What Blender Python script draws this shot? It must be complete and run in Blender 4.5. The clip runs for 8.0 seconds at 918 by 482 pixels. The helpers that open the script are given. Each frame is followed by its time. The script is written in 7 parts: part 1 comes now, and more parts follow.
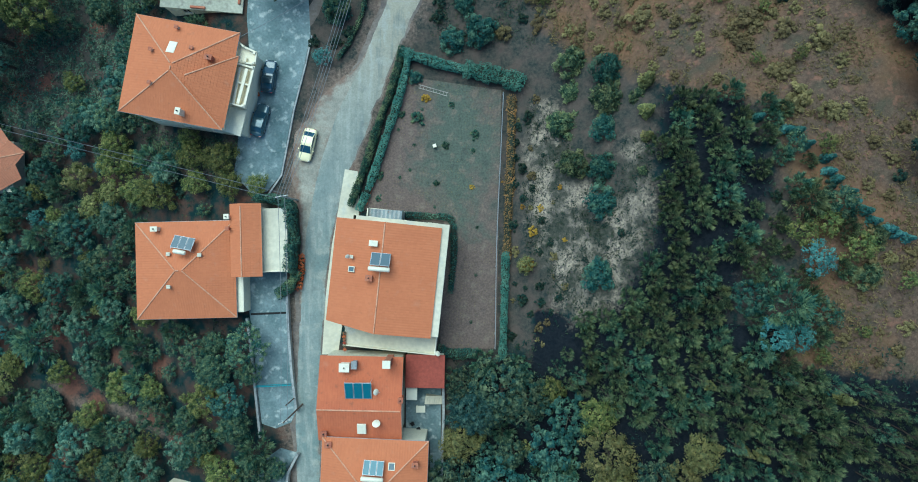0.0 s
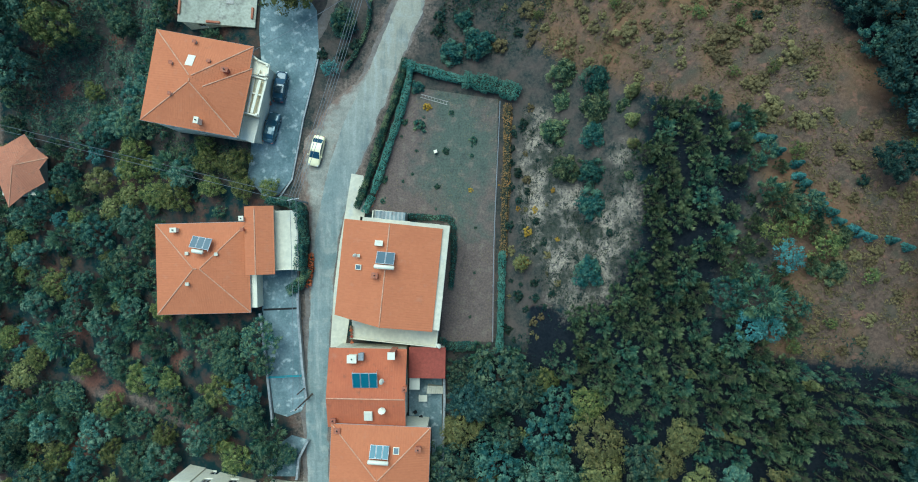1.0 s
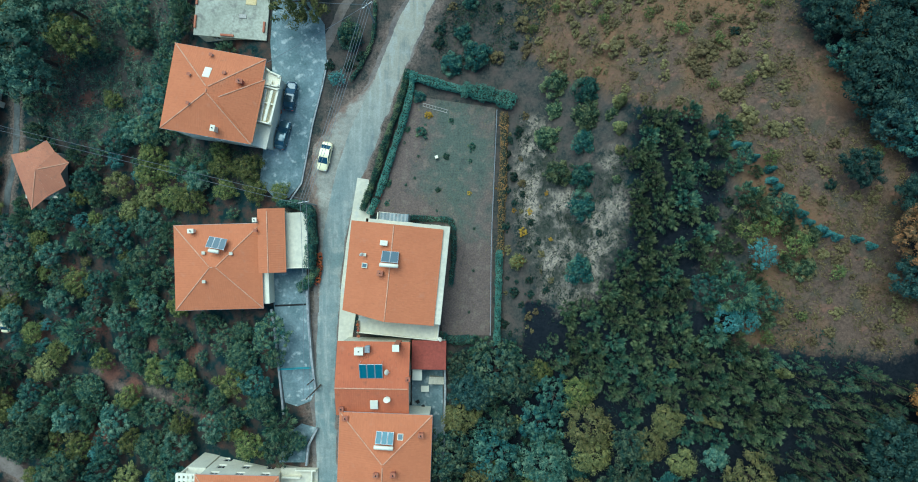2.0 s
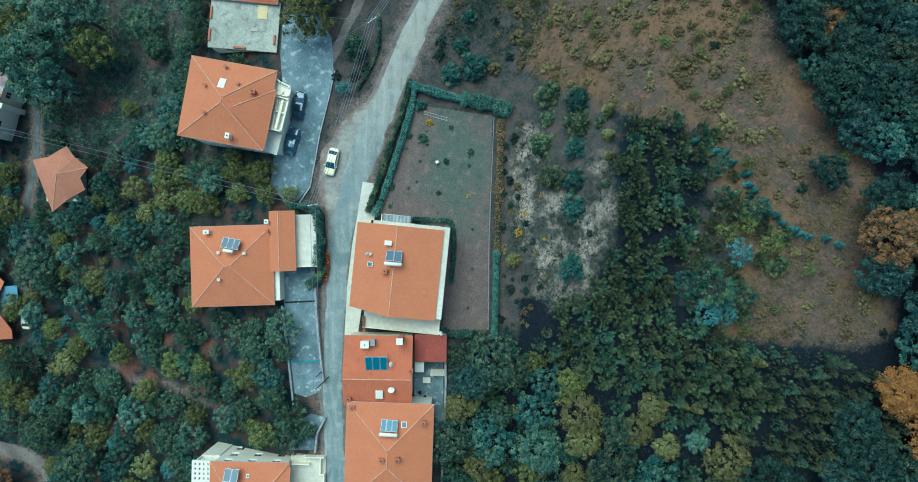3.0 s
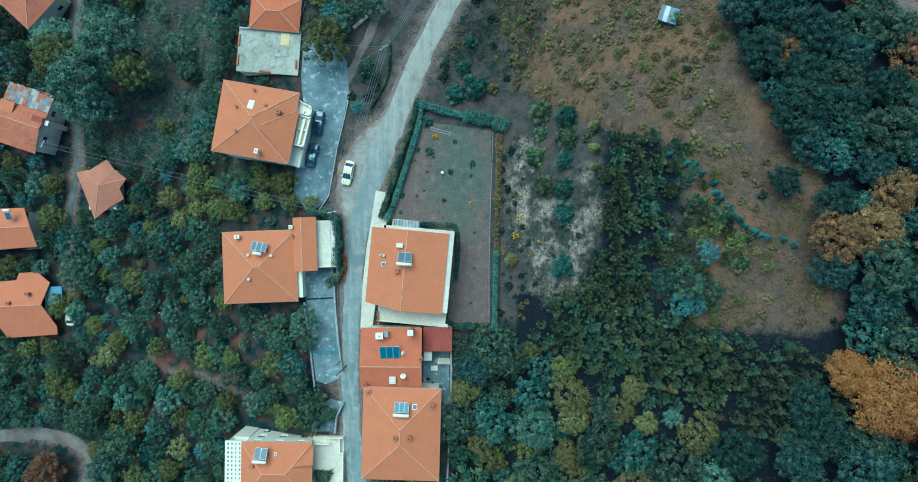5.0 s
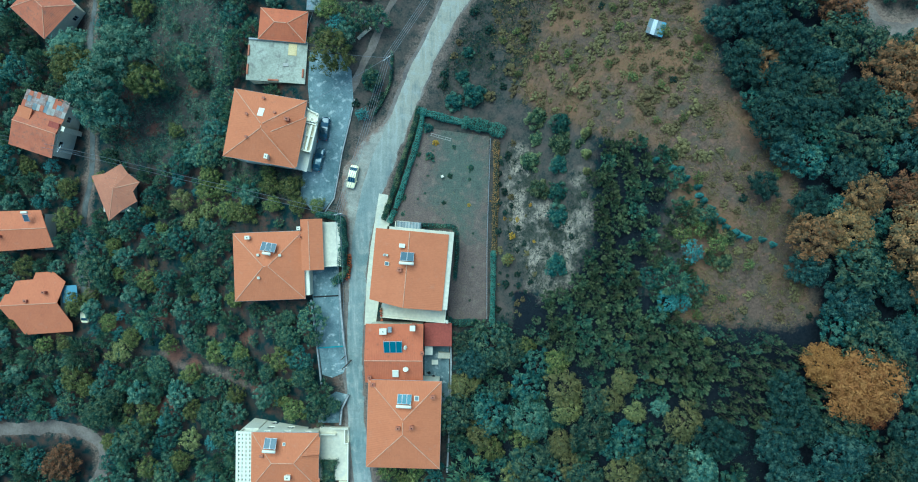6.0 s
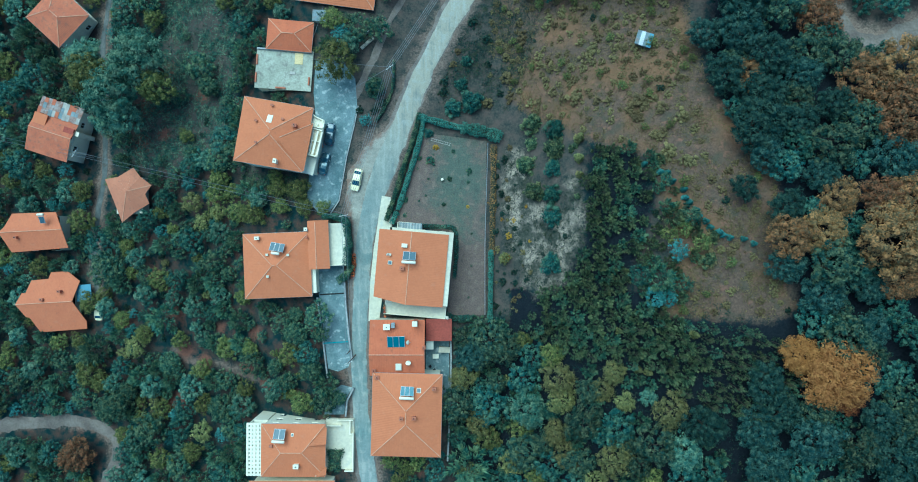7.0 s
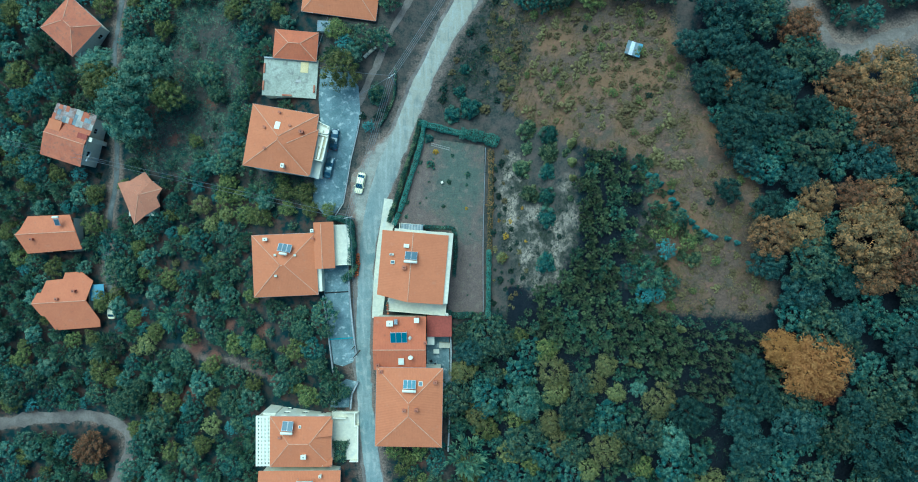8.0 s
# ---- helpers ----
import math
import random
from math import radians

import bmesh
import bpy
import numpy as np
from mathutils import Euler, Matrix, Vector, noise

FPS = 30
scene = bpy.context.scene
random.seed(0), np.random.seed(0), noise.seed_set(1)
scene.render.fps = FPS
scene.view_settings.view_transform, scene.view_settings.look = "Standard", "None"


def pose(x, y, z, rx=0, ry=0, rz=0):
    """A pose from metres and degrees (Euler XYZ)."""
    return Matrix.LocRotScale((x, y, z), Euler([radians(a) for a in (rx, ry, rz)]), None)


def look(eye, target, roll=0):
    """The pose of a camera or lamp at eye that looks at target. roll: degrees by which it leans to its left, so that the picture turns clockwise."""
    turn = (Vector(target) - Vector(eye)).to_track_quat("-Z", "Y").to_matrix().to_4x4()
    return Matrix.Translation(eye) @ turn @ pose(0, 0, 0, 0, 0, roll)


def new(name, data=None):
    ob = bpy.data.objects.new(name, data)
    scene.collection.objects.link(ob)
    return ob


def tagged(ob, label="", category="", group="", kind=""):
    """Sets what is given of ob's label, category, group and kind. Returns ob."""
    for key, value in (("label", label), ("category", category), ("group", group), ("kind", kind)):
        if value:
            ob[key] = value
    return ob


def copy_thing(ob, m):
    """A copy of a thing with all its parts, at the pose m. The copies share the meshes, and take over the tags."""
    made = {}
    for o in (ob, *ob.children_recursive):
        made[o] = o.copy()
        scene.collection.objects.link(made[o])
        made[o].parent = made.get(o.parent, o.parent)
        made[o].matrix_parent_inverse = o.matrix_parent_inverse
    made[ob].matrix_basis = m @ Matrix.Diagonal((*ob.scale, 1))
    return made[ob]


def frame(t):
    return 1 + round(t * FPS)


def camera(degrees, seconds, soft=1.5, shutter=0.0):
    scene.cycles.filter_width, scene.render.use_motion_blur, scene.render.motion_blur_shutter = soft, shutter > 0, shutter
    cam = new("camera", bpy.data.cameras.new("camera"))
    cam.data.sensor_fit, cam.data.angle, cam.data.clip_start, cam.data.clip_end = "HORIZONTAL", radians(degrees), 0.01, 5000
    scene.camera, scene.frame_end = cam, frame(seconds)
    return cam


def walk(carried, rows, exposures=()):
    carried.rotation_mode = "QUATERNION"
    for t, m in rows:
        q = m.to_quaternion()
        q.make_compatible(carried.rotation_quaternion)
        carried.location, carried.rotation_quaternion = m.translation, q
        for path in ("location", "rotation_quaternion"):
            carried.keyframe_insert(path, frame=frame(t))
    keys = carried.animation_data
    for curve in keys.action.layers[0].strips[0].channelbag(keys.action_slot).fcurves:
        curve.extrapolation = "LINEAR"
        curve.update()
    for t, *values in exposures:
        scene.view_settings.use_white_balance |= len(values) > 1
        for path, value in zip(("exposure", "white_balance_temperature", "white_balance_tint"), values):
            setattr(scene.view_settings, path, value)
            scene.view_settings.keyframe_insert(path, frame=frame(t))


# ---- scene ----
cam = camera(72.97, 8.0, soft=1.0)
# seconds, x, y, z, then the turn in degrees: a drone that rises and looks straight down
PATH = [
    (0.0, -0.00, -0.00, 82.00, 0.276, 0.837, 0.002),
    (0.5, 0.08, 0.07, 84.63, 0.213, 0.859, -0.063),
    (1.0, 0.09, 0.02, 87.45, 0.220, 0.807, -0.099),
    (1.5, 0.04, 0.01, 90.28, 0.213, 0.727, -0.152),
    (3.0, -0.31, -0.13, 98.90, 0.281, 0.398, -0.287),
    (3.5, -0.40, -0.07, 101.86, 0.255, 0.297, -0.389),
    (4.0, -0.45, 0.00, 104.64, 0.221, 0.234, -0.424),
    (4.5, -0.45, 0.03, 107.45, 0.324, 0.620, -0.591),
    (6.0, -0.96, 0.03, 116.07, 0.385, 0.246, -0.730),
    (6.5, -1.29, 0.09, 118.95, 0.337, 0.054, -0.819),
    (7.0, -1.60, 0.16, 121.88, 0.300, -0.133, -0.897),
    (7.5, -1.85, 0.27, 124.77, 0.261, -0.284, -1.003),
    (8.0, -2.12, 0.35, 127.60, 0.227, -0.433, -1.101),
]
walk(cam, [(t, pose(*row)) for t, *row in PATH], exposures=[(0.0, 0.57, 5000, -14), (8.0, 0.70, 4400, -24)])

# ---- light: a soft evening sky, the sun low behind thin cloud ----
SUN_EL, SUN_AZ = radians(61), radians(330)
world = bpy.data.worlds.new("world")
scene.world = world
world.use_nodes = True
sky = world.node_tree.nodes.new("ShaderNodeTexSky")
sky.sky_type, sky.sun_disc = "NISHITA", False
sky.sun_elevation, sky.sun_rotation = SUN_EL, SUN_AZ
sky.dust_density = 2.0
world.node_tree.links.new(sky.outputs[0], world.node_tree.nodes["Background"].inputs[0])
world.node_tree.nodes["Background"].inputs[1].default_value = 0.095
sun_data = bpy.data.lights.new("sun", "SUN")
sun_data.energy, sun_data.angle, sun_data.color = 1.9, radians(50), (1.0, 0.94, 0.83)
sun = new("sun", sun_data)
sun.matrix_world = look((0, 0, 0), (-math.sin(SUN_AZ) * math.cos(SUN_EL), -math.cos(SUN_AZ) * math.cos(SUN_EL), -math.sin(SUN_EL)))


# ---- materials ----
def nodes_of(name):
    m = bpy.data.materials.new(name)
    m.use_nodes = True
    t = m.node_tree
    return m, t, t.nodes["Principled BSDF"]


def add(t, kind, **sets):
    n = t.nodes.new(kind)
    for key, value in sets.items():
        if key == "operation":
            n.operation = value
        elif key == "attribute_name":
            n.attribute_name = value
        elif key == "bands_direction":
            n.bands_direction = value
        else:
            n.inputs[key].default_value = value
    return n


def mixed(t, fac, a, b, blend="MIX"):
    n = t.nodes.new("ShaderNodeMix")
    n.data_type, n.blend_type = "RGBA", blend
    for sock, v in ((n.inputs[0], fac), (n.inputs[6], a), (n.inputs[7], b)):
        if isinstance(v, bpy.types.NodeSocket):
            t.links.new(v, sock)
        elif isinstance(v, (int, float)):
            sock.default_value = v
        else:
            sock.default_value = (*v, 1)
    return n.outputs[2]


def ramp(t, fac, lo, hi, a=0.0, b=1.0):
    n = t.nodes.new("ShaderNodeMapRange")
    n.inputs[1].default_value, n.inputs[2].default_value = lo, hi
    n.inputs[3].default_value, n.inputs[4].default_value = a, b
    t.links.new(fac, n.inputs[0])
    return n.outputs[0]


def noise_of(t, scale, detail=4.0, coord="Object", rough=0.55):
    c = t.nodes.new("ShaderNodeTexCoord")
    n = add(t, "ShaderNodeTexNoise", Scale=scale, Detail=detail, Roughness=rough)
    t.links.new(c.outputs[coord], n.inputs["Vector"])
    return n.outputs[0]


def bump(t, p, height, strength=0.4, dist=0.05):
    n = add(t, "ShaderNodeBump", Strength=strength, Distance=dist)
    t.links.new(height, n.inputs["Height"])
    t.links.new(n.outputs[0], p.inputs["Normal"])


def surface(name, dark, light, rough=0.8, big=0.25, small=3.0, stain=None, metal=0.0, relief=0.3, spec=0.3, mottle=1.0):
    """A worn surface: two colours by a large noise, fine grain over it, stains with edges of their own."""
    m, t, p = nodes_of(name)
    col = mixed(t, ramp(t, noise_of(t, big), 0.35, 0.65), dark, light)
    if stain:
        col = mixed(t, ramp(t, noise_of(t, big * 3.1, 6), 0.55, 0.68, 0, 0.75), col, stain)
    grain = noise_of(t, small, 5)
    col = mixed(t, 1.0, col, mixed(t, ramp(t, grain, 0.3, 0.7), (1 - 0.22 * mottle,) * 3, (1 + 0.15 * mottle,) * 3), "MULTIPLY")
    t.links.new(col, p.inputs["Base Color"])
    p.inputs["Roughness"].default_value, p.inputs["Metallic"].default_value = rough, metal
    p.inputs["Specular IOR Level"].default_value = spec
    if relief:
        bump(t, p, grain, relief)
    return m


def tile_mat(name, base, dark, old=0.0, moss=(0.10, 0.07, 0.05)):
    """Clay tiles: every tile a shade of its own by its place in the courses, and the roof weathered in patches."""
    m, t, p = nodes_of(name)
    uv = t.nodes.new("ShaderNodeUVMap")
    snap = add(t, "ShaderNodeVectorMath", operation="SNAP")
    snap.inputs[1].default_value = (0.26, 0.36, 1)
    t.links.new(uv.outputs[0], snap.inputs[0])
    white = t.nodes.new("ShaderNodeTexWhiteNoise")
    white.noise_dimensions = "2D"
    t.links.new(snap.outputs[0], white.inputs[0])
    col = mixed(t, ramp(t, white.outputs[0], 0, 1, 0.0, 0.28), base, dark)
    col = mixed(t, ramp(t, noise_of(t, 0.45, 5), 0.4, 0.75, 0.0, 0.35 + 0.4 * old), col, dark)
    col = mixed(t, ramp(t, noise_of(t, 1.6, 6), 0.62 - 0.12 * old, 0.8 - 0.1 * old, 0.0, 0.25 + 0.6 * old), col, moss)
    col = mixed(t, ramp(t, noise_of(t, 0.9, 3), 0.6, 0.8, 0.0, 0.3), col, (0.55, 0.30, 0.18))
    t.links.new(col, p.inputs["Base Color"])
    p.inputs["Roughness"].default_value = 0.75
    p.inputs["Specular IOR Level"].default_value = 0.25
    wave = add(t, "ShaderNodeTexWave", Scale=3.85 / math.tau * 1.63, bands_direction="X")
    t.links.new(uv.outputs[0], wave.inputs[0])
    bump(t, p, wave.outputs[1], 0.35, 0.04)
    return m


def leaf_mat(name, a, b, c, tip=0.2):
    """Leaves: shades from leaf to leaf and from tree to tree, a little light let through."""
    m, t, p = nodes_of(name)
    geo, info = t.nodes.new("ShaderNodeNewGeometry"), t.nodes.new("ShaderNodeObjectInfo")
    shade = ramp(t, geo.outputs["Random Per Island"], 0.0, 1.0, 0.0, 0.88)
    col = mixed(t, shade, a, b)
    col = mixed(t, ramp(t, geo.outputs["Random Per Island"], 1 - tip, 1.0, 0, 0.45), col, c)
    col = mixed(t, ramp(t, noise_of(t, 0.9, 3), 0.46, 0.66, 0, 0.7), col, c)
    hsv = t.nodes.new("ShaderNodeHueSaturation")
    t.links.new(ramp(t, info.outputs["Random"], 0, 1, 0.482, 0.512), hsv.inputs["Hue"])
    t.links.new(ramp(t, info.outputs["Random"], 0, 1, 0.72, 1.32), hsv.inputs["Value"])
    t.links.new(col, hsv.inputs["Color"])
    t.links.new(hsv.outputs[0], p.inputs["Base Color"])
    p.inputs["Roughness"].default_value = 0.65
    p.inputs["Specular IOR Level"].default_value = 0.12
    glow = t.nodes.new("ShaderNodeBsdfTranslucent")
    t.links.new(hsv.outputs[0], glow.inputs[0])
    mix = t.nodes.new("ShaderNodeMixShader")
    mix.inputs[0].default_value = 0.12
    t.links.new(p.outputs[0], mix.inputs[1])
    t.links.new(glow.outputs[0], mix.inputs[2])
    t.links.new(mix.outputs[0], t.nodes["Material Output"].inputs[0])
    return m


def ground_mat():
    m, t, p = nodes_of("hillside_ground")
    att = add(t, "ShaderNodeAttribute", attribute_name="cover")
    sep = t.nodes.new("ShaderNodeSeparateColor")
    t.links.new(att.outputs["Color"], sep.inputs[0])
    n1, n2, n3 = noise_of(t, 0.12, 6), noise_of(t, 0.55, 6), noise_of(t, 2.6, 6, rough=0.7)
    green = mixed(t, ramp(t, n2, 0.35, 0.65), (0.013, 0.030, 0.032), (0.028, 0.050, 0.045))
    soil = mixed(t, ramp(t, n3, 0.35, 0.65), (0.085, 0.044, 0.032), (0.14, 0.075, 0.052))
    red = mixed(t, ramp(t, n1, 0.4, 0.6), soil, (0.20, 0.075, 0.048))
    col = mixed(t, ramp(t, n2, 0.42, 0.74, 0, 0.75), green, red)

    def layer(col, mask, colour, soft=0.22):
        s = add(t, "ShaderNodeMath", operation="ADD")
        t.links.new(mask, s.inputs[0])
        t.links.new(ramp(t, n3, 0.2, 0.8, -0.22, 0.22), s.inputs[1])
        s2 = add(t, "ShaderNodeMath", operation="ADD")
        t.links.new(s.outputs[0], s2.inputs[0])
        t.links.new(ramp(t, n2, 0.2, 0.8, -0.2, 0.2), s2.inputs[1])
        return mixed(t, ramp(t, s2.outputs[0], 0.5 - soft, 0.5 + soft), col, colour)

    meadow = mixed(t, ramp(t, n2, 0.4, 0.66), (0.038, 0.046, 0.041), (0.098, 0.075, 0.064))
    meadow = mixed(t, ramp(t, n3, 0.40, 0.68, 0, 0.7), meadow, (0.118, 0.098, 0.080))
    dry = mixed(t, ramp(t, n3, 0.35, 0.65), (0.075, 0.050, 0.040), (0.155, 0.104, 0.074))
    dry = mixed(t, ramp(t, n2, 0.48, 0.66, 0, 0.65), dry, (0.06, 0.066, 0.045))
    dry = mixed(t, ramp(t, n1, 0.48, 0.64, 0, 0.7), dry, (0.215, 0.115, 0.058))
    fine = noise_of(t, 7.0, 5, rough=0.75)
    dry = mixed(t, ramp(t, fine, 0.52, 0.70, 0, 0.55), dry, (0.225, 0.172, 0.115))
    dry = mixed(t, ramp(t, noise_of(t, 0.85, 4, rough=0.6), 0.58, 0.68, 0, 0.7), dry, (0.24, 0.125, 0.085))
    n4 = noise_of(t, 0.3, 7, rough=0.65)
    stony = mixed(t, ramp(t, n3, 0.4, 0.7), (0.13, 0.112, 0.10), (0.68, 0.55, 0.39))
    weedy = mixed(t, ramp(t, n3, 0.4, 0.6), (0.035, 0.045, 0.032), (0.085, 0.08, 0.065))
    stony = mixed(t, ramp(t, mixed(t, 0.4, n4, n3), 0.465, 0.535), stony, weedy)
    dirt = mixed(t, ramp(t, n3, 0.35, 0.7), (0.14, 0.098, 0.078), (0.27, 0.21, 0.165))
    # Leaf litter under trees, near black with the shade of the gaps painted in.
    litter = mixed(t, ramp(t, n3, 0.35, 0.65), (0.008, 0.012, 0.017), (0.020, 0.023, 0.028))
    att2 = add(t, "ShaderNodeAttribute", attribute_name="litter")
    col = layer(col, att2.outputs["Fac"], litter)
    col = layer(col, att.outputs["Alpha"], meadow)
    col = layer(col, sep.outputs[0], dry)
    col = layer(col, sep.outputs[1], stony)
    col = layer(col, sep.outputs[2], dirt)
    bare = add(t, "ShaderNodeAttribute", attribute_name="red_earth")
    col = layer(col, bare.outputs["Fac"], mixed(t, ramp(t, n3, 0.35, 0.65), (0.11, 0.058, 0.044), (0.185, 0.088, 0.062)))
    t.links.new(col, p.inputs["Base Color"])
    p.inputs["Roughness"].default_value = 0.95
    p.inputs["Specular IOR Level"].default_value = 0.02
    bump(t, p, n3, 0.8, 0.15)
    return m


def glass_mat(name, tint, rough=0.06):
    m, t, p = nodes_of(name)
    p.inputs["Base Color"].default_value = (*tint, 1)
    p.inputs["Roughness"].default_value = rough
    p.inputs["Transmission Weight"].default_value = 0.55
    p.inputs["IOR"].default_value = 1.5
    return m


def paint_mat(name, colour, rough=0.25, metal=0.0, coat=0.6):
    m, t, p = nodes_of(name)
    col = mixed(t, ramp(t, noise_of(t, 2.5, 5), 0.4, 0.75, 0, 0.25), colour, tuple(0.6 * c + 0.06 for c in colour))
    t.links.new(col, p.inputs["Base Color"])
    p.inputs["Roughness"].default_value, p.inputs["Metallic"].default_value = rough, metal
    p.inputs["Coat Weight"].default_value = coat
    return m


TILE = tile_mat("clay_tiles", (0.55, 0.192, 0.083), (0.43, 0.135, 0.058))
TILE_RED = tile_mat("red_clay_tiles", (0.52, 0.155, 0.068), (0.38, 0.10, 0.048), 0.35)
TILE_WARM = tile_mat("reddish_orange_tiles", (0.54, 0.18, 0.08), (0.42, 0.12, 0.058), 0.2)
TILE_OLD = tile_mat("weathered_clay_tiles", (0.50, 0.165, 0.08), (0.32, 0.085, 0.048), 0.7, (0.13, 0.10, 0.08))
TILE_FADED = tile_mat("faded_terracotta_tiles", (0.49, 0.20, 0.11), (0.37, 0.135, 0.078), 0.5, (0.18, 0.12, 0.09))
RIDGE = surface("ridge_mortar", (0.57, 0.27, 0.15), (0.64, 0.37, 0.235), 0.85, 0.8, 4)
WHITE = surface("white_plaster", (0.79, 0.72, 0.54), (0.87, 0.80, 0.62), 0.85, 0.3, 4, (0.74, 0.68, 0.54), mottle=0.4)
CREAM = surface("cream_plaster", (0.62, 0.57, 0.43), (0.74, 0.69, 0.54), 0.85, 0.3, 4, (0.48, 0.44, 0.37))
TERRACE = surface("terrace_screed", (0.60, 0.545, 0.41), (0.71, 0.645, 0.485), 0.8, 0.25, 2, (0.55, 0.53, 0.46), mottle=0.45)
CONCRETE = surface("worn_concrete", (0.115, 0.165, 0.17), (0.225, 0.28, 0.285), 0.85, 0.3, 3.5, (0.50, 0.53, 0.50))
ROOFSLAB = surface("concrete_roof_slab", (0.33, 0.325, 0.25), (0.45, 0.44, 0.345), 0.85, 0.3, 3, (0.22, 0.20, 0.17))
WALLTOP = surface("retaining_wall_concrete", (0.28, 0.29, 0.29), (0.42, 0.42, 0.40), 0.85, 0.5, 4, (0.2, 0.2, 0.2))


def edge_dirt(t, col, dirt, start=0.62):
    """Earth and grit washed over the margins of a way, with a broken outline."""
    att = add(t, "ShaderNodeAttribute", attribute_name="margin")
    total = add(t, "ShaderNodeMath", operation="ADD")
    t.links.new(att.outputs["Fac"], total.inputs[0])
    t.links.new(ramp(t, noise_of(t, 0.9, 7, rough=0.7), 0.25, 0.75, -0.45, 0.45), total.inputs[1])
    return mixed(t, ramp(t, total.outputs[0], start, start + 0.5, 0, 0.92), col, dirt)


def gravel_mat():
    """Pale driven gravel, thinning out into reddish earth."""
    m, t, p = nodes_of("pale_gravel")
    n2, n3 = noise_of(t, 0.5, 6), noise_of(t, 5.0, 6, rough=0.7)
    col = mixed(t, ramp(t, n2, 0.38, 0.64), (0.27, 0.255, 0.21), (0.40, 0.37, 0.30))
    col = mixed(t, ramp(t, noise_of(t, 1.4, 6), 0.55, 0.7, 0, 0.6), col, (0.26, 0.19, 0.145))
    col = edge_dirt(t, col, (0.20, 0.125, 0.092), 0.38)
    col = mixed(t, 1.0, col, mixed(t, ramp(t, n3, 0.3, 0.7), (0.75, 0.75, 0.75), (1.2, 1.2, 1.2)), "MULTIPLY")
    t.links.new(col, p.inputs["Base Color"])
    p.inputs["Roughness"].default_value = 0.95
    bump(t, p, n3, 0.6, 0.04)
    return m


def road_mat():
    """Old asphalt, bleached in patches, dusty where gravel is driven onto it."""
    m, t, p = nodes_of("pale_worn_asphalt")
    n1, n2, n3 = noise_of(t, 0.10, 5), noise_of(t, 0.6, 6), noise_of(t, 5.0, 6, rough=0.7)
    col = mixed(t, ramp(t, n1, 0.40, 0.62), (0.185, 0.24, 0.232), (0.30, 0.325, 0.295))
    split = t.nodes.new("ShaderNodeSeparateXYZ")
    t.links.new(t.nodes.new("ShaderNodeTexCoord").outputs["Object"], split.inputs[0])
    col = mixed(t, ramp(t, split.outputs[1], 4.0, 30.0, 0, 0.9), col, (0.385, 0.35, 0.265))
    drawn = t.nodes.new("ShaderNodeMapping")
    drawn.inputs["Scale"].default_value = (1.0, 0.13, 1.0)
    drawn.inputs["Rotation"].default_value = (0, 0, 0.16)
    t.links.new(t.nodes.new("ShaderNodeTexCoord").outputs["Object"], drawn.inputs[0])
    streak = add(t, "ShaderNodeTexNoise", Scale=1.1, Detail=5.0, Roughness=0.6)
    t.links.new(drawn.outputs[0], streak.inputs["Vector"])
    col = mixed(t, ramp(t, streak.outputs[0], 0.52, 0.68, 0, 0.75), col, (0.43, 0.43, 0.38))
    col = mixed(t, ramp(t, streak.outputs[0], 0.32, 0.45, 0.6, 0), col, (0.17, 0.20, 0.195))
    col = mixed(t, ramp(t, n2, 0.52, 0.66, 0, 0.6), col, (0.40, 0.395, 0.345))
    col = edge_dirt(t, col, (0.235, 0.20, 0.165), 0.78)
    col = mixed(t, ramp(t, n2, 0.28, 0.42, 0.55, 0), col, (0.15, 0.175, 0.17))
    col = mixed(t, 1.0, col, mixed(t, ramp(t, n3, 0.3, 0.7), (0.8, 0.8, 0.8), (1.15, 1.15, 1.15)), "MULTIPLY")
    t.links.new(col, p.inputs["Base Color"])
    p.inputs["Roughness"].default_value = 0.9
    p.inputs["Specular IOR Level"].default_value = 0.2
    bump(t, p, n3, 0.3, 0.02)
    return m


SHOULDER = surface("gravel_shoulder", (0.13, 0.11, 0.10), (0.25, 0.21, 0.175), 0.95, 0.4, 3.5, (0.17, 0.13, 0.10), relief=0.7)
ROAD = road_mat()
GRAVEL = gravel_mat()
PATHSTONE = surface("grey_path_concrete", (0.09, 0.10, 0.095), (0.17, 0.17, 0.155), 0.9, 0.3, 3, (0.10, 0.085, 0.065))
TRACK = surface("dirt_track", (0.13, 0.105, 0.09), (0.22, 0.185, 0.155), 0.95, 0.3, 3, (0.15, 0.12, 0.09), relief=0.7)
BARK = surface("bark", (0.06, 0.045, 0.035), (0.12, 0.09, 0.07), 0.95, 1.0, 8)
WOODPOLE = surface("weathered_wood", (0.10, 0.075, 0.06), (0.19, 0.15, 0.12), 0.9, 0.6, 10)
GREYWOOD = surface("bleached_planks", (0.32, 0.29, 0.25), (0.48, 0.44, 0.38), 0.9, 0.8, 8)
METAL = surface("galvanised_metal", (0.45, 0.46, 0.47), (0.62, 0.63, 0.63), 0.45, 0.5, 6, metal=0.6, relief=0.05, spec=0.5)
RUST = surface("rusty_sheet", (0.22, 0.10, 0.06), (0.36, 0.30, 0.27), 0.8, 0.5, 4, (0.42, 0.40, 0.38))
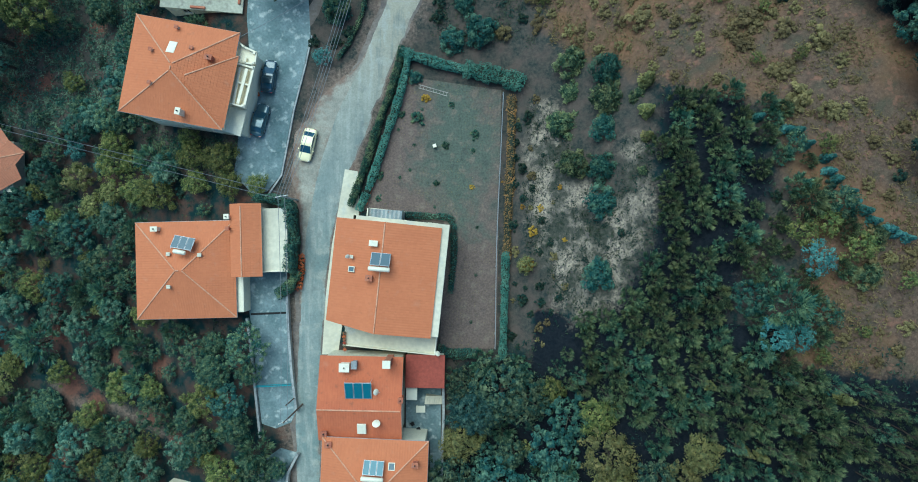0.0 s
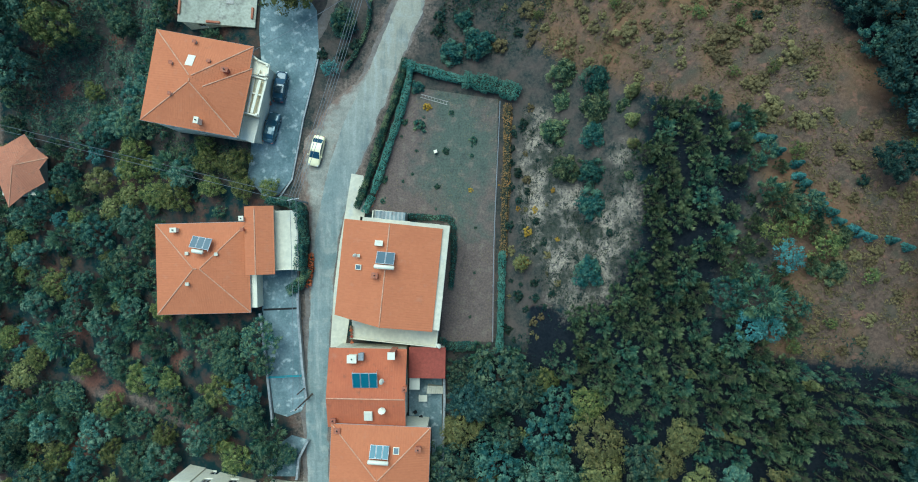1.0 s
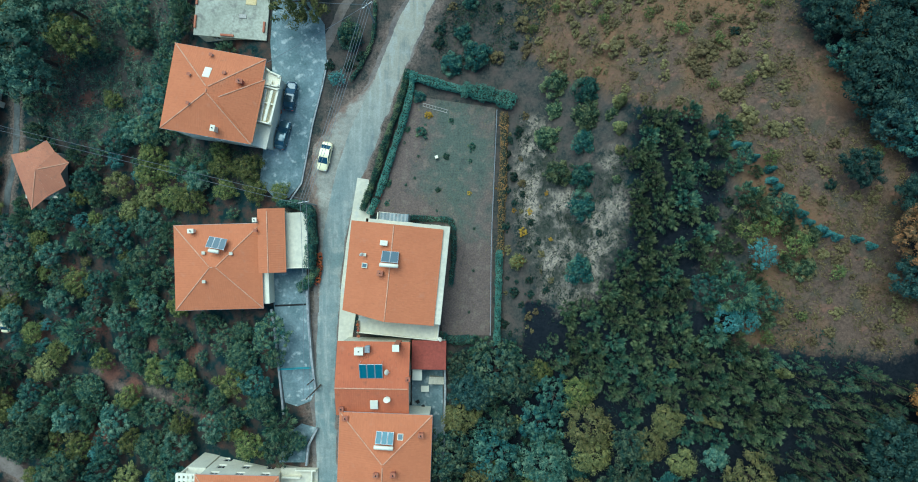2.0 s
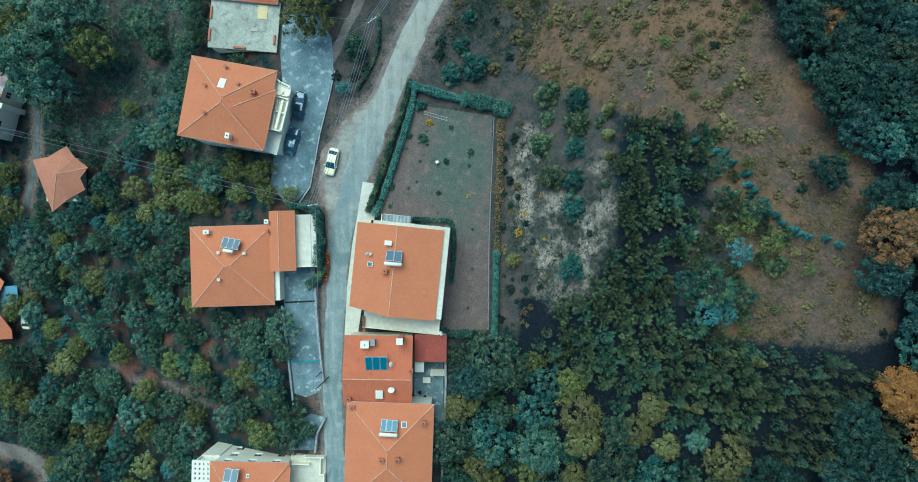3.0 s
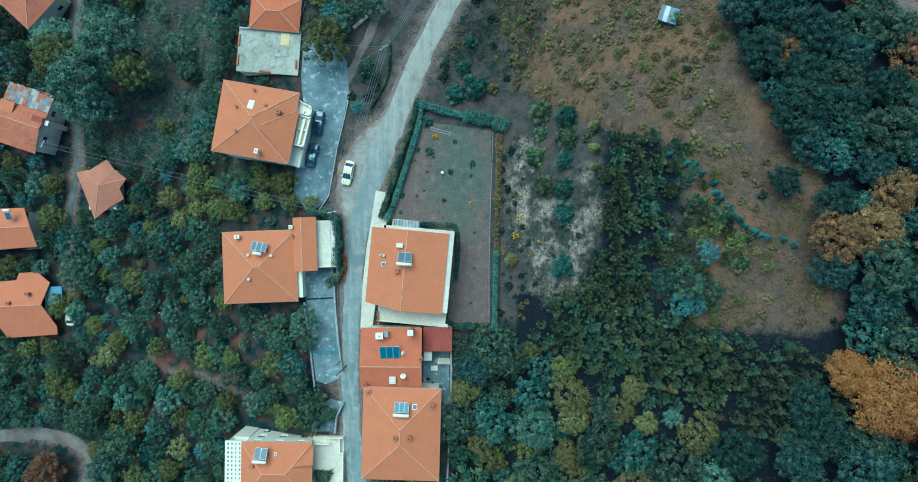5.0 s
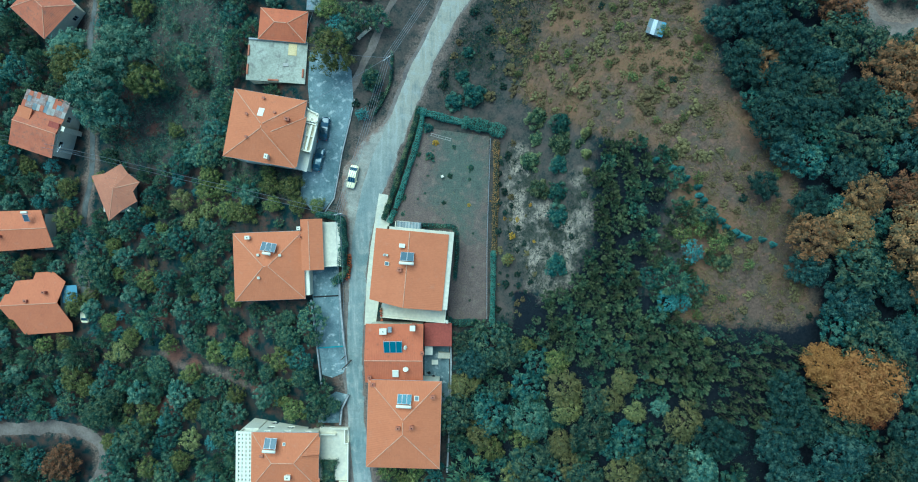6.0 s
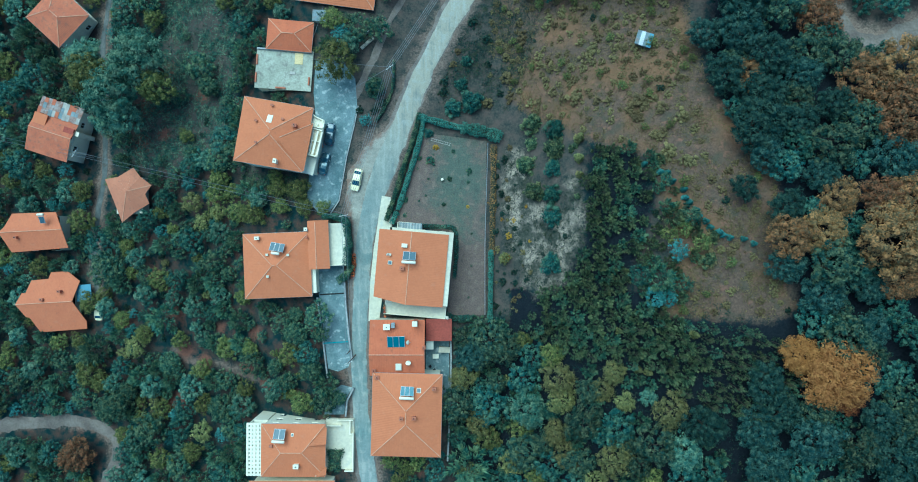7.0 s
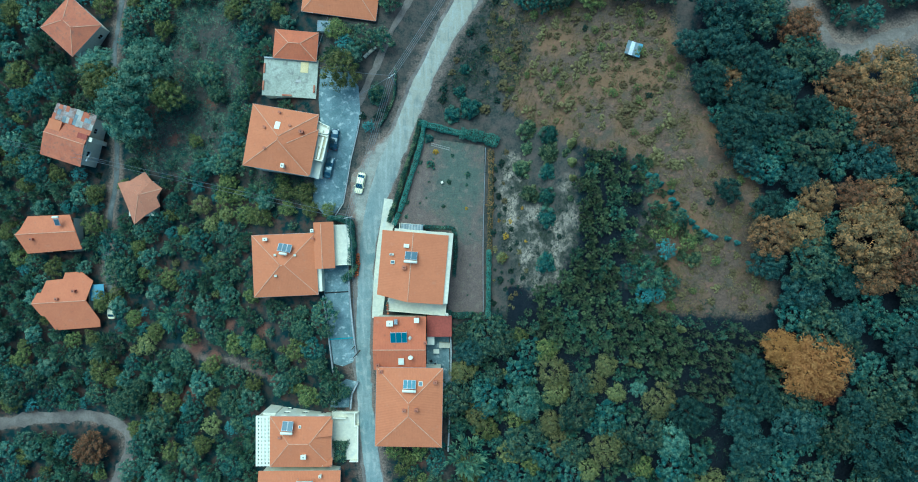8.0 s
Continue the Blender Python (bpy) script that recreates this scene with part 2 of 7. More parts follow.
SHEET = surface("grey_corrugated_sheet", (0.16, 0.20, 0.21), (0.26, 0.30, 0.31), 0.6, 0.5, 5, (0.25, 0.17, 0.13))
REDROOF = surface("dark_red_sheet_roof", (0.26, 0.055, 0.036), (0.33, 0.075, 0.048), 0.7, 0.3, 3)
BRICK = surface("red_brickwork", (0.36, 0.12, 0.07), (0.46, 0.18, 0.10), 0.9, 0.8, 6, (0.3, 0.2, 0.15))
TANK = paint_mat("white_enamel", (0.82, 0.76, 0.58), 0.4, 0, 0.2)
PANEL = paint_mat("solar_glass", (0.075, 0.12, 0.145), 0.4, 0, 0.1)
PANEL_TEAL = paint_mat("teal_solar_glass", (0.02, 0.135, 0.175), 0.35, 0, 0.3)
TEAL_PAINT = paint_mat("teal_paint", (0.04, 0.33, 0.38), 0.45, 0, 0.1)
BLUE_SHEET = paint_mat("faded_blue_tarpaulin", (0.12, 0.27, 0.36), 0.5, 0, 0.1)
YELLOW_SHEET = surface("yellow_insulation_board", (0.66, 0.50, 0.24), (0.74, 0.58, 0.30), 0.7, 0.8, 6)
ORANGE = paint_mat("orange_plastic", (0.62, 0.13, 0.03), 0.5, 0, 0.1)
CARWHITE = paint_mat("white_car_paint", (0.95, 0.84, 0.50), 0.35, 0, 0.4)
CARBLUE = paint_mat("dark_blue_car_paint", (0.010, 0.038, 0.062), 0.22, 0.2, 1.0)
CARGREY = paint_mat("steel_grey_car_paint", (0.055, 0.11, 0.135), 0.25, 0.3, 1.0)
CARGLASS = paint_mat("tinted_car_glass", (0.012, 0.055, 0.09), 0.12, 0, 1.0)
RUBBER = surface("tyre_rubber", (0.015, 0.015, 0.015), (0.03, 0.03, 0.03), 0.9, 1, 9)
LAMPRED = paint_mat("red_lamp_lens", (0.35, 0.02, 0.02), 0.2)
LAMPCLEAR = paint_mat("clear_lamp_lens", (0.6, 0.62, 0.62), 0.1)
PANE = glass_mat("window_glass", (0.06, 0.08, 0.09))
FRAMEWHITE = paint_mat("white_window_frame", (0.72, 0.72, 0.70), 0.5, 0, 0.1)
WIRE = surface("aluminium_cable", (0.16, 0.17, 0.18), (0.26, 0.27, 0.28), 0.5, 1, 9, metal=0.4, relief=0)
FLOWERS = leaf_mat("red_blossom", (0.50, 0.10, 0.03), (0.40, 0.06, 0.03), (0.55, 0.2, 0.08))

L_BROAD = leaf_mat("broad_leaves", (0.015, 0.050, 0.044), (0.056, 0.126, 0.084), (0.26, 0.30, 0.135))
L_DARK = leaf_mat("dark_leaves", (0.014, 0.050, 0.047), (0.046, 0.114, 0.093), (0.16, 0.24, 0.142))
L_OAK = leaf_mat("oak_leaves", (0.011, 0.035, 0.035), (0.029, 0.068, 0.059), (0.115, 0.165, 0.112))
L_WOOD = leaf_mat("woodland_leaves", (0.012, 0.037, 0.033), (0.040, 0.080, 0.054), (0.18, 0.195, 0.095))
L_LIGHT = leaf_mat("pale_sage_leaves", (0.046, 0.108, 0.082), (0.115, 0.205, 0.142), (0.31, 0.39, 0.225))
L_OLIVE = leaf_mat("olive_leaves", (0.046, 0.076, 0.028), (0.14, 0.165, 0.052), (0.36, 0.33, 0.10))
L_PALE = leaf_mat("pale_olive_leaves", (0.11, 0.14, 0.05), (0.21, 0.21, 0.075), (0.40, 0.36, 0.13))
L_YELLOW = leaf_mat("yellowing_leaves", (0.095, 0.108, 0.045), (0.18, 0.175, 0.064), (0.34, 0.29, 0.10))
L_GOLD = leaf_mat("golden_leaves", (0.36, 0.22, 0.03), (0.46, 0.28, 0.04), (0.5, 0.36, 0.07))
L_RUST = leaf_mat("rust_leaves", (0.20, 0.078, 0.026), (0.34, 0.132, 0.042), (0.40, 0.195, 0.065))
L_AUTUMN = leaf_mat("turning_leaves", (0.072, 0.070, 0.040), (0.215, 0.122, 0.050), (0.46, 0.215, 0.080), 0.35)
L_TEAL = leaf_mat("blue_green_leaves", (0.045, 0.125, 0.116), (0.095, 0.215, 0.190), (0.17, 0.32, 0.26))
L_PINE = leaf_mat("pine_needles", (0.019, 0.046, 0.032), (0.080, 0.120, 0.060), (0.30, 0.315, 0.132), 0.3)
L_HEDGE = leaf_mat("hedge_leaves", (0.06, 0.17, 0.14), (0.125, 0.265, 0.21), (0.22, 0.38, 0.28))
L_WEED = leaf_mat("dry_weeds", (0.122, 0.104, 0.049), (0.20, 0.160, 0.069), (0.30, 0.235, 0.095))
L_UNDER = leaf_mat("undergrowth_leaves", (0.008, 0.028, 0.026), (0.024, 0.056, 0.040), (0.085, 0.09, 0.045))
L_SAGE = leaf_mat("sage_green_leaves", (0.030, 0.084, 0.068), (0.090, 0.184, 0.132), (0.30, 0.38, 0.225))
L_SPRUCE = leaf_mat("spruce_needles", (0.020, 0.064, 0.053), (0.070, 0.156, 0.100), (0.30, 0.36, 0.17), 0.25)
# Hedge twigs, with the shade inside the hedge put into their colour.
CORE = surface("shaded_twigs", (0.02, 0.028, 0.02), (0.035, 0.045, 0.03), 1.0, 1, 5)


def lawn_mat():
    """Worn grass: green in the middle of the garden, bare purplish-brown soil round it."""
    m, t, p = nodes_of("patchy_lawn")
    n1, n2, n3 = noise_of(t, 0.16, 5), noise_of(t, 0.7, 6), noise_of(t, 4.0, 6, rough=0.7)
    split = t.nodes.new("ShaderNodeMapping")
    split.inputs["Location"].default_value = (0.15, -0.93, 0.0)
    split.inputs["Scale"].default_value = (0.14, 0.07, 1.0)
    t.links.new(t.nodes.new("ShaderNodeTexCoord").outputs["Object"], split.inputs[0])
    far = add(t, "ShaderNodeVectorMath", operation="LENGTH")
    t.links.new(split.outputs[0], far.inputs[0])
    total = add(t, "ShaderNodeMath", operation="ADD")
    t.links.new(far.outputs["Value"], total.inputs[0])
    t.links.new(ramp(t, mixed(t, 0.45, n1, n2), 0.3, 0.7, -0.75, 0.75), total.inputs[1])
    col = mixed(t, ramp(t, total.outputs[0], 0.35, 1.0), (0.094, 0.110, 0.083), (0.142, 0.103, 0.085))
    col = mixed(t, ramp(t, n2, 0.54, 0.7, 0, 0.7), col, (0.205, 0.165, 0.125))
    col = mixed(t, ramp(t, n2, 0.28, 0.42, 0.6, 0), col, (0.05, 0.05, 0.048))
    col = mixed(t, 1.0, col, mixed(t, ramp(t, n3, 0.3, 0.7), (0.62, 0.62, 0.62), (1.35, 1.35, 1.35)), "MULTIPLY")
    t.links.new(col, p.inputs["Base Color"])
    p.inputs["Roughness"].default_value = 0.95
    bump(t, p, n3, 0.7, 0.06)
    return m


LAWN = lawn_mat()


# ---- mesh building ----
class Geo:
    """Points and faces gathered for one mesh."""

    def __init__(self):
        self.v, self.f, self.uv = [], [], {}

    def face(self, pts, uv=None):
        k = len(self.v)
        self.v += [tuple(q) for q in pts]
        self.f.append(tuple(range(k, k + len(pts))))
        if uv:
            self.uv[len(self.f) - 1] = uv
        return self

    def box(self, x0, y0, z0, x1, y1, z1, c=0.02):
        """A box with chamfered edges."""
        c = min(c, (x1 - x0) * 0.3, (y1 - y0) * 0.3, (z1 - z0) * 0.3)
        k, lo, hi = len(self.v), (x0, y0, z0), (x1, y1, z1)
        index = {}
        for sx in (0, 1):
            for sy in (0, 1):
                for sz in (0, 1):
                    s = (sx, sy, sz)
                    for ax in range(3):
                        q = [hi[i] - (c if i != ax else 0) if s[i] else lo[i] + (c if i != ax else 0) for i in range(3)]
                        index[s, ax] = len(self.v)
                        self.v.append(tuple(q))
        for ax in range(3):
            a, b = [i for i in range(3) if i != ax]
            for side in (0, 1):
                ring = []
                for da, db in ((0, 0), (1, 0), (1, 1), (0, 1)):
                    s = [0, 0, 0]
                    s[ax], s[a], s[b] = side, da, db
                    ring.append(index[tuple(s), ax])
                flip = (side == 1) == (ax == 1)
                self.f.append(tuple(reversed(ring)) if flip else tuple(ring))
            for da in (0, 1):
                for db in (0, 1):
                    s0, s1 = [0, 0, 0], [0, 0, 0]
                    s0[a] = s1[a] = da
                    s0[b] = s1[b] = db
                    s1[ax] = 1
                    self.f.append((index[tuple(s0), a], index[tuple(s1), a], index[tuple(s1), b], index[tuple(s0), b]))
        for sx in (0, 1):
            for sy in (0, 1):
                for sz in (0, 1):
                    self.f.append(tuple(index[(sx, sy, sz), ax] for ax in range(3)))
        return self

    def tube(self, pts, radii, n=8, caps=True):
        pts = [Vector(q) for q in pts]
        k = len(self.v)
        for i, q in enumerate(pts):
            d = (pts[min(i + 1, len(pts) - 1)] - pts[max(i - 1, 0)]).normalized()
            a = d.cross(Vector((0, 0, 1)) if abs(d.z) < 0.9 else Vector((1, 0, 0))).normalized()
            b = d.cross(a)
            r = radii[i] if isinstance(radii, (list, tuple)) else radii
            for j in range(n):
                w = math.tau * j / n
                self.v.append(tuple(q + r * (math.cos(w) * a + math.sin(w) * b)))
        for i in range(len(pts) - 1):
            for j in range(n):
                u, w = k + i * n + j, k + i * n + (j + 1) % n
                self.f.append((u, w, w + n, u + n))
        if caps:
            self.f.append(tuple(range(k + n - 1, k - 1, -1)))
            last = k + (len(pts) - 1) * n
            self.f.append(tuple(range(last, last + n)))
        return self

    def mesh(self, name, material, smooth=False, weld=False):
        me = bpy.data.meshes.new(name)
        me.from_pydata(self.v, [], self.f)
        if self.uv:
            layer = me.uv_layers.new(name="UVMap")
            for i, poly in enumerate(me.polygons):
                for li, q in zip(poly.loop_indices, self.uv.get(i, ())):
                    layer.data[li].uv = q
        bm = bmesh.new()
        bm.from_mesh(me)
        if weld:
            bmesh.ops.remove_doubles(bm, verts=bm.verts, dist=0.002)
        bmesh.ops.recalc_face_normals(bm, faces=bm.faces)
        bm.to_mesh(me)
        bm.free()
        me.materials.append(material)
        if smooth:
            me.shade_smooth()
        return me


def part(name, geo, material, parent=None, label="", smooth=False):
    ob = new(name, geo.mesh(name, material, smooth) if isinstance(geo, Geo) else geo)
    if parent:
        ob.parent = parent
    if label:
        tagged(ob, label)
    return ob


def thing(name, m, label, category, group="", kind=""):
    ob = new(name)
    ob.empty_display_size = 0.5
    ob.matrix_world = m
    return tagged(ob, label, category, group, kind)


# ---- the lie of the land: a valley side that climbs to the east ----
def table(x, rows):
    if x <= rows[0][0]:
        return rows[0][1]
    for (x0, z0), (x1, z1) in zip(rows, rows[1:]):
        if x < x1:
            return z0 + (z1 - z0) * (x - x0) / (x1 - x0)
    return rows[-1][1]


WEST_FALL = ((-400, -40), (-130, -21), (-84, -16.6), (-70, -13.2), (-56, -10.2), (-45, -5.5), (-37, -1.8), (-31, 0), (5, 0))
EAST_RISE = ((5, 0), (9, 1.8), (14, 5.5), (20, 10.5), (28, 16), (38, 19.5), (50, 21.5), (75, 23), (130, 27), (500, 60))
def ground_z(x, y):
    if x < 5:
        k = min(max((-20 - y) / 12, 0), 1)
        return table(x - 6 * k * min(max((-20 - x) / 6, 0), 1), WEST_FALL)
    k = min(max((y - 5) / 40, 0), 1)
    return table(x, EAST_RISE) * (1 - 0.42 * k * k * (3 - 2 * k))


def ground_h(x, y):
    """The ground with its small bumps, level under the road and the yards."""
    rough = min(max((abs(x + 13) - 17) / 6, 0), 1) if x > -13 else min(max((-31 - x) / 5, 0), 1)
    return ground_z(x, y) + rough * (0.5 * noise.noise((x * 0.09, y * 0.09, 3)) + 0.12 * noise.noise((x * 0.5, y * 0.5, 7)))


def inside(poly, x, y):
    hit = False
    for (x0, y0), (x1, y1) in zip(poly, poly[1:] + poly[:1]):
        if (y0 > y) != (y1 > y) and x < x0 + (y - y0) / (y1 - y0) * (x1 - x0):
            hit = not hit
    return hit


def edge_distance(poly, x, y, closed=True):
    best = 1e9
    for (x0, y0), (x1, y1) in zip(poly, poly[1:] + poly[:1] if closed else poly[1:]):
        dx, dy = x1 - x0, y1 - y0
        k = min(max(((x - x0) * dx + (y - y0) * dy) / (dx * dx + dy * dy + 1e-9), 0), 1)
        best = min(best, math.hypot(x - x0 - k * dx, y - y0 - k * dy))
    return best


def soft_mask(poly, x, y, width):
    d = edge_distance(poly, x, y)
    return min(max(0.5 + (d if inside(poly, x, y) else -d) / (2 * width), 0), 1)


ROUND_SHRUBS = [(12.9, 22.8, 2.0), (12.7, 18.9, 1.4), (11.5, 15.0, 2.2), (13.2, 9.7, 2.1), (16.6, 17.3, 2.3), (20.0, 17.7, 0.8), (19.4, 17.1, 0.7), (20.0, 8.4, 0.7), (40.3, 0.9, 1.3), (39.4, -3.0, 1.4)]
FIELD_SHRUBS = [(18.3, 26.8, 1.0), (20.7, 27.3, 1.1), (30.1, 21.6, 1.1), (37.3, 21.2, 1.0), (32.4, 18.3, 1.0), (34.5, 15.8, 1.2), (37.7, 13.4, 1.1), (40.2, 1.0, 1.3), (39.7, -2.8, 1.5), (9.1, 28.4, 1.2), (4.7, 27.8, 1.2), (31.2, 23.9, 0.9), (33.8, 18.9, 0.9), (40.6, 10.2, 0.8), (42.0, 8.4, 0.8), (16.3, 33.0, 1.2), (19.9, 32.4, 1.0), (22.6, 34.3, 1.3), (23.7, 35.3, 1.3), (8.5, 32.3, 1.4), (20.2, 26.4, 1.6), (30.4, 24.5, 1.7), (33.8, 23.1, 1.3), (37.0, 21.7, 1.3), (29.8, 21.8, 1.1), (16.7, 28.2, 1.0), (11.5, 39.7, 1.3), (34.0, 14.8, 1.5), (36.7, 13.6, 1.2), (33.3, 18.1, 1.2)]
TEAL_SHRUBS = [(16.7, 20.9, 2.1), (16.3, 13.9, 1.9), (15.9, 9.1, 1.9), (15.7, -3.7, 2.3), (-1.9, 26.7, 1.9), (1.6, 27.8, 2.3), (-17.1, 31.0, 2.1), (-6.9, 22.0, 1.0), (15.9, 4.9, 2.2)]
TALL_TREES = [(-78.9, 40.2, 4.1), (-76.4, 34.9, 4.4), (-70.4, 37.9, 3.3), (-64.6, 38.6, 5.2), (-62.9, 33.5, 3.5), (-70.4, 30.9, 5.4), (-70.1, 27.2, 4.1)]
SAGE_TREES = [(-69.7, -1.6, 2.3), (-64.2, 1, 2.3), (-67.9, -9.4, 2.5), (-63.7, -14.6, 3.5), (-54.9, -18.9, 1.7), (-53.6, -15.8, 1.4), (-70.9, -40.5, 2.7), (-46.1, -19.3, 2.2), (-56.7, -16.4, 1.5), (-99.5, 26.9, 2)]
TEAL_TREES = [(-77.9, 0.6, 3.4), (-74.1, -7.4, 2.3), (-60.2, -6.2, 2.5), (-80.7, -21.5, 3.7), (-74.6, -25, 2.3), (-63.2, -28.2, 2.1), (-60.5, -37.6, 2.6), (-46.1, -14.8, 2.4), (-30.5, -20.5, 2.4), (-27.3, -26.6, 2.6), (-67.2, 6.3, 2.5), (-76.6, 7, 1.7), (-80.5, 3.8, 1.6), (-40.1, -30.5, 1.2), (-63.6, 10.9, 2.3), (-65.4, 15.1, 1.8), (-69.1, -14.2, 1.4), (-94.2, 47.3, 3.2), (-93.7, 38, 3.2), (-89.5, 39.8, 3.2), (-96.9, 18.9, 3.2), (-91.3, 14.1, 2.7), (-98.7, 33.6, 3.2), (32.1, -6, 2.6), (29, -5.6, 1.9), (29.8, -11.2, 1.8), (3.5, -30.3, 3.9), (-0.2, -42.4, 4.6)]
GREEN_TREES = [(-54.2, 37.8, 3.4), (-52.3, 33.2, 2.4), (-50.5, 17.8, 2.6), (-76.2, -4.2, 3.8), (-68.1, -5.7, 2.1), (-75.6, -33.2, 3.6), (-66.8, -37.9, 3.8), (-63.2, -24.4, 2.3), (-73.5, 23.8, 2.1), (-74.2, 19.6, 1.8), (-28.9, -13.1, 2.6), (-32.8, -16.8, 2.2), (-28.5, -16.8, 1.8), (-30, -23.7, 2.4), (-27.8, -30, 2.6), (-24.9, -29.2, 1.5), (-35.9, -14.7, 2.2), (-33.3, -13.2, 1.7), (-35.4, -26.1, 2.1), (-79.3, -35, 2.6), (-84.5, -32.4, 2.6), (-72.8, -29.7, 2.3), (-49.8, -27.3, 2.2), (-51.5, -33.2, 2.8), (-49.2, -37.6, 2.4), (-37.9, -23.4, 1.9), (-48.8, -5.1, 1.7), (-45.5, 37.9, 1.4), (-62.1, 13.9, 1.4)]
OLIVE_TREES = [(-83.3, 13, 2.4), (-83.3, 6.6, 2.7), (-81.4, -11.2, 2.6), (-82.6, -26.7, 3), (-79.8, -28.8, 2.4), (-60.5, -19, 1.8), (-55.6, -25.1, 2.2), (-55.5, -32.4, 2.1), (-74.4, -15, 2), (-35, -20.7, 2.2), (-42.6, 7.1, 2.7), (-45.2, -9.9, 1.7), (-35.7, -28.9, 1.5), (-45.7, -28.9, 1.8), (-58.5, 24, 1.6), (-47.5, 11.7, 1.6), (-62.1, 4.3, 1.3), (-56.3, -2.1, 1.2), (-101.9, 55, 3.2), (-100.7, 41, 3.2), (-102.5, 21.7, 1.5), (-23.6, 35.3, 3.9), (-27.6, 7.7, 1.5)]
PALE_TREES = [(-56.5, 9.7, 2.1), (-54.6, 5.5, 1.7), (-50.7, 7.5, 1.6), (-71, -20.7, 2.1), (-74.4, -22.5, 1.3), (-67.1, -32.2, 1.5), (-55.7, -38.5, 2.1), (-67.1, -37.5, 1.6), (-54.4, -9.5, 0.9), (-64.2, -2.9, 0.8), (1.2, -24.9, 1.2), (7.4, -26.3, 0.9), (4.2, -33.2, 1.2), (7.4, -2.7, 1.1)]
SMALL_TREES = [(-59.9, 32.4, 1.9), (-64.1, 32.5, 1.6), (-57.6, 20.6, 1.5), (-64.8, 19, 1.2), (-61.2, 16.2, 1.4), (-48.6, 30.2, 1.3), (-40.3, -13.8, 1.3), (-45.5, -22.1, 1.2), (-41, -17.7, 1.1), (-60.6, -1.1, 1.4), (-67.6, -23.5, 1.4), (-61.2, -26.2, 1.4), (-45.7, -3.1, 1.4), (-48.8, -0.1, 1.6), (-47.5, 5.4, 1.1), (-70.9, 16.7, 1.1), (-53.9, 13.3, 1.1), (-58.3, -10.5, 1), (-56.5, -4.2, 1.2), (-72.9, -25.9, 1.3), (-17.1, 31, 1.9), (-15.5, 41.8, 2.2)]
YELLOW_TREES = [(16.3, -24.4, 3), (16.7, -28.1, 2.4), (15.7, -34.3, 2.6), (17.5, -38.2, 2.4), (24.4, -36.6, 2.9), (21.8, -41.6, 2.1), (8.1, -41.5, 2.3), (32.7, -27.5, 2.8), (26.3, -27.1, 1.8), (23.2, -25.5, 1.9), (-0.2, -44.1, 2.1), (24.6, -22.2, 2.1)]
SAGE_GROVE = [(11.2, -30.7, 3.6), (29.8, -25.7, 1.4), (34.6, -34.3, 3)]
THICKET_TREES = [(4.3, -18.6, 3.9), (7.6, -19.6, 3.2), (1.9, -22, 2.3), (30.3, -33.4, 3.4), (19.2, -38.5, 2.7), (20.8, -25.6, 2.3), (5.8, -26.6, 2.1)]
BIG_TREES = [(46.3, 35.2, 4), (51.3, 30.6, 3.7), (43.3, 27.7, 3.5), (48.1, 23.2, 3.7), (55.5, 27.2, 3.3), (52.9, 18.9, 3.4), (60, 21.7, 2.9), (47.6, 14.1, 2.8), (44.5, 8.4, 2.2), (56.1, 10, 2.8), (67.3, 12.6, 3.7), (50.4, 5.4, 2.8), (55.5, -8.6, 3.3), (62.5, -14.2, 3.1), (46.4, -22.5, 3.4), (48.9, -27.1, 3.3), (45.4, -30, 3.2), (53.2, -30.8, 3.7), (46.1, -35.5, 3.7), (37.5, -29.3, 3.2), (63.1, -28, 3.1), (62.7, -7.8, 2.6), (50.2, -3.8, 2.8), (41.4, 35.5, 3), (0.9, -21.3, 3)]
RUST_TREES = [(55.6, -20.9, 5.3), (51.9, -18.4, 3.3), (58.6, -24.2, 2.8)]
AUTUMN_TREES = [(71.5, 26.7, 5.2), (68.7, 19.4, 5.3), (63.9, 6.1, 3.4), (67.4, 5.1, 4.0), (58.5, 6.4, 2.9), (64.6, 0.5, 5.2), (67.1, -6.9, 3.1), (55.7, 1.2, 3.6), (-85.6, -44.1, 3.5)]
MIXED_PINES = [(30.9, 11.4, 1.3), (29, 13.7, 1.1), (31.8, 13.1, 1), (30.2, 7.8, 1.3), (34.1, 4.4, 2.2), (33.4, 5.9, 1.5), (29.9, 3.6, 1), (31.9, 2.1, 1.2), (29.1, 1, 1.5), (28.1, -0.8, 1.7), (31.1, -0.2, 1.2), (32.2, 9.2, 1.2), (34.6, 8.5, 0.9), (32.8, 14, 1.1), (28.7, 9.1, 1.1), (32.6, -0.8, 0.8), (29.6, -3.2, 1.3), (26.7, -0.2, 0.9)]
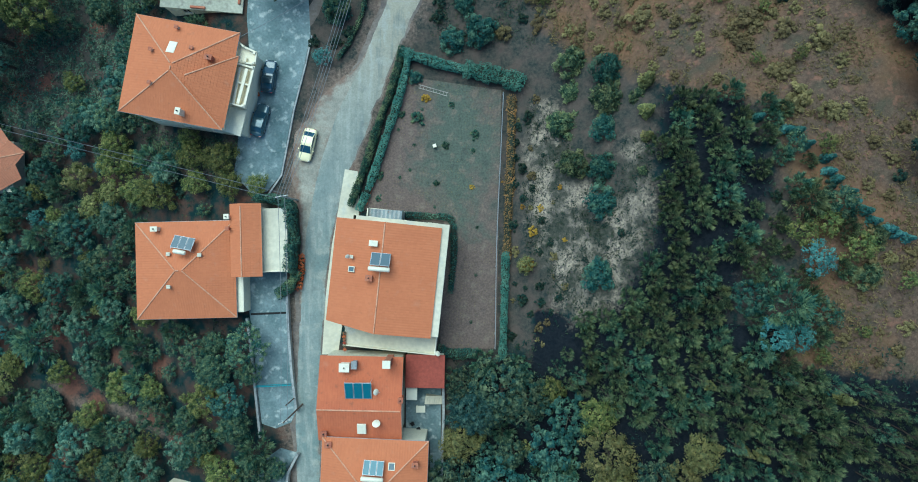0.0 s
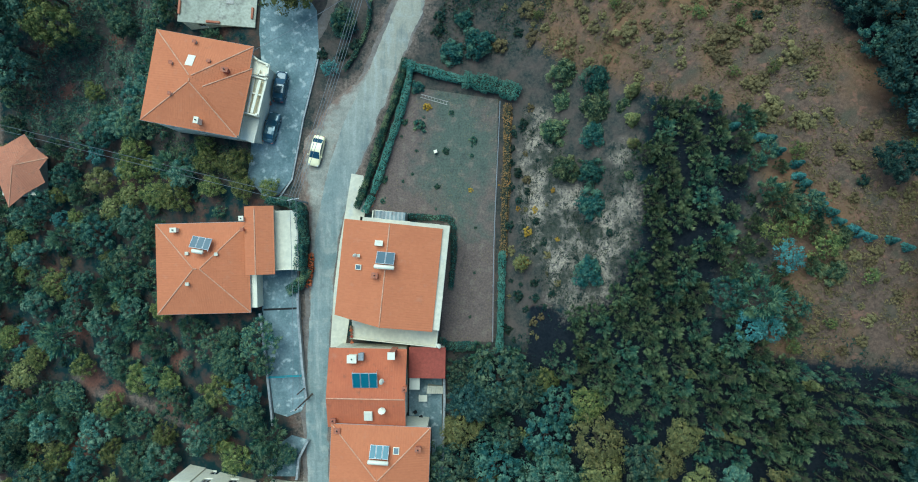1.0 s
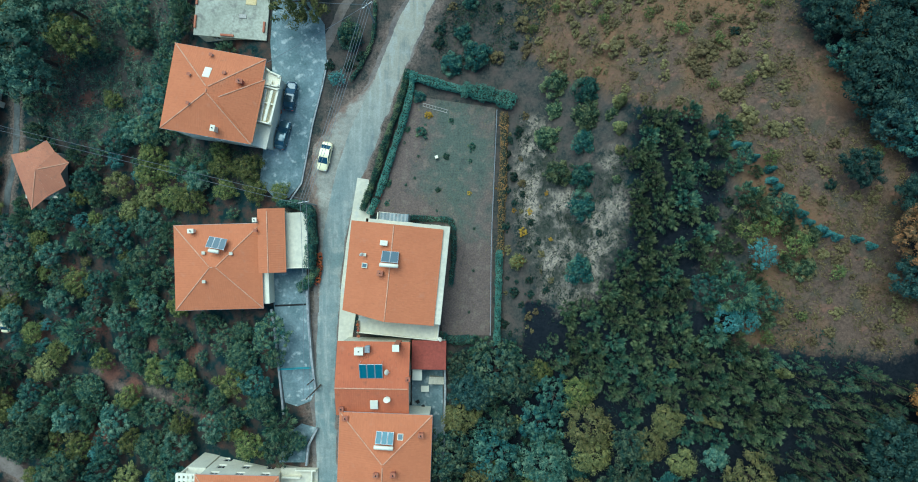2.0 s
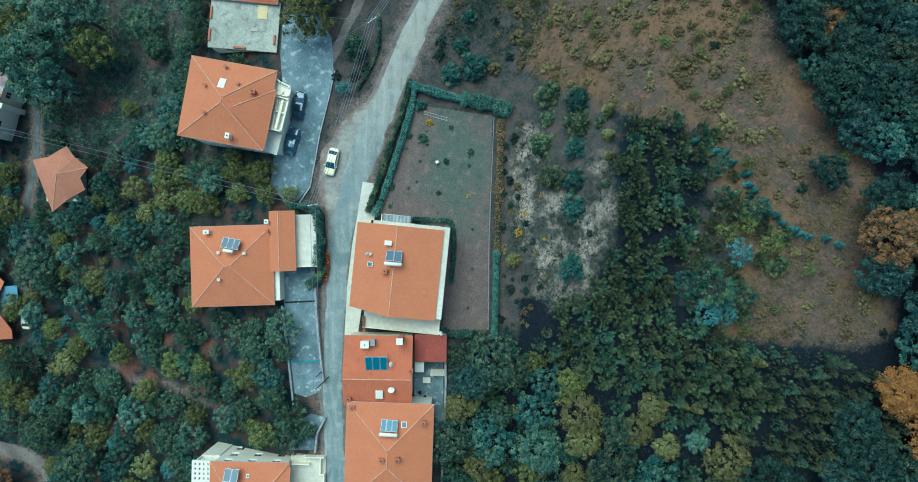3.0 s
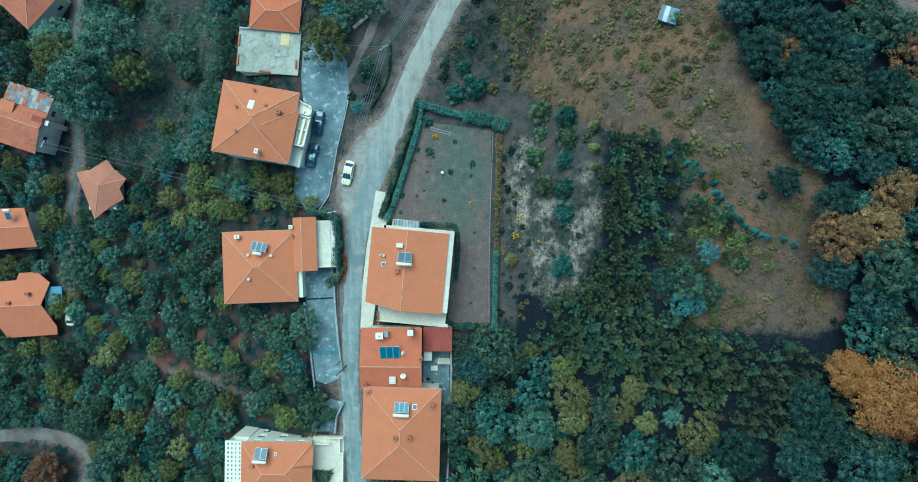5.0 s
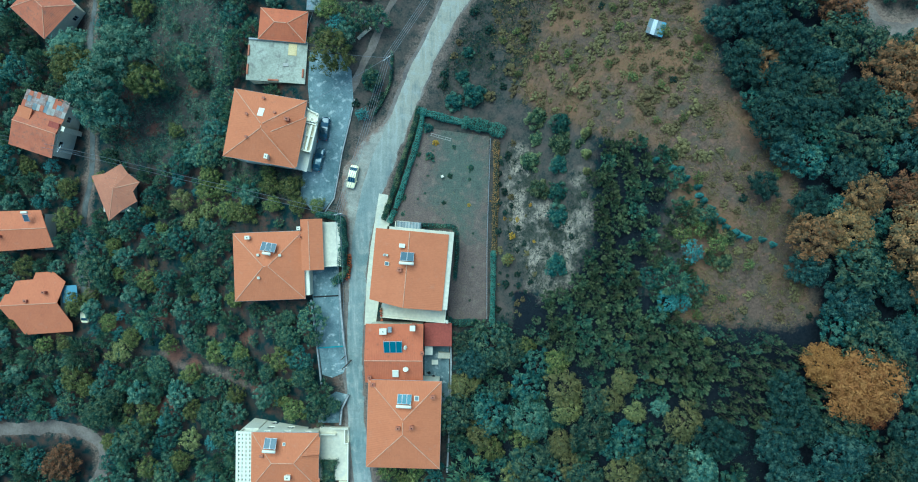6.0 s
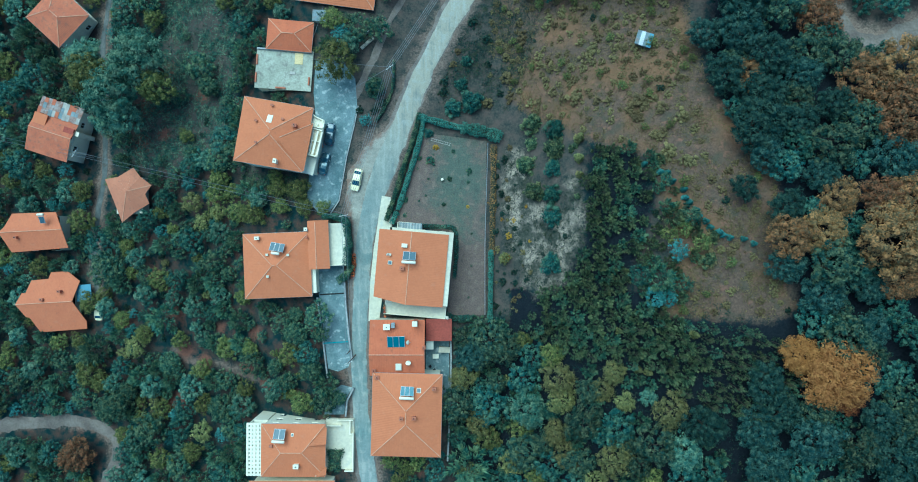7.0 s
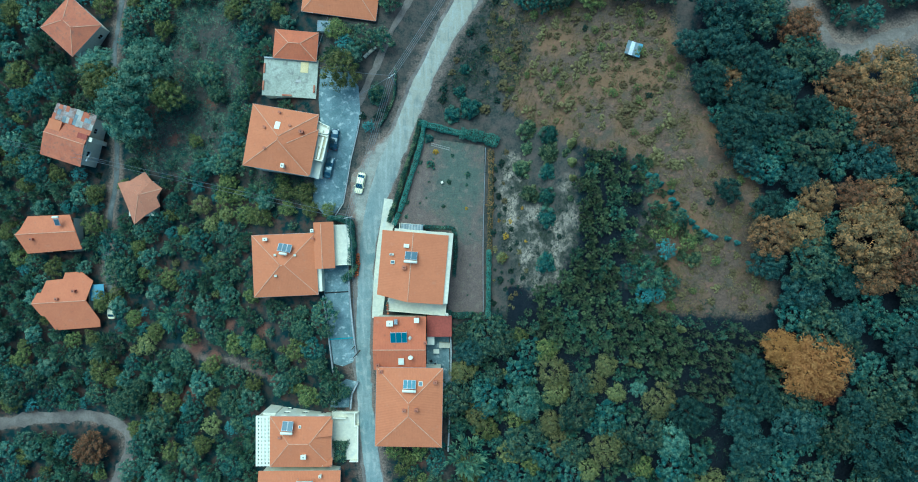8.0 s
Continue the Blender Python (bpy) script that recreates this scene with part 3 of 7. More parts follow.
SLIM_TEAL = [(30.4, 13.3, 0.55), (32.7, 11.8, 0.55), (33.8, 11.6, 0.55), (34.5, 10.2, 0.55), (36.1, 8.7, 0.55), (36.3, 7.3, 0.55), (36.9, 6.5, 0.55), (37.7, 5.2, 0.55), (38.2, 4.2, 0.55), (39.2, 3.3, 0.55), (39.8, 2.3, 0.55), (41.1, 1.5, 0.55), (41.7, 1, 0.55), (13.6, -18.7, 0.55), (13.1, -17.7, 0.55), (42.9, 0.6, 0.5), (45, 0.3, 0.5), (46.6, -0.5, 0.5)]
SLIM_YELLOW = [(20.6, 18.8, 0.8), (20.5, 15.3, 0.8), (20.5, 12.3, 0.6), (20.9, 19.3, 0.6), (26.0, -15.2, 0.5), (28.6, -21.5, 0.6), (37.1, -15.3, 0.6), (30.2, -21.9, 0.6)]
GARDEN_BUSHES = [(-6.5, 16.7, 1.0), (-8.8, 17.1, 0.6), (1.0, 14.4, 0.7), (-3.0, 13.0, 0.6), (-2.1, 18.4, 0.5), (-11.7, 9.0, 0.7), (-11.9, 6.1, 0.5), (-9.0, 8.8, 0.3), (-7.1, 13.1, 0.3), (-7.7, 9.8, 0.3), (0.7, 12.3, 0.4), (1.2, 2.2, 0.3), (1.0, -4.1, 0.3), (0.4, -10.3, 0.3), (-9.2, 15.1, 0.3), (-4.2, 8.0, 0.5), (-6.1, 17.8, 0.3), (-4.4, 4.9, 0.3)]
YELLOW_BUSHES = [(-5.5, 19.3, 0.7), (0.5, 7.5, 0.4), (4.5, 8.2, 0.2), (7.1, 4.8, 0.4), (11.6, 7.1, 0.4), (9.4, 4.6, 0.5), (12.1, 0.5, 0.4), (8.4, 1.6, 0.7), (7.6, -2.9, 1.1)]
STONY = [(8.0, 18.8), (10.9, 18.4), (14.4, 7.6), (17.9, 6.0), (18.0, 12.2), (20.8, 12.9), (21.0, -0.2), (17.9, -7.1), (13.7, -10.3), (11.1, -7.6), (7.7, -0.3), (6.9, 8.9)]
PLANTATION = [(21.9, 17.9), (29.5, 16.1), (32.1, 7.1), (30.0, -0.2), (27.4, -8.9), (36.5, -13.2), (39.5, -21.7), (27.9, -24.6), (19.0, -19.2), (11.1, -13.6), (16.2, -5.9), (21.0, 1.1)]
CONIFERS = [(9.9, -12.2), (21.1, -13.8), (32.4, -13.2), (45.5, -14.6), (53.1, -17.2), (52.0, -25.2), (45.2, -29.3), (35.9, -25.5), (30.3, -22.2), (23.8, -21.2), (18.1, -19.6), (10.9, -18.6)]
FIELD = [(6.5, 50.2), (39.9, 45.3), (42.0, 27.8), (46.2, 18.6), (50.0, 11.0), (50.5, -1.1), (53.2, -11.2), (48.4, -13.1), (32.4, -12.2), (34.5, -0.8), (31.3, 15.1), (22.9, 18.1), (10.7, 25.6), (5.1, 38.3)]
MEADOW = [(5.4, 50.3), (-1.5, 39.6), (-5.3, 27.6), (8.4, 25.9), (13.1, 34.9), (15.6, 48.6)]
FOREST = [(44.1, 45.0), (41.5, 27.9), (46.2, 18.6), (50.0, 11.0), (50.5, -1.1), (54.2, -11.2), (48.3, -15.1), (45.4, -21.2), (40.2, -41.9), (75.5, -41.5), (81.8, 29.9), (73.1, 31.3), (65.9, 37.4), (63.9, 44.3)]
THICKET = [(-0.7, -15.2), (9.9, -14.6), (18.2, -17.3), (27.5, -19.7), (40.6, -23.3), (40.2, -42.6), (-3.8, -49.4), (-2.8, -27.8)]
SIDE_GARDEN = [(-50, 22), (-42, 29), (-41, 15), (-29.5, 14), (-31, 8.5), (-44, 11.5)]
CLEARING = [(-75.2, 28.6), (-65.2, 43.1), (-63.5, 56.1), (-48.8, 54.0), (-46.2, 39.7), (-49.6, 19.8), (-60.0, 16.6), (-73.9, 18.5)]

ROAD_ROWS = [(-13.5, -95, 2.2), (-16, -70, 2.1), (-19.4, -48.2, 1.95), (-21, -33.4, 1.85), (-21.3, -21.4, 1.75), (-20.7, -9.4, 1.75), (-20.0, 0.0, 1.95),
             (-18.4, 8.0, 2.2), (-17.0, 12.4, 2.4), (-15.0, 17.6, 2.5), (-12.5, 23.0, 2.15), (-10.6, 27.7, 2.15), (-8.6, 32.4, 2.15), (-5.5, 38.5, 2.0), (-2.4, 44.5, 2.2), (1.3, 50.5, 2.5),
             (8, 62, 2.5), (18, 80, 2.5), (30, 110, 2.5)]
TRACK_NORTH = [(-3, 62), (-6.8, 56), (-10.3, 50.6), (-14.7, 43.4), (-17.8, 36.3), (-20.9, 30.3), (-22.2, 27.9)]
VILLAGE_PATH = [(-76, 66), (-77.0, 58.1), (-79.7, 42.1), (-79.2, 28.4), (-79.4, 17.6), (-81.3, 6.7), (-82.3, -2.8), (-80.6, -14)]
TRACK_BEND = [(-140, -44), (-111.6, -40.4), (-102.4, -38.9), (-92.0, -38.2), (-83.1, -39.0), (-78.2, -42.7), (-79.2, -48.9), (-81.7, -53.7), (-88, -70)]
TRACK_EAST = [(61.0, 60), (62.8, 44.3), (65.6, 39.2), (68.6, 35.0), (72.7, 34.3), (77.3, 36.1), (83.7, 38.2), (110, 46), (150, 55)]
FOOTPATH = [(-62.8, -21.5), (-58.1, -24.1), (-52.0, -24.3), (-45.8, -25.9), (-41.1, -28.1)]
RED_EARTH = [(-69.0, 30.9, 2.4), (-69.7, 23.3, 2.2), (-64.7, 24.7, 1.5), (-62.8, 38.6, 1.7), (-67.6, -5.4, 1.9), (-63.4, -32.8, 2.2), (-61.9, -13.4, 1.7), (-74.4, -15.9, 1.4), (-60.0, -21.6, 1.9), (-55.8, -23.9, 1.7), (-63.1, -8.6, 1.3), (-51.3, -16.7, 1.2), (-43.1, -17.2, 1.6), (-45.5, -24.7, 1.6), (-54.9, 32.6, 1.7), (-41.5, -27.5, 1.4)]
YARD_NORTH = [(-28.7, 6.7), (-31.1, 9.4), (-30.7, 12.0), (-30.2, 18.4), (-29.0, 24.6), (-29.4, 30.4), (-28.9, 36.6), (-24.2, 37.4), (-21.2, 33.0), (-20.9, 27.7), (-21.7, 23.8), (-23.3, 17.6), (-24.0, 13.7), (-24.9, 9.1), (-26.7, 6.9)]
YARD_SOUTH = [(-29.6, -4.0), (-24.0, -3.6), (-23.9, -11.1), (-23.4, -17.3), (-22.9, -22.5), (-23.4, -23.6), (-25.4, -24.4), (-27.3, -23.8), (-27.9, -18.9), (-28.5, -12.7), (-28.9, -9.6)]
GARDEN = [(-8.9, 22.3), (4.4, 20.3), (3.7, -13.8), (-3.7, -13.8), (-3.2, 3.0), (-14.0, 4.6)]


def build_ground():
    xs = [-2400, -1200, -700, -450, -300, -220, -175] + [-150 + i for i in range(271)] + [140, 175, 230, 320, 480, 800, 1300, 2400]
    ys = [-2400, -1200, -700, -400, -250, -170, -125] + [-100 + i for i in range(206)] + [125, 170, 250, 400, 700, 1200, 2400]
    nx = len(xs)
    verts = [(x, y, ground_h(x, y)) for y in ys for x in xs]
    faces = [(j * nx + i, j * nx + i + 1, (j + 1) * nx + i + 1, (j + 1) * nx + i) for j in range(len(ys) - 1) for i in range(nx - 1)]
    me = bpy.data.meshes.new("ground")
    me.from_pydata(verts, [], faces)
    me.shade_smooth()
    att = me.attributes.new("cover", "FLOAT_COLOR", "POINT")
    values = np.zeros((len(verts), 4), dtype=np.float32)
    road_line = [(a, b) for a, b, _ in ROAD_ROWS]
    for i, (x, y, z) in enumerate(verts):
        if abs(x) > 160 or abs(y) > 130:
            continue
        if x > -8:
            values[i, 0] = soft_mask(FIELD, x, y, 2.0)
            values[i, 1] = soft_mask(STONY, x, y, 2.2) * 0.8
            values[i, 3] = max(0.78, soft_mask(MEADOW, x, y, 4.0) * 0.95)
            values[i, 0] *= 1 - 0.3 * min(max((y - 18) / 20, 0), 1) - 0.35 * min(max((16 - x) / 12, 0), 1)
            d = edge_distance(TRACK_EAST, x, y, False)
            values[i, 2] = max(0, 1 - d / 5.0)
        else:
            values[i, 3] = 0.72 if x > -29 and y > 4 else 0
            values[i, 0] = soft_mask(CLEARING, x, y, 5.0) * 0.1
            values[i, 3] = max(values[i, 3], soft_mask(CLEARING, x, y, 4.0) * 0.85, soft_mask(SIDE_GARDEN, x, y, 2.0))
            values[i, 2] = max(0, 0.9 - edge_distance(VILLAGE_PATH, x, y, False) / 3.5, 0.8 - edge_distance(TRACK_BEND, x, y, False) / 3.5, 0.75 - edge_distance(FOOTPATH, x, y, False) / 2.6)
        if -35 < x < 6:
            d = edge_distance(road_line, x, y, False)
            values[i, 2] = max(values[i, 2], min(1, 1.1 - d / (8.5 if x < -14 and 4 < y < 24 else 4.6)))
    # How strongly tree shade is painted into the ground colour.
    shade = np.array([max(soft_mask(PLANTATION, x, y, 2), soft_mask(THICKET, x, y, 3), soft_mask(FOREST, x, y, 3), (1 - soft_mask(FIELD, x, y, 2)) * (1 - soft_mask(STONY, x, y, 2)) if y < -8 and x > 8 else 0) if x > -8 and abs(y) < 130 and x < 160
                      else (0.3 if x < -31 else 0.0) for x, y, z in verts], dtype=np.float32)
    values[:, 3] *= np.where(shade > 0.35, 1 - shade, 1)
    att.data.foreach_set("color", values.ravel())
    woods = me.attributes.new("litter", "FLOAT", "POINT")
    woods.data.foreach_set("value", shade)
    earth = me.attributes.new("red_earth", "FLOAT", "POINT")
    earth.data.foreach_set("value", np.array([max(0.0, *(1.15 - 0.65 * math.hypot(x - a, y - b) / r for a, b, r in RED_EARTH)) if -100 < x < -30 and -60 < y < 60 else 0.0 for x, y, z in verts], dtype=np.float32))
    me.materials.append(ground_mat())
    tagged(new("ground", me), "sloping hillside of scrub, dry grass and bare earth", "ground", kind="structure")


build_ground()


def smooth_line(rows, step=1.0):
    """A line through the rows, rounded (Catmull-Rom), every step metres."""
    out = []
    pts = [np.array(r, float) for r in rows]
    for i in range(len(pts) - 1):
        p0, p1, p2, p3 = pts[max(i - 1, 0)], pts[i], pts[i + 1], pts[min(i + 2, len(pts) - 1)]
        n = max(2, int(np.linalg.norm(p2[:2] - p1[:2]) / step))
        for k in range(n):
            u = k / n
            out.append(0.5 * (2 * p1 + (p2 - p0) * u + (2 * p0 - 5 * p1 + 4 * p2 - p3) * u * u + (3 * p1 - p0 - 3 * p2 + p3) * u ** 3))
    return out + [pts[-1]]


def ribbon(name, rows, half, lift, material, label, ragged=0.15, across=4, seed=1.0):
    """A sheet along a line, draped on the ground, with worn edges."""
    line = smooth_line(rows)
    geo = Geo()
    n = across + 1
    for i, p in enumerate(line):
        d = line[min(i + 1, len(line) - 1)][:2] - line[max(i - 1, 0)][:2]
        d = d / (np.linalg.norm(d) + 1e-9)
        w = p[2] if len(p) > 2 else half
        for j in range(n):
            s = 2 * j / across - 1
            e = w + (ragged * 2 * noise.noise((p[0] * 0.35, p[1] * 0.35, seed + (5 if s > 0 else 0))) + ragged * noise.noise((p[0] * 1.3, p[1] * 1.3, seed)) if abs(s) == 1 else 0)
            x, y = p[0] + d[1] * s * e, p[1] - d[0] * s * e
            z = max(ground_h(x, y), ground_h(x + 0.5, y), ground_h(x - 0.5, y))
            geo.v.append((x, y, z + lift - (lift + 0.05 if abs(s) == 1 else 0)))
    for i in range(len(line) - 1):
        for j in range(across):
            k = i * n + j
            geo.f.append((k, k + 1, k + n + 1, k + n))
    ob = part(name, geo, material, smooth=True)
    margin = ob.data.attributes.new("margin", "FLOAT", "POINT")
    margin.data.foreach_set("value", [abs(2 * (k % n) / across - 1) for k in range(len(geo.v))])
    return tagged(ob, label, name.replace("_", " "), kind="structure")


ribbon("road_shoulder", [(a - 0.2, b, w + 0.6) for a, b, w in ROAD_ROWS], 0, 0.05, SHOULDER, "gravel shoulder beside the worn village road", 0.5, 6)
ribbon("gravel_bay", [(-12.6, 26.0, 0.5), (-14.8, 22.0, 1.2), (-17.6, 18.6, 2.2), (-19.8, 14.4, 3.0), (-21.0, 10.4, 2.9), (-21.2, 6.5, 1.7), (-21.4, 2, 0.8), (-21.9, -8, 0.5)], 0, 0.075, GRAVEL, "pale gravel lay-by beside the road", 0.55, 8, 12)
ribbon("road", ROAD_ROWS, 0, 0.10, ROAD, "pale worn asphalt village road without markings", 0.28, 8)
ribbon("dirt_track", [(a, b) for a, b in TRACK_NORTH], 0.85, 0.08, TRACK, "two-rutted dirt track between orchard plots", 0.3, 4, 4)
ribbon("village_path", VILLAGE_PATH, 0.65, 0.10, PATHSTONE, "narrow grey concrete village path on the slope", 0.15, 4, 6)
ribbon("dirt_track", TRACK_BEND, 1.35, 0.12, TRACK, "bending pale dirt track under the trees", 0.35, 4, 8)
ribbon("dirt_track", TRACK_EAST, 1.3, 0.12, TRACK, "bare dirt track along the wood's edge", 0.4, 4, 9)


def sheet(name, poly, z, material, label, depth=0.25, category="pavement"):
    """A slab with the outline poly and its top at z."""
    bm = bmesh.new()
    f = bm.faces.new([bm.verts.new((x, y, z)) for x, y in poly])
    if f.normal.z < 0:
        f.normal_flip()
    r = bmesh.ops.extrude_face_region(bm, geom=[f])
    for v in r["geom"]:
        if isinstance(v, bmesh.types.BMVert):
            v.co.z = z - depth
    bmesh.ops.recalc_face_normals(bm, faces=bm.faces)
    bmesh.ops.triangulate(bm, faces=bm.faces)
    me = bpy.data.meshes.new(name)
    bm.to_mesh(me)
    bm.free()
    me.materials.append(material)
    return tagged(new(name, me), label, category, kind="structure")


sheet("pavement", YARD_NORTH, 0.10, CONCRETE, "stained concrete parking yard beside the house")
sheet("pavement", YARD_SOUTH, 0.12, CONCRETE, "long stained concrete driveway below the house")
sheet("pavement", [(-22.6, -27.6), (-24.0, -30.0), (-24.3, -32.8), (-28.2, -32.8), (-27.4, -28.8), (-24.8, -27.0)], 0.10, CONCRETE, "small stained concrete yard by the lane")
sheet("lawn", GARDEN, 0.05, LAWN, "patchy brown and green garden lawn", category="lawn")
sheet("pavement", [(-16.3, 9.9), (-14.6, 9.6), (-14.4, 4.4), (-17.2, -14.6), (-19.3, -14.6), (-18.8, -6.5), (-18.0, 0.0), (-17.2, 4.4)], 0.14, TERRACE, "pale concrete strip between road and house")
sheet("pavement", [(-8.2, -18.0), (-3.6, -18.0), (-3.6, -33.0), (-5.0, -33.0), (-5.0, -26.0), (-8.2, -26.0)], 0.12, CONCRETE, "grey paved patio behind the houses")


# ---- houses ----
BLOCKED = []  # x, y, half width, half depth, angle: where nothing grows


def slope(geo, p0, p1, p2, p3, course=0.36, lift=0.038):
    """A roof plane from the eave p0-p1 up to p3-p2, laid in overlapping courses."""
    p0, p1, p2, p3 = (Vector(p) for p in (p0, p1, p2, p3))
    up = (p1 - p0).cross((p3 + p2) / 2 - p0).normalized()
    if up.z < 0:
        up = -up
    along = (p1 - p0).normalized()
    rise = ((p3 + p2) / 2 - (p0 + p1) / 2)
    rise = rise - along * rise.dot(along)
    n = max(1, round(rise.length / course))
    for i in range(n):
        a, b = p0.lerp(p3, i / n), p1.lerp(p2, i / n)
        c, d = p1.lerp(p2, (i + 1) / n), p0.lerp(p3, (i + 1) / n)
        v0, v1 = i * course + 0.02, (i + 1) * course - 0.02
        u = [(q - p0).dot(along) for q in (a, b, c, d)]
        wob = lift * (1 + 0.15 * math.sin(i * 2.7 + p0.x))
        geo.face([a + up * wob, b + up * wob, c, d], [(u[0], v0), (u[1], v0), (u[2], v1), (u[3], v1)])
        geo.face([a, b, b + up * wob, a + up * wob], [(u[0], v0), (u[1], v0), (u[1], v0), (u[0], v0)])


def ridge_caps(a, b, r=0.085, step=0.42):
    """Half-round ridge tiles from a to b, each lapping over the next."""
    a, b = Vector(a), Vector(b)
    d = b - a
    n = max(1, int(d.length / step))
    d.normalize()
    side = d.cross(Vector((0, 0, 1))).normalized()
    up = side.cross(d)
    geo = Geo()
    for i in range(n):
        q0, q1 = a + d * (step * i), a + d * (step * (i + 1) + 0.03)
        rings = []
        for q, s in ((q0, 1.12), (q1, 0.92)):
            rings.append([q + side * (math.cos(w) * r * s) + up * (math.sin(w) * r * s * 0.8 + 0.03) for w in (0, 0.8, math.pi / 2, math.pi - 0.8, math.pi)])
        for j in range(4):
            geo.face([rings[0][j], rings[0][j + 1], rings[1][j + 1], rings[1][j]])
        geo.face(rings[0])
    return geo


def wall_face(geo, p0, p1, z0, z1, holes, deep=0.16):
    """One wall from p0 to p1 with openings (centre along the wall, sill, width, height) and their reveals."""
    p0, p1 = Vector((*p0, 0)), Vector((*p1, 0))
    d = (p1 - p0).normalized()
    inward = Vector((-d.y, d.x, 0)) * deep
    length = (p1 - p0).length
    us = sorted({0.0, length, *(h[0] - h[2] / 2 for h in holes), *(h[0] + h[2] / 2 for h in holes)})
    zs = sorted({z0, z1, *(h[1] for h in holes), *(h[1] + h[3] for h in holes)})
    at = lambda u, z: p0 + d * u + Vector((0, 0, z))
    for u0, u1 in zip(us, us[1:]):
        for w0, w1 in zip(zs, zs[1:]):
            cu, cz = (u0 + u1) / 2, (w0 + w1) / 2
            if not any(abs(cu - h[0]) < h[2] / 2 and h[1] < cz < h[1] + h[3] for h in holes):
                geo.face([at(u0, w0), at(u1, w0), at(u1, w1), at(u0, w1)])
    for c, sill, w, h in holes:
        ring = [at(c - w / 2, sill), at(c + w / 2, sill), at(c + w / 2, sill + h), at(c - w / 2, sill + h)]
        for a, b in zip(ring, ring[1:] + ring[:1]):
            geo.face([a, b, b + inward, a + inward])


def window_in(house, p0, p1, hole, deep=0.12):
    """A framed window set back into its opening."""
    c, sill, w, h = hole
    p0, p1 = Vector((*p0, 0)), Vector((*p1, 0))
    d = (p1 - p0).normalized()
    m = Matrix.Translation(p0 + d * c + Vector((-d.y, d.x, 0)) * deep) @ Matrix.Rotation(math.atan2(d.y, d.x), 4, "Z")
    geo = Geo()
    for x0, x1, z0, z1 in ((-w / 2, -w / 2 + 0.07, 0, h), (w / 2 - 0.07, w / 2, 0, h), (-w / 2 + 0.07, w / 2 - 0.07, 0, 0.07), (-w / 2 + 0.07, w / 2 - 0.07, h - 0.07, h), (-0.03, 0.03, 0.07, h - 0.07)):
        geo.box(x0, -0.03, sill + z0, x1, 0.04, sill + z1, 0.008)
    win = part("window", geo, FRAMEWHITE, house)
    win.matrix_local = m
    part("pane", Geo().box(-w / 2 + 0.05, 0.0, sill + 0.05, w / 2 - 0.05, 0.012, sill + h - 0.05, 0.002), PANE, win)
    part("sill", Geo().box(-w / 2 - 0.06, -0.2, sill - 0.06, w / 2 + 0.06, -0.04, sill - 0.005, 0.01), WHITE, win)
    return win


def facade(house, x0, y0, x1, y1, z0, z1, floor_z, storeys, sides, material):
    """Four walls of a storeyed block; sides names those that have windows: S, E, N, W."""
    geo = Geo()
    corners = {"S": ((x0, y0), (x1, y0)), "E": ((x1, y0), (x1, y1)), "N": ((x1, y1), (x0, y1)), "W": ((x0, y1), (x0, y0))}
    for side, (a, b) in corners.items():
        length = math.hypot(b[0] - a[0], b[1] - a[1])
        holes = []
        if side in sides:
            n = max(1, int(length / 3.6))
            for s in range(storeys):
                for i in range(n):
                    holes.append((length * (i + 0.5) / n, floor_z + 2.9 * s + 0.95, 1.2, 1.3))
        wall_face(geo, a, b, z0, z1, holes)
        for hole in holes:
            window_in(house, a, b, hole)
    return part("wall", geo, material, house)


def hip_roof(house, x0, y0, x1, y1, z, rise, material, ridge=None, along="y"):
    """A hipped roof; ridge: half length of the ridge, 0 for a pyramid."""
    cx, cy = (x0 + x1) / 2, (y0 + y1) / 2
    if along == "y":
        half = max(0.25, (y1 - y0) / 2 - (x1 - x0) / 2) if ridge is None else ridge
        a, b = (cx, cy - half, z + rise), (cx, cy + half, z + rise)
    else:
        half = max(0.25, (x1 - x0) / 2 - (y1 - y0) / 2) if ridge is None else ridge
        a, b = (cx - half, cy, z + rise), (cx + half, cy, z + rise)
    sw, se, ne, nw = (x0, y0, z), (x1, y0, z), (x1, y1, z), (x0, y1, z)
    planes = ((sw, se, a, a), (se, ne, b, a), (ne, nw, b, b), (nw, sw, a, b)) if along == "y" else ((sw, se, b, a), (se, ne, b, b), (ne, nw, a, b), (nw, sw, a, a))
    for plane in planes:
        geo = Geo()
        slope(geo, *plane)
        part("roof_slope", geo.mesh("roof_slope", material, weld=True), None, house)
    ends = ((sw, a), (se, a), (ne, b), (nw, b), (a, b)) if along == "y" else ((sw, a), (nw, a), (se, b), (ne, b), (a, b))
    for p, q in ends:
        part("ridge", ridge_caps(p, q), RIDGE, house)
    part("eaves_board", Geo().box(x0 + 0.03, y0 + 0.03, z - 0.2, x1 - 0.03, y1 - 0.03, z - 0.03), CREAM, house)
    gutter = Geo()
    for p, q in ((sw, se), (se, ne), (ne, nw), (nw, sw)):
        gutter.tube([Vector(p) - Vector((0, 0, 0.06)), Vector(q) - Vector((0, 0, 0.06))], 0.055, 6)
    part("gutter", gutter, METAL, house)


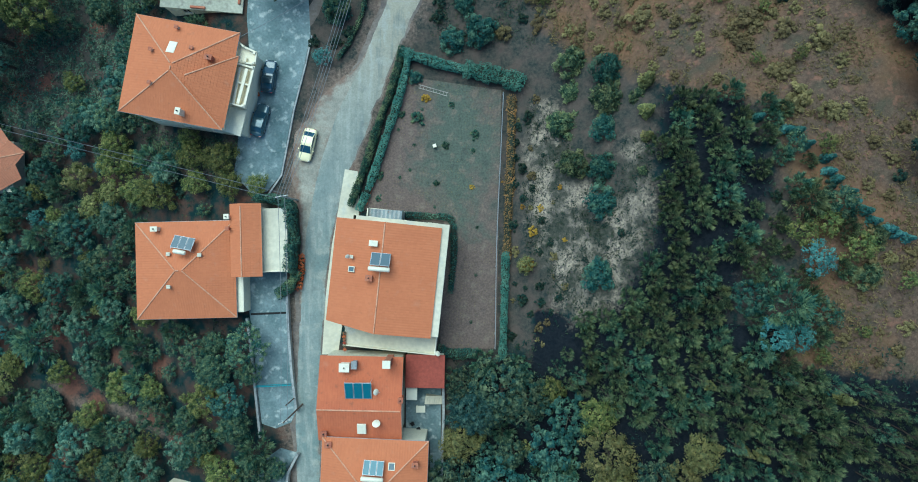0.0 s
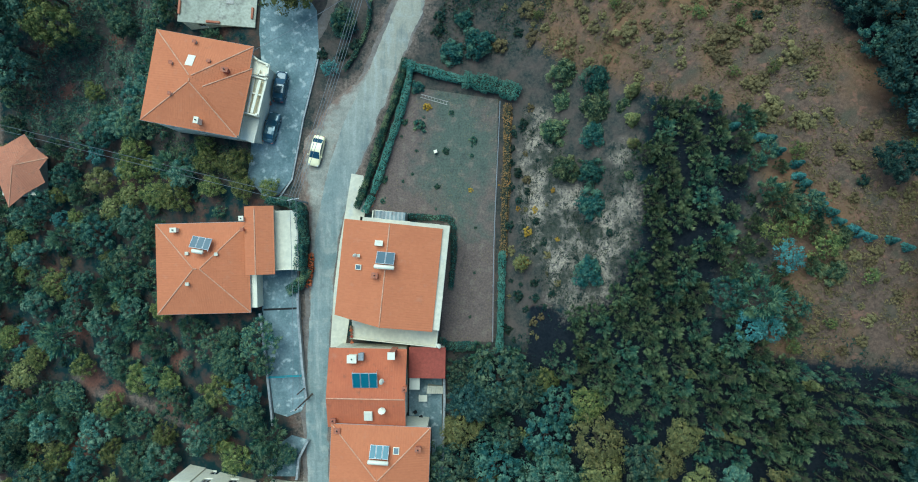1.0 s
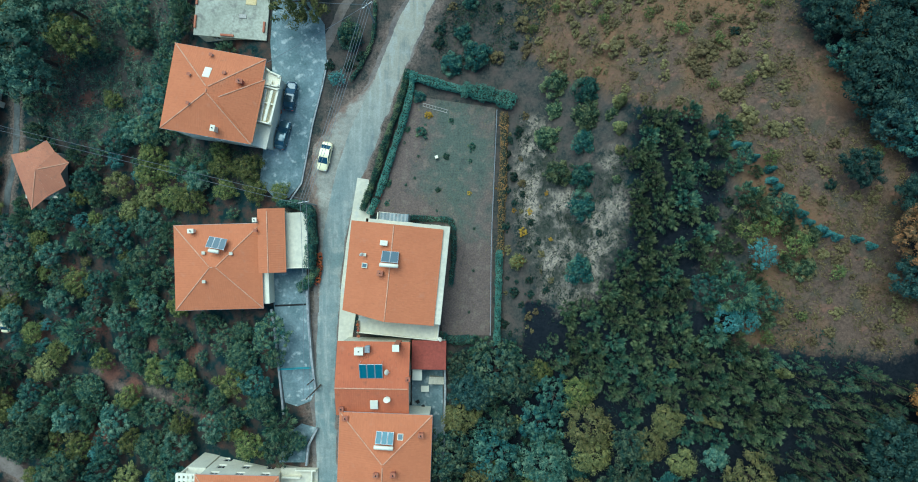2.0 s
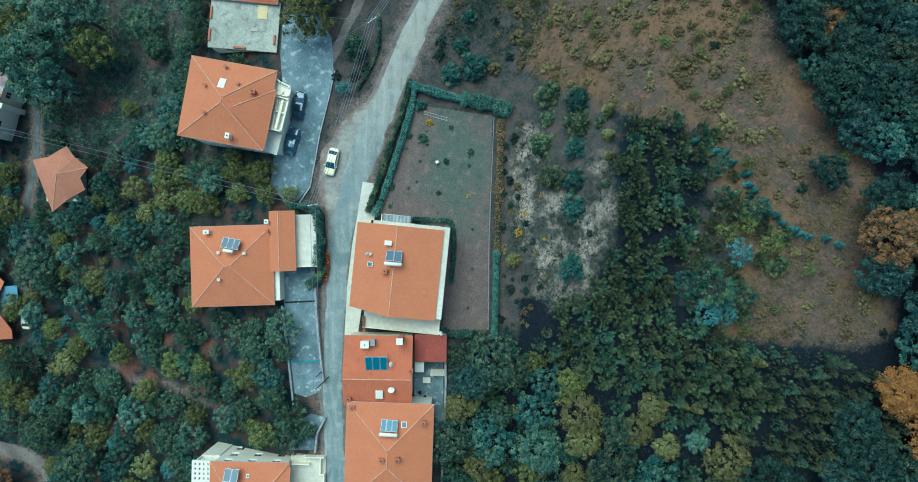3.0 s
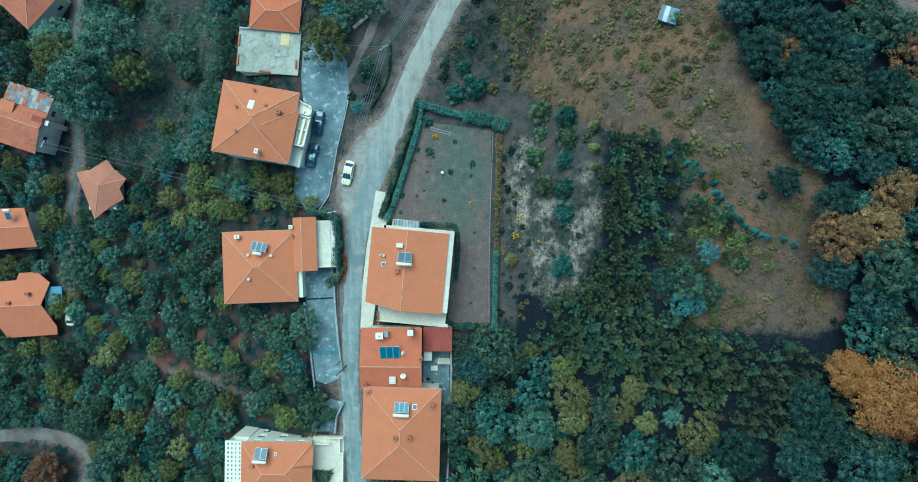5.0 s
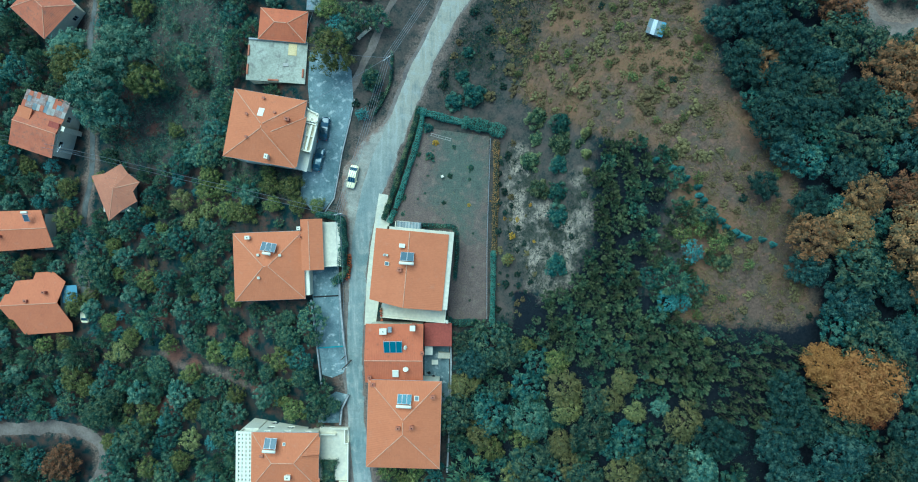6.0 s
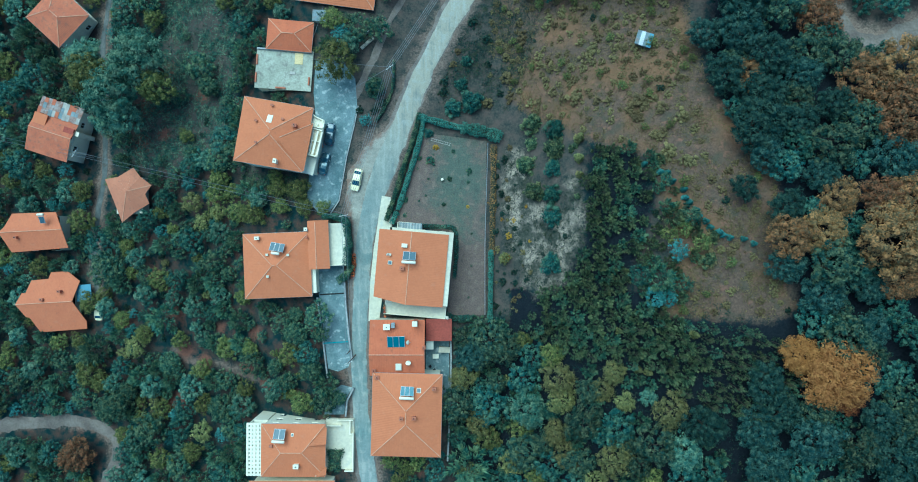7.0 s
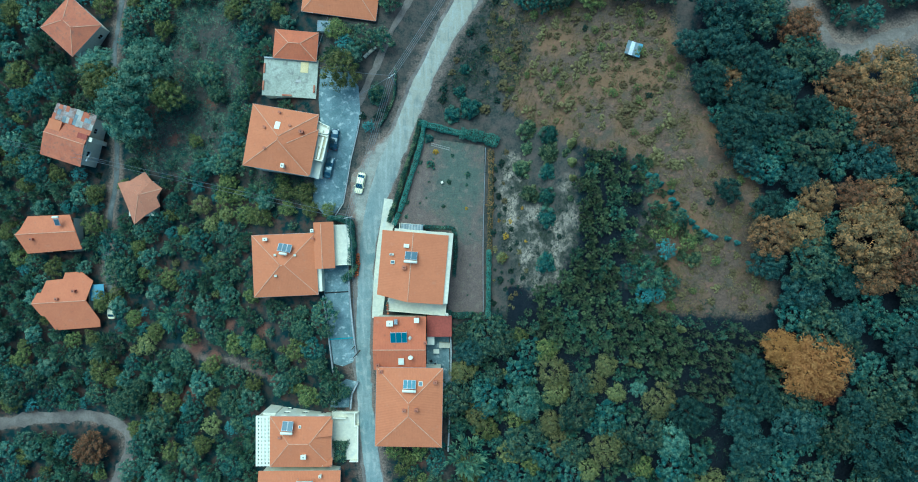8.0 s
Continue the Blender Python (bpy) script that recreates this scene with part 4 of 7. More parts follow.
def gable_roof(house, x0, y0, x1, y1, z, rise, material, along="y", shift=0.0, cut=0.0, wall=None, over=0.4):
    """A gabled roof, its ridge moved sideways by shift; cut: how far the south-west corner is drawn back."""
    cx, cy = (x0 + x1) / 2, (y0 + y1) / 2
    if along == "y":
        a, b = (cx + shift, y0, z + rise), (cx + shift, y1, z + rise)
        planes = (((x1, y0, z), (x1, y1, z), b, a), ((x0, y1, z), (x0, y0 + cut, z), a, b))
        ends = (((x0 + over, y0 + over), (x1 - over, y0 + over), (cx + shift, y0 + over)), ((x0 + over, y1 - over), (x1 - over, y1 - over), (cx + shift, y1 - over)))
    else:
        a, b = (x0, cy + shift, z + rise), (x1, cy + shift, z + rise)
        planes = (((x0, y0, z), (x1, y0, z), b, a), ((x1, y1, z), (x0, y1, z), a, b))
        ends = (((x0 + over, y0 + over), (x0 + over, y1 - over), (x0 + over, cy + shift)), ((x1 - over, y0 + over), (x1 - over, y1 - over), (x1 - over, cy + shift)))
    for plane in planes:
        geo = Geo()
        slope(geo, *plane)
        part("roof_slope", geo.mesh("roof_slope", material, weld=True), None, house)
    part("ridge", ridge_caps(a, b), RIDGE, house)
    for p, q, r in ends:
        part("gable", Geo().face([(*p, z - 0.1), (*q, z - 0.1), (*r, z + rise - 0.12)]), wall or WHITE, house)
    part("eaves_board", Geo().box(x0 + 0.05, y0 + 0.05 + cut, z - 0.2, x1 - 0.05, y1 - 0.05, z - 0.04), CREAM, house)


def chimney(house, x, y, z, w=0.5, d=0.5, h=1.1, material=None, pot=True, top=None):
    stack = part("chimney", Geo().box(x - w / 2, y - d / 2, z - 0.6, x + w / 2, y + d / 2, z + h, 0.03), material or WHITE, house)
    part("cap", Geo().box(x - w / 2 - 0.08, y - d / 2 - 0.08, z + h, x + w / 2 + 0.08, y + d / 2 + 0.08, z + h + 0.1, 0.02), top or material or WHITE, stack)
    if pot:
        part("flue", Geo().tube([(x, y, z + h + 0.1), (x, y, z + h + 0.35)], 0.08, 8), RUBBER, stack)


def skylight(house, x, y, z, w, d, tilt=(0, 0), material=None):
    """A roof hatch lying on its slope."""
    m = Matrix.Translation((x, y, z)) @ Euler((radians(tilt[0]), radians(tilt[1]), 0)).to_matrix().to_4x4()
    rim = part("skylight", Geo().box(-w / 2, -d / 2, -0.1, w / 2, d / 2, 0.12, 0.02), TANK, house)
    rim.matrix_local = m
    part("pane", Geo().box(-w / 2 + 0.09, -d / 2 + 0.09, 0.121, w / 2 - 0.09, d / 2 - 0.09, 0.14, 0.005), material or PANEL, rim)


def house_at(name, label, cx, cy, ang, z=0.0, w=10, d=10):
    BLOCKED.append((cx, cy, w / 2, d / 2, radians(ang)))
    return thing(name, pose(cx, cy, z, 0, 0, ang), label, "house")


# the house with the pyramid roof above the parking yard
A = house_at("house", "white two-storey house with an orange hipped tile roof and balconies", -35.67, 21.24, -10.6, 0, 14, 13)
facade(A, -5.9, -5.85, 5.9, 5.5, -4.0, 5.9, 0.0, 2, "SEW", WHITE)
hip_roof(A, -6.55, -6.1, 6.55, 6.1, 6.0, 2.3, TILE, 0.35)
wing = Geo()
slope(wing, (6.75, -5.9, 6.04), (7.05, 3.2, 6.25), (1.57, -0.9, 8.4), (1.57, -1.0, 8.4))
part("roof_slope", wing.mesh("roof_slope", TILE, weld=True), None, A)
part("verge", Geo().face([(7.05, 3.2, 6.25), (1.57, -0.9, 8.4), (1.57, -0.9, 7.6), (7.05, 3.2, 5.95)]), TILE, A)
part("ridge", ridge_caps((7.0, 3.15, 6.27), (1.57, -0.9, 8.4)), RIDGE, A)
part("balcony_base", Geo().box(5.95, -5.8, -0.3, 8.0, 4.4, 3.0, 0.03), WHITE, A)
def slab(pts, z, thick=0.22):
    """A flat floor with the outline pts."""
    geo = Geo().face([(x, y, z) for x, y in pts]).face([(x, y, z - thick) for x, y in pts])
    for a, b in zip(pts, pts[1:] + pts[:1]):
        geo.face([(*a, z - thick), (*b, z - thick), (*b, z), (*a, z)])
    return geo


def upstand(house, pts, z, h, w=0.13):
    """A low plastered wall that follows pts, with a slightly wider coping."""
    for (x0, y0), (x1, y1) in zip(pts, pts[1:]):
        d = Vector((x1 - x0, y1 - y0, 0))
        m = Matrix.Translation((x0, y0, z)) @ Matrix.Rotation(math.atan2(d.y, d.x), 4, "Z")
        wall = part("parapet", Geo().box(0.003, -w / 2, 0, d.length - 0.003, w / 2, h, 0.015), WHITE, house)
        part("coping", Geo().box(-w / 2, -w / 2 - 0.04, h, d.length + w / 2, w / 2 + 0.04, h + 0.06, 0.015), WHITE, wall)
        wall.matrix_local = m


CORNER = [(5.92, 5.3), (7.2, 4.6), (8.8, 4.2), (8.85, 2.75), (5.92, 2.75)]
MIDDLE = [(5.92, 2.6), (8.8, 2.4), (8.5, -2.75), (5.92, -2.55)]
LOWER = [(5.92, -2.7), (8.15, -2.9), (7.95, -6.2), (5.92, -5.9)]
part("balcony", slab(CORNER, 5.0), WHITE, A, "white corner balcony with a chamfered edge")
part("balcony", slab(MIDDLE, 4.7), WHITE, A, "long white middle balcony")
part("balcony", slab(LOWER, 3.5), WHITE, A, "plain white lower roof slab")
upstand(A, CORNER[:4], 5.0, 0.5)
upstand(A, [(8.72, 2.75), (7.6, 2.72), (7.6, 3.4)], 5.0, 0.4)
upstand(A, MIDDLE[1:3], 4.7, 0.75, 0.2)
upstand(A, [(7.95, 1.9), (7.65, -2.3)], 4.7, 0.7, 0.3)
upstand(A, [(7.0, 2.0), (7.0, -2.3)], 4.7, 0.45, 0.25)
upstand(A, [(8.62, 0.1), (7.1, 0.2)], 4.7, 0.55)
upstand(A, [(8.4, -2.68), (6.2, -2.5)], 4.7, 0.6)
upstand(A, [(8.7, 2.3), (6.2, 2.5)], 4.7, 0.6)
for x, y in ((8.6, 4.05), (8.7, 2.85), (8.68, 2.25), (8.4, -2.6)):
    part("pier", Geo().box(x - 0.16, y - 0.16, 4.72, x + 0.16, y + 0.16, 5.75, 0.03), WHITE, A)
for x, y, z, h in ((-0.9, 5.2, 6.35, 0.6), (1.7, 2.9, 7.2, 0.4), (-3.1, 1.8, 7.2, 0.5), (-2.4, -2.2, 7.4, 0.5)):
    chimney(A, x, y, z, 0.32, 0.3, h, CREAM, False, BRICK)
chimney(A, 4.0, 2.1, 7.1, 0.75, 0.5, 0.6, BRICK)
chimney(A, 1.6, -5.0, 6.7, 0.5, 0.7, 1.1, WHITE)
skylight(A, -0.7, 2.5, 7.4, 1.0, 1.6, (-20, 0), TANK)

# the house with the solar heater below the bend
B = house_at("house", "house with an orange pyramid tile roof and a taller tiled wing", -36.12, -3.33, 1.4, 0, 14, 13.5)
facade(B, -5.8, -5.6, 5.8, 5.6, -9.0, 2.95, -0.2, 1, "SEW", WHITE)
hip_roof(B, -6.42, -6.2, 6.42, 6.2, 3.0, 2.2, TILE, 0.4, "x")
facade(B, 6.6, -0.6, 10.0, 7.8, -0.5, 4.3, 0.9, 1, "E", WHITE)
gable_roof(B, 6.35, -1.0, 10.3, 8.2, 4.4, 0.75, TILE, "y", -0.4, 0, WHITE, 0.3)
part("terrace", Geo().box(10.02, -0.5, -0.3, 13.2, 7.6, 3.3, 0.04), TERRACE, B, "white flat terrace over the garage")
part("parapet", Geo().box(10.05, -0.5, 3.3, 13.2, -0.36, 3.5, 0.03), WHITE, B)
part("porch", Geo().box(5.82, -5.6, -0.2, 7.2, -0.62, 2.6, 0.04), WHITE, B)
for x, y, z in ((-1.4, 2.1, 4.3), (2.5, 1.9, 4.2), (-1.4, -2.0, 4.4)):
    chimney(B, x, y, z, 0.34, 0.3, 0.5, CREAM, False)
chimney(B, -3.4, 5.3, 3.4, 0.75, 0.5, 0.9, WHITE)
chimney(B, 6.1, 6.6, 3.8, 0.5, 0.5, 1.2, WHITE)
chimney(B, 6.2, 5.1, 4.2, 0.35, 0.35, 0.9, BRICK, False)

# the gabled house by the garden
C = house_at("house", "large house with low orange gabled roof over white terrace", -10.35, -4.05, -6.0, 0, 14, 17)
facade(C, -4.6, -6.6, 7.2, 7.2, -0.3, 5.3, 0.1, 2, "ENW", WHITE)
part("roof_ledge", Geo().box(-4.2, -6.7, 5.3, 7.4, 7.2, 5.78, 0.03), TERRACE, C, "pale flat ledge under the eaves")
part("terrace", Geo().box(-4.6, -9.35, -0.3, 7.2, -6.62, 3.05, 0.03), TERRACE, C, "pale terrace on the south side")
for x0, y0, x1, y1 in ((7.04, -9.2, 7.2, -6.64), (-4.6, -9.35, 7.2, -9.21)):
    part("parapet", Geo().box(x0, y0, 3.05, x1, y1, 3.55, 0.03), WHITE, C)
gable_roof(C, -6.5, -6.9, 6.5, 6.7, 6.0, 1.25, TILE, "y", -0.35, 0.9, WHITE, 0.7)
for i in range(16):
    part("step", Geo().box(-3.6 + 0.3 * i, 7.25, 0.0, -3.305 + 0.3 * i, 8.4, 0.24 * (i + 1), 0.03), SHEET if i % 2 else WALLTOP, C)
part("stair_wall", Geo().box(-3.75, 7.25, 0.0, -3.62, 8.4, 0.9, 0.02), WHITE, C)
part("stair_wall", Geo().box(-3.6, 8.42, 0.0, 1.4, 8.5, 0.35, 0.02), WHITE, C)
chimney(C, -1.45, 4.0, 6.9, 0.9, 0.55, 0.7, WHITE, False)
chimney(C, -1.55, -0.2, 6.9, 0.7, 0.6, 0.9, BRICK)
chimney(C, -4.0, 2.1, 6.6, 0.25, 0.25, 0.4, CREAM, False)
skylight(C, -3.9, 0.6, 6.72, 0.8, 0.7, (0, -11))

# the older pair of houses on the lane
D = house_at("house", "old house with a red tiled gable roof and brick chimneys", -13.1, -18.85, -1.0, 0, 11, 11)
facade(D, -4.7, -4.7, 4.75, 4.75, -0.3, 5.9, 0.0, 2, "W", CREAM)
gable_roof(D, -5.15, -5.3, 5.1, 5.1, 6.0, 1.5, TILE_RED, "x", -1.1, 0, CREAM, 0.35)
chimney(D, -1.9, 3.9, 6.5, 1.1, 0.9, 0.9, WHITE)
chimney(D, -0.75, 4.2, 6.4, 0.55, 0.8, 0.8, WALLTOP, False)
chimney(D, 3.4, 4.7, 5.0, 0.8, 0.8, 4.0, BRICK, False, TANK)
chimney(D, 5.0, 0.2, 6.6, 0.5, 0.5, 1.2, BRICK)
chimney(D, -4.3, -4.2, 6.3, 0.6, 0.5, 0.8, BRICK)
skylight(D, 0.3, -3.5, 7.0, 1.1, 1.3, (16, 0), TANK)
part("annex_wall", Geo().box(5.2, 1.0, 0.0, 9.9, 4.8, 3.3, 0.04), CREAM, D)
part("annex_roof", Geo().box(5.13, 0.75, 3.3, 10.1, 4.95, 3.5, 0.03), REDROOF, D, "flat dark red sheet roof of the annex")
part("canopy", Geo().box(5.2, -1.0, 2.6, 6.6, 0.7, 2.7, 0.02), TANK, D, "white canopy over the back door")

E = house_at("house", "house with an orange hipped tile roof on the lane", -11.5, -31.25, -2.2, 0, 13.5, 16)
facade(E, -5.9, -7.1, 5.9, 7.1, -0.5, 6.9, 0.0, 2, "SW", WHITE)
hip_roof(E, -6.45, -7.66, 6.45, 7.66, 7.0, 2.2, TILE)
for x, y, z, h in ((5.0, 5.2, 7.7, 0.7), (-0.8, 0.0, 9.0, 0.6), (1.5, 0.1, 8.9, 0.7)):
    chimney(E, x, y, z, 0.6, 0.5, h, BRICK)
chimney(E, -5.6, 6.9, 6.9, 0.7, 0.6, 0.6, BRICK)
skylight(E, 2.2, 4.8, 8.0, 0.8, 0.9, (-15, 0))

F = house_at("house", "white three-storey house with an orange hipped roof and roof pergola", -33.6, -38.66, -1.2, 0, 20, 12)
facade(F, -5.8, -4.9, 5.6, 4.7, -9.0, 2.9, -8.6, 4, "NW", WHITE)
hip_roof(F, -6.15, -5.1, 6.15, 5.0, 3.0, 1.7, TILE, 2.0, "x")
for y0, y1, reach in ((1.3, 4.4, 3.1), (-4.5, -3.1, 1.9)):
    cross = Geo()
    slope(cross, (6.4, y0, 3.75), (6.4, y1, 3.1), (6.4 - reach, y0, 4.7), (6.4 - reach, y0, 4.7))
    part("roof_slope", cross.mesh("roof_slope", TILE, weld=True), None, F)
    part("verge", Geo().face([(6.4, y0, 3.75), (6.4 - reach, y0, 4.7), (6.4 - reach, y0, 4.0), (6.4, y0, 2.9)]), WHITE, F)
part("pergola_block", Geo().box(-8.9, -4.9, -9.5, -5.9, 4.8, -0.2, 0.04), WHITE, F)
for i in range(5):
    part("beam", Geo().box(-9.0 + 0.68 * i, -5.0, 2.72, -8.58 + 0.68 * i, 5.0, 3.0, 0.02), WHITE, F)
for i in range(14):
    part("beam", Geo().box(-8.95, -4.95 + 0.742 * i, 2.69, -5.9, -4.55 + 0.742 * i, 2.97, 0.02), WHITE, F)
for y in (-4.6, 0, 4.6):
    part("pillar", Geo().box(-8.9, y - 0.15, -0.2, -8.6, y + 0.15, 2.72, 0.02), WHITE, F)
part("terrace", Geo().box(5.65, -4.6, -4.0, 11.2, 5.3, 0.35, 0.04), TERRACE, F, "paved front terrace")
for x0, y0, x1, y1 in ((11.0, -4.6, 11.2, 2.4), (8.0, 5.1, 11.1, 5.3), (10.4, 2.4, 10.6, 5.1), (6.0, 4.0, 8.8, 4.2), (9.4, -4.8, 11.2, -4.6), (10.5, 2.42, 11.2, 2.6)):
    part("parapet", Geo().box(x0, y0, 0.35, x1, y1, 1.25, 0.03), WHITE, F)
chimney(F, -3.9, 1.2, 3.9, 0.5, 0.4, 0.5, BRICK, False)
chimney(F, 0.9, -2.6, 4.0, 0.9, 0.7, 0.7, WHITE)
skylight(F, 0.0, 3.1, 3.75, 0.5, 0.6, (-18, 0))

F2 = house_at("house", "long house with an orange gabled tile roof", -34.0, -49.5, -0.8, 0, 17.5, 12)
facade(F2, -7.6, -4.9, 7.6, 4.6, -9.0, 2.9, -0.2, 1, "S", WHITE)
gable_roof(F2, -8.2, -5.6, 8.2, 5.0, 3.0, 1.5, TILE, "x", 0, 0, WHITE)
chimney(F2, 4.3, 4.2, 3.4, 0.4, 0.4, 0.8, WHITE)

# flat-roofed house and its tiled neighbour
G = house_at("house", "unfinished house with a stained flat concrete roof", -35.06, 34.92, -5.0, 0, 12, 9)
facade(G, -5.3, -3.7, 5.3, 3.7, -5.5, 0.15, -2.9, 1, "SE", CREAM)
part("roof_slab", Geo().box(-5.55, -3.95, 0.15, 5.55, 3.95, 0.42, 0.03), ROOFSLAB, G)
for x0, y0, x1, y1 in ((-5.5, -2.9, -5.2, -1.0), (-5.5, 0.6, -5.2, 2.6), (4.9, -2.8, 5.2, -1.2), (-1.4, -3.8, 0.6, -3.5)):
    part("brick_upstand", Geo().box(x0, y0, 0.42, x1, y1, 0.7, 0.03), BRICK, G)
part("rim", Geo().box(-5.5, 3.6, 0.42, 5.4, 3.9, 0.75, 0.03), WALLTOP, G)
part("insulation_board", Geo().box(2.0, 1.2, 0.42, 3.6, 3.4, 0.5, 0.02), YELLOW_SHEET, G, "pale yellow board lying on the roof")
part("pallet", Geo().box(1.2, -0.9, 0.42, 2.3, -0.3, 0.56, 0.02), GREYWOOD, G)

H = house_at("house", "small old house with a red weathered hip roof", -33.6, 41.3, -6, 0, 10, 7)
facade(H, -4.0, -2.4, 4.0, 2.4, -4.5, 0.9, -1.8, 1, "N", CREAM)
hip_roof(H, -4.5, -2.9, 4.4, 3.0, 1.0, 1.5, TILE_RED, 1.2, "x")

I = house_at("house", "long house with a bright orange hipped roof", -24.1, 52.2, -8.5, 0, 16, 11)
facade(I, -7.0, -4.5, 7.0, 4.5, -4.0, 0.95, -1.9, 1, "SE", WHITE)
hip_roof(I, -7.66, -5.1, 7.66, 5.1, 1.05, 1.9, TILE, 3.2, "x")

J = house_at("house", "old village house with a patched rusty tile roof", -86.9, 25.6, -19.0, 0, 12, 12)
facade(J, -4.5, -5.1, 4.0, 5.6, -21.0, -10.6, -14.0, 1, "SE", WHITE)
gable_roof(J, -5.06, -5.6, 4.3, 2.8, -10.5, 1.2, TILE_OLD, "x", 0.8, 0, WHITE)
patch = random.Random(5)
for i in range(12):
    for j in range(3):
        x, y = -5.0 + 0.78 * i, 2.85 + 1.15 * j
        z = -10.35 + 0.04 * (i % 2) - 0.12 * j + patch.uniform(0, 0.05)
        part("roof_sheet", Geo().box(x, y - patch.uniform(0, 0.25), z, x + 0.8, y + 1.1 + patch.uniform(0, 0.2), z + 0.05, 0.01), patch.choice((RUST, RUST, GREYWOOD, SHEET, TILE_OLD)), J, "rusty grey roof sheet")
for x0, y0, x1, y1, m in ((-4.9, 0.4, -2.0, 2.7, TILE), (2.0, -0.6, 4.2, 1.6, REDROOF)):
    part("patch", Geo().box(x0, y0, -9.92, x1, y1, -9.62, 0.02), m, J, "newer patch of roof tiles")
part("chimney", Geo().box(4.3, 0.3, -18.0, 5.1, 1.3, -10.2, 0.03), WHITE, J)

def sloped_sheet(house, pts, a, b, z, pitch, material):
    """One tiled slope with the outline pts, falling away from the ridge line a-b at height z."""
    a, b = Vector(a), Vector(b)
    d = (b - a).normalized()
    fall = lambda q: abs(d.x * (q[1] - a.y) - d.y * (q[0] - a.x))
    top = [(x, y, z - pitch * fall((x, y))) for x, y in pts]
    geo = Geo().face(top, [((Vector(q) - a).dot(d), fall(q)) for q in pts])
    geo.face([(x, y, h - 0.16) for x, y, h in top])
    for p, q in zip(top, top[1:] + top[:1]):
        geo.face([p, q, (q[0], q[1], q[2] - 0.16), (p[0], p[1], p[2] - 0.16)])
    part("roof_slope", geo.mesh("roof_slope", material, weld=True), None, house)


K = house_at("barn", "small ruinous barn with a sagging faded terracotta roof", -71.0, 12.2, 0, 0, 9, 10)
part("wall", Geo().box(-3.0, -4.4, -17.0, 2.6, 3.2, -10.3, 0.05), CREAM, K)
eave = [(-5.2, 2.9, -10.0), (-2.2, 3.3, -9.5), (0.8, 5.3, -10.0), (2.5, 3.3, -9.5), (4.6, 1.5, -10.0), (3.5, -0.4, -9.5), (4.1, -2.4, -10.0), (1.2, -4.2, -9.6), (-1.7, -6.3, -10.0), (-2.4, -3.8, -9.6), (-3.1, -1.8, -9.5), (-4.0, 0.4, -9.6)]
peak = (0.3, 0.1, -8.0)
for p, q in zip(eave, eave[1:] + eave[:1]):
    geo = Geo()
    slope(geo, p, q, peak, peak, 0.4)
    part("roof_slope", geo.mesh("roof_slope", TILE_FADED, weld=True), None, K)
for p in (eave[4], eave[8]):
    part("ridge", ridge_caps(p, peak), RIDGE, K)

L = house_at("house", "village house with an orange gabled roof", -93.2, 4.1, 0, 0, 12.5, 9.5)
facade(L, -5.0, -3.9, 5.2, 3.6, -22.0, -13.2, -17.6, 1, "SN", WHITE)
L_NORTH = [(-7.0, 0.1), (-6.0, 1.3), (-4.9, 4.2), (4.6, 4.4), (6.6, 0.6)]
L_SOUTH = [(6.6, 0.6), (7.2, -3.4), (-5.1, -4.2), (-7.0, 0.1)]
sloped_sheet(L, L_NORTH, L_NORTH[0], L_NORTH[-1], -11.6, 0.32, TILE_WARM)
sloped_sheet(L, L_SOUTH, L_SOUTH[0], L_SOUTH[-1], -11.6, 0.32, TILE_WARM)
part("ridge", ridge_caps((*L_NORTH[0], -11.6), (*L_NORTH[-1], -11.6)), RIDGE, L)
chimney(L, -3.2, -1.0, -12.0, 0.5, 0.5, 0.8, BRICK)

M = house_at("house", "village house with a stepped orange gabled roof", -89.5, -11.3, 0, 0, 12, 12)
facade(M, -4.0, -4.2, 3.8, 3.8, -23.0, -14.6, -19, 1, "SE", WHITE)
M_NORTH = [(-8.0, -0.1), (-7.0, 2.3), (-6.2, 2.3), (-5.4, 5.0), (-1.7, 5.3), (-1.4, 6.7), (2.2, 6.9), (5.3, 4.7), (4.3, 0.4)]
M_SOUTH = [(4.3, 0.4), (6.6, -4.1), (6.4, -5.8), (-3.8, -6.4), (-5.5, -3.1), (-6.3, -2.9), (-8.0, -0.1)]
sloped_sheet(M, M_NORTH, M_SOUTH[-1], M_SOUTH[0], -12.6, 0.30, TILE_WARM)
sloped_sheet(M, M_SOUTH, M_SOUTH[-1], M_SOUTH[0], -12.6, 0.30, TILE_WARM)
part("ridge", ridge_caps((*M_SOUTH[-1], -12.6), (*M_SOUTH[0], -12.6)), RIDGE, M)
for x, y in ((1.6, 2.6), (-2.2, 0.9)):
    chimney(M, x, y, -13.1, 0.6, 0.5, 0.8, BRICK)

N = house_at("house", "old house with a reddish weathered hip roof", -86.47, 50.36, 46.4, 0, 11, 11)
facade(N, -4.3, -4.3, 4.3, 4.3, -20.0, -11.1, -16, 1, "SE", WHITE)
hip_roof(N, -4.8, -4.85, 4.8, 4.85, -11.0, 1.6, TILE_OLD, 1.2)

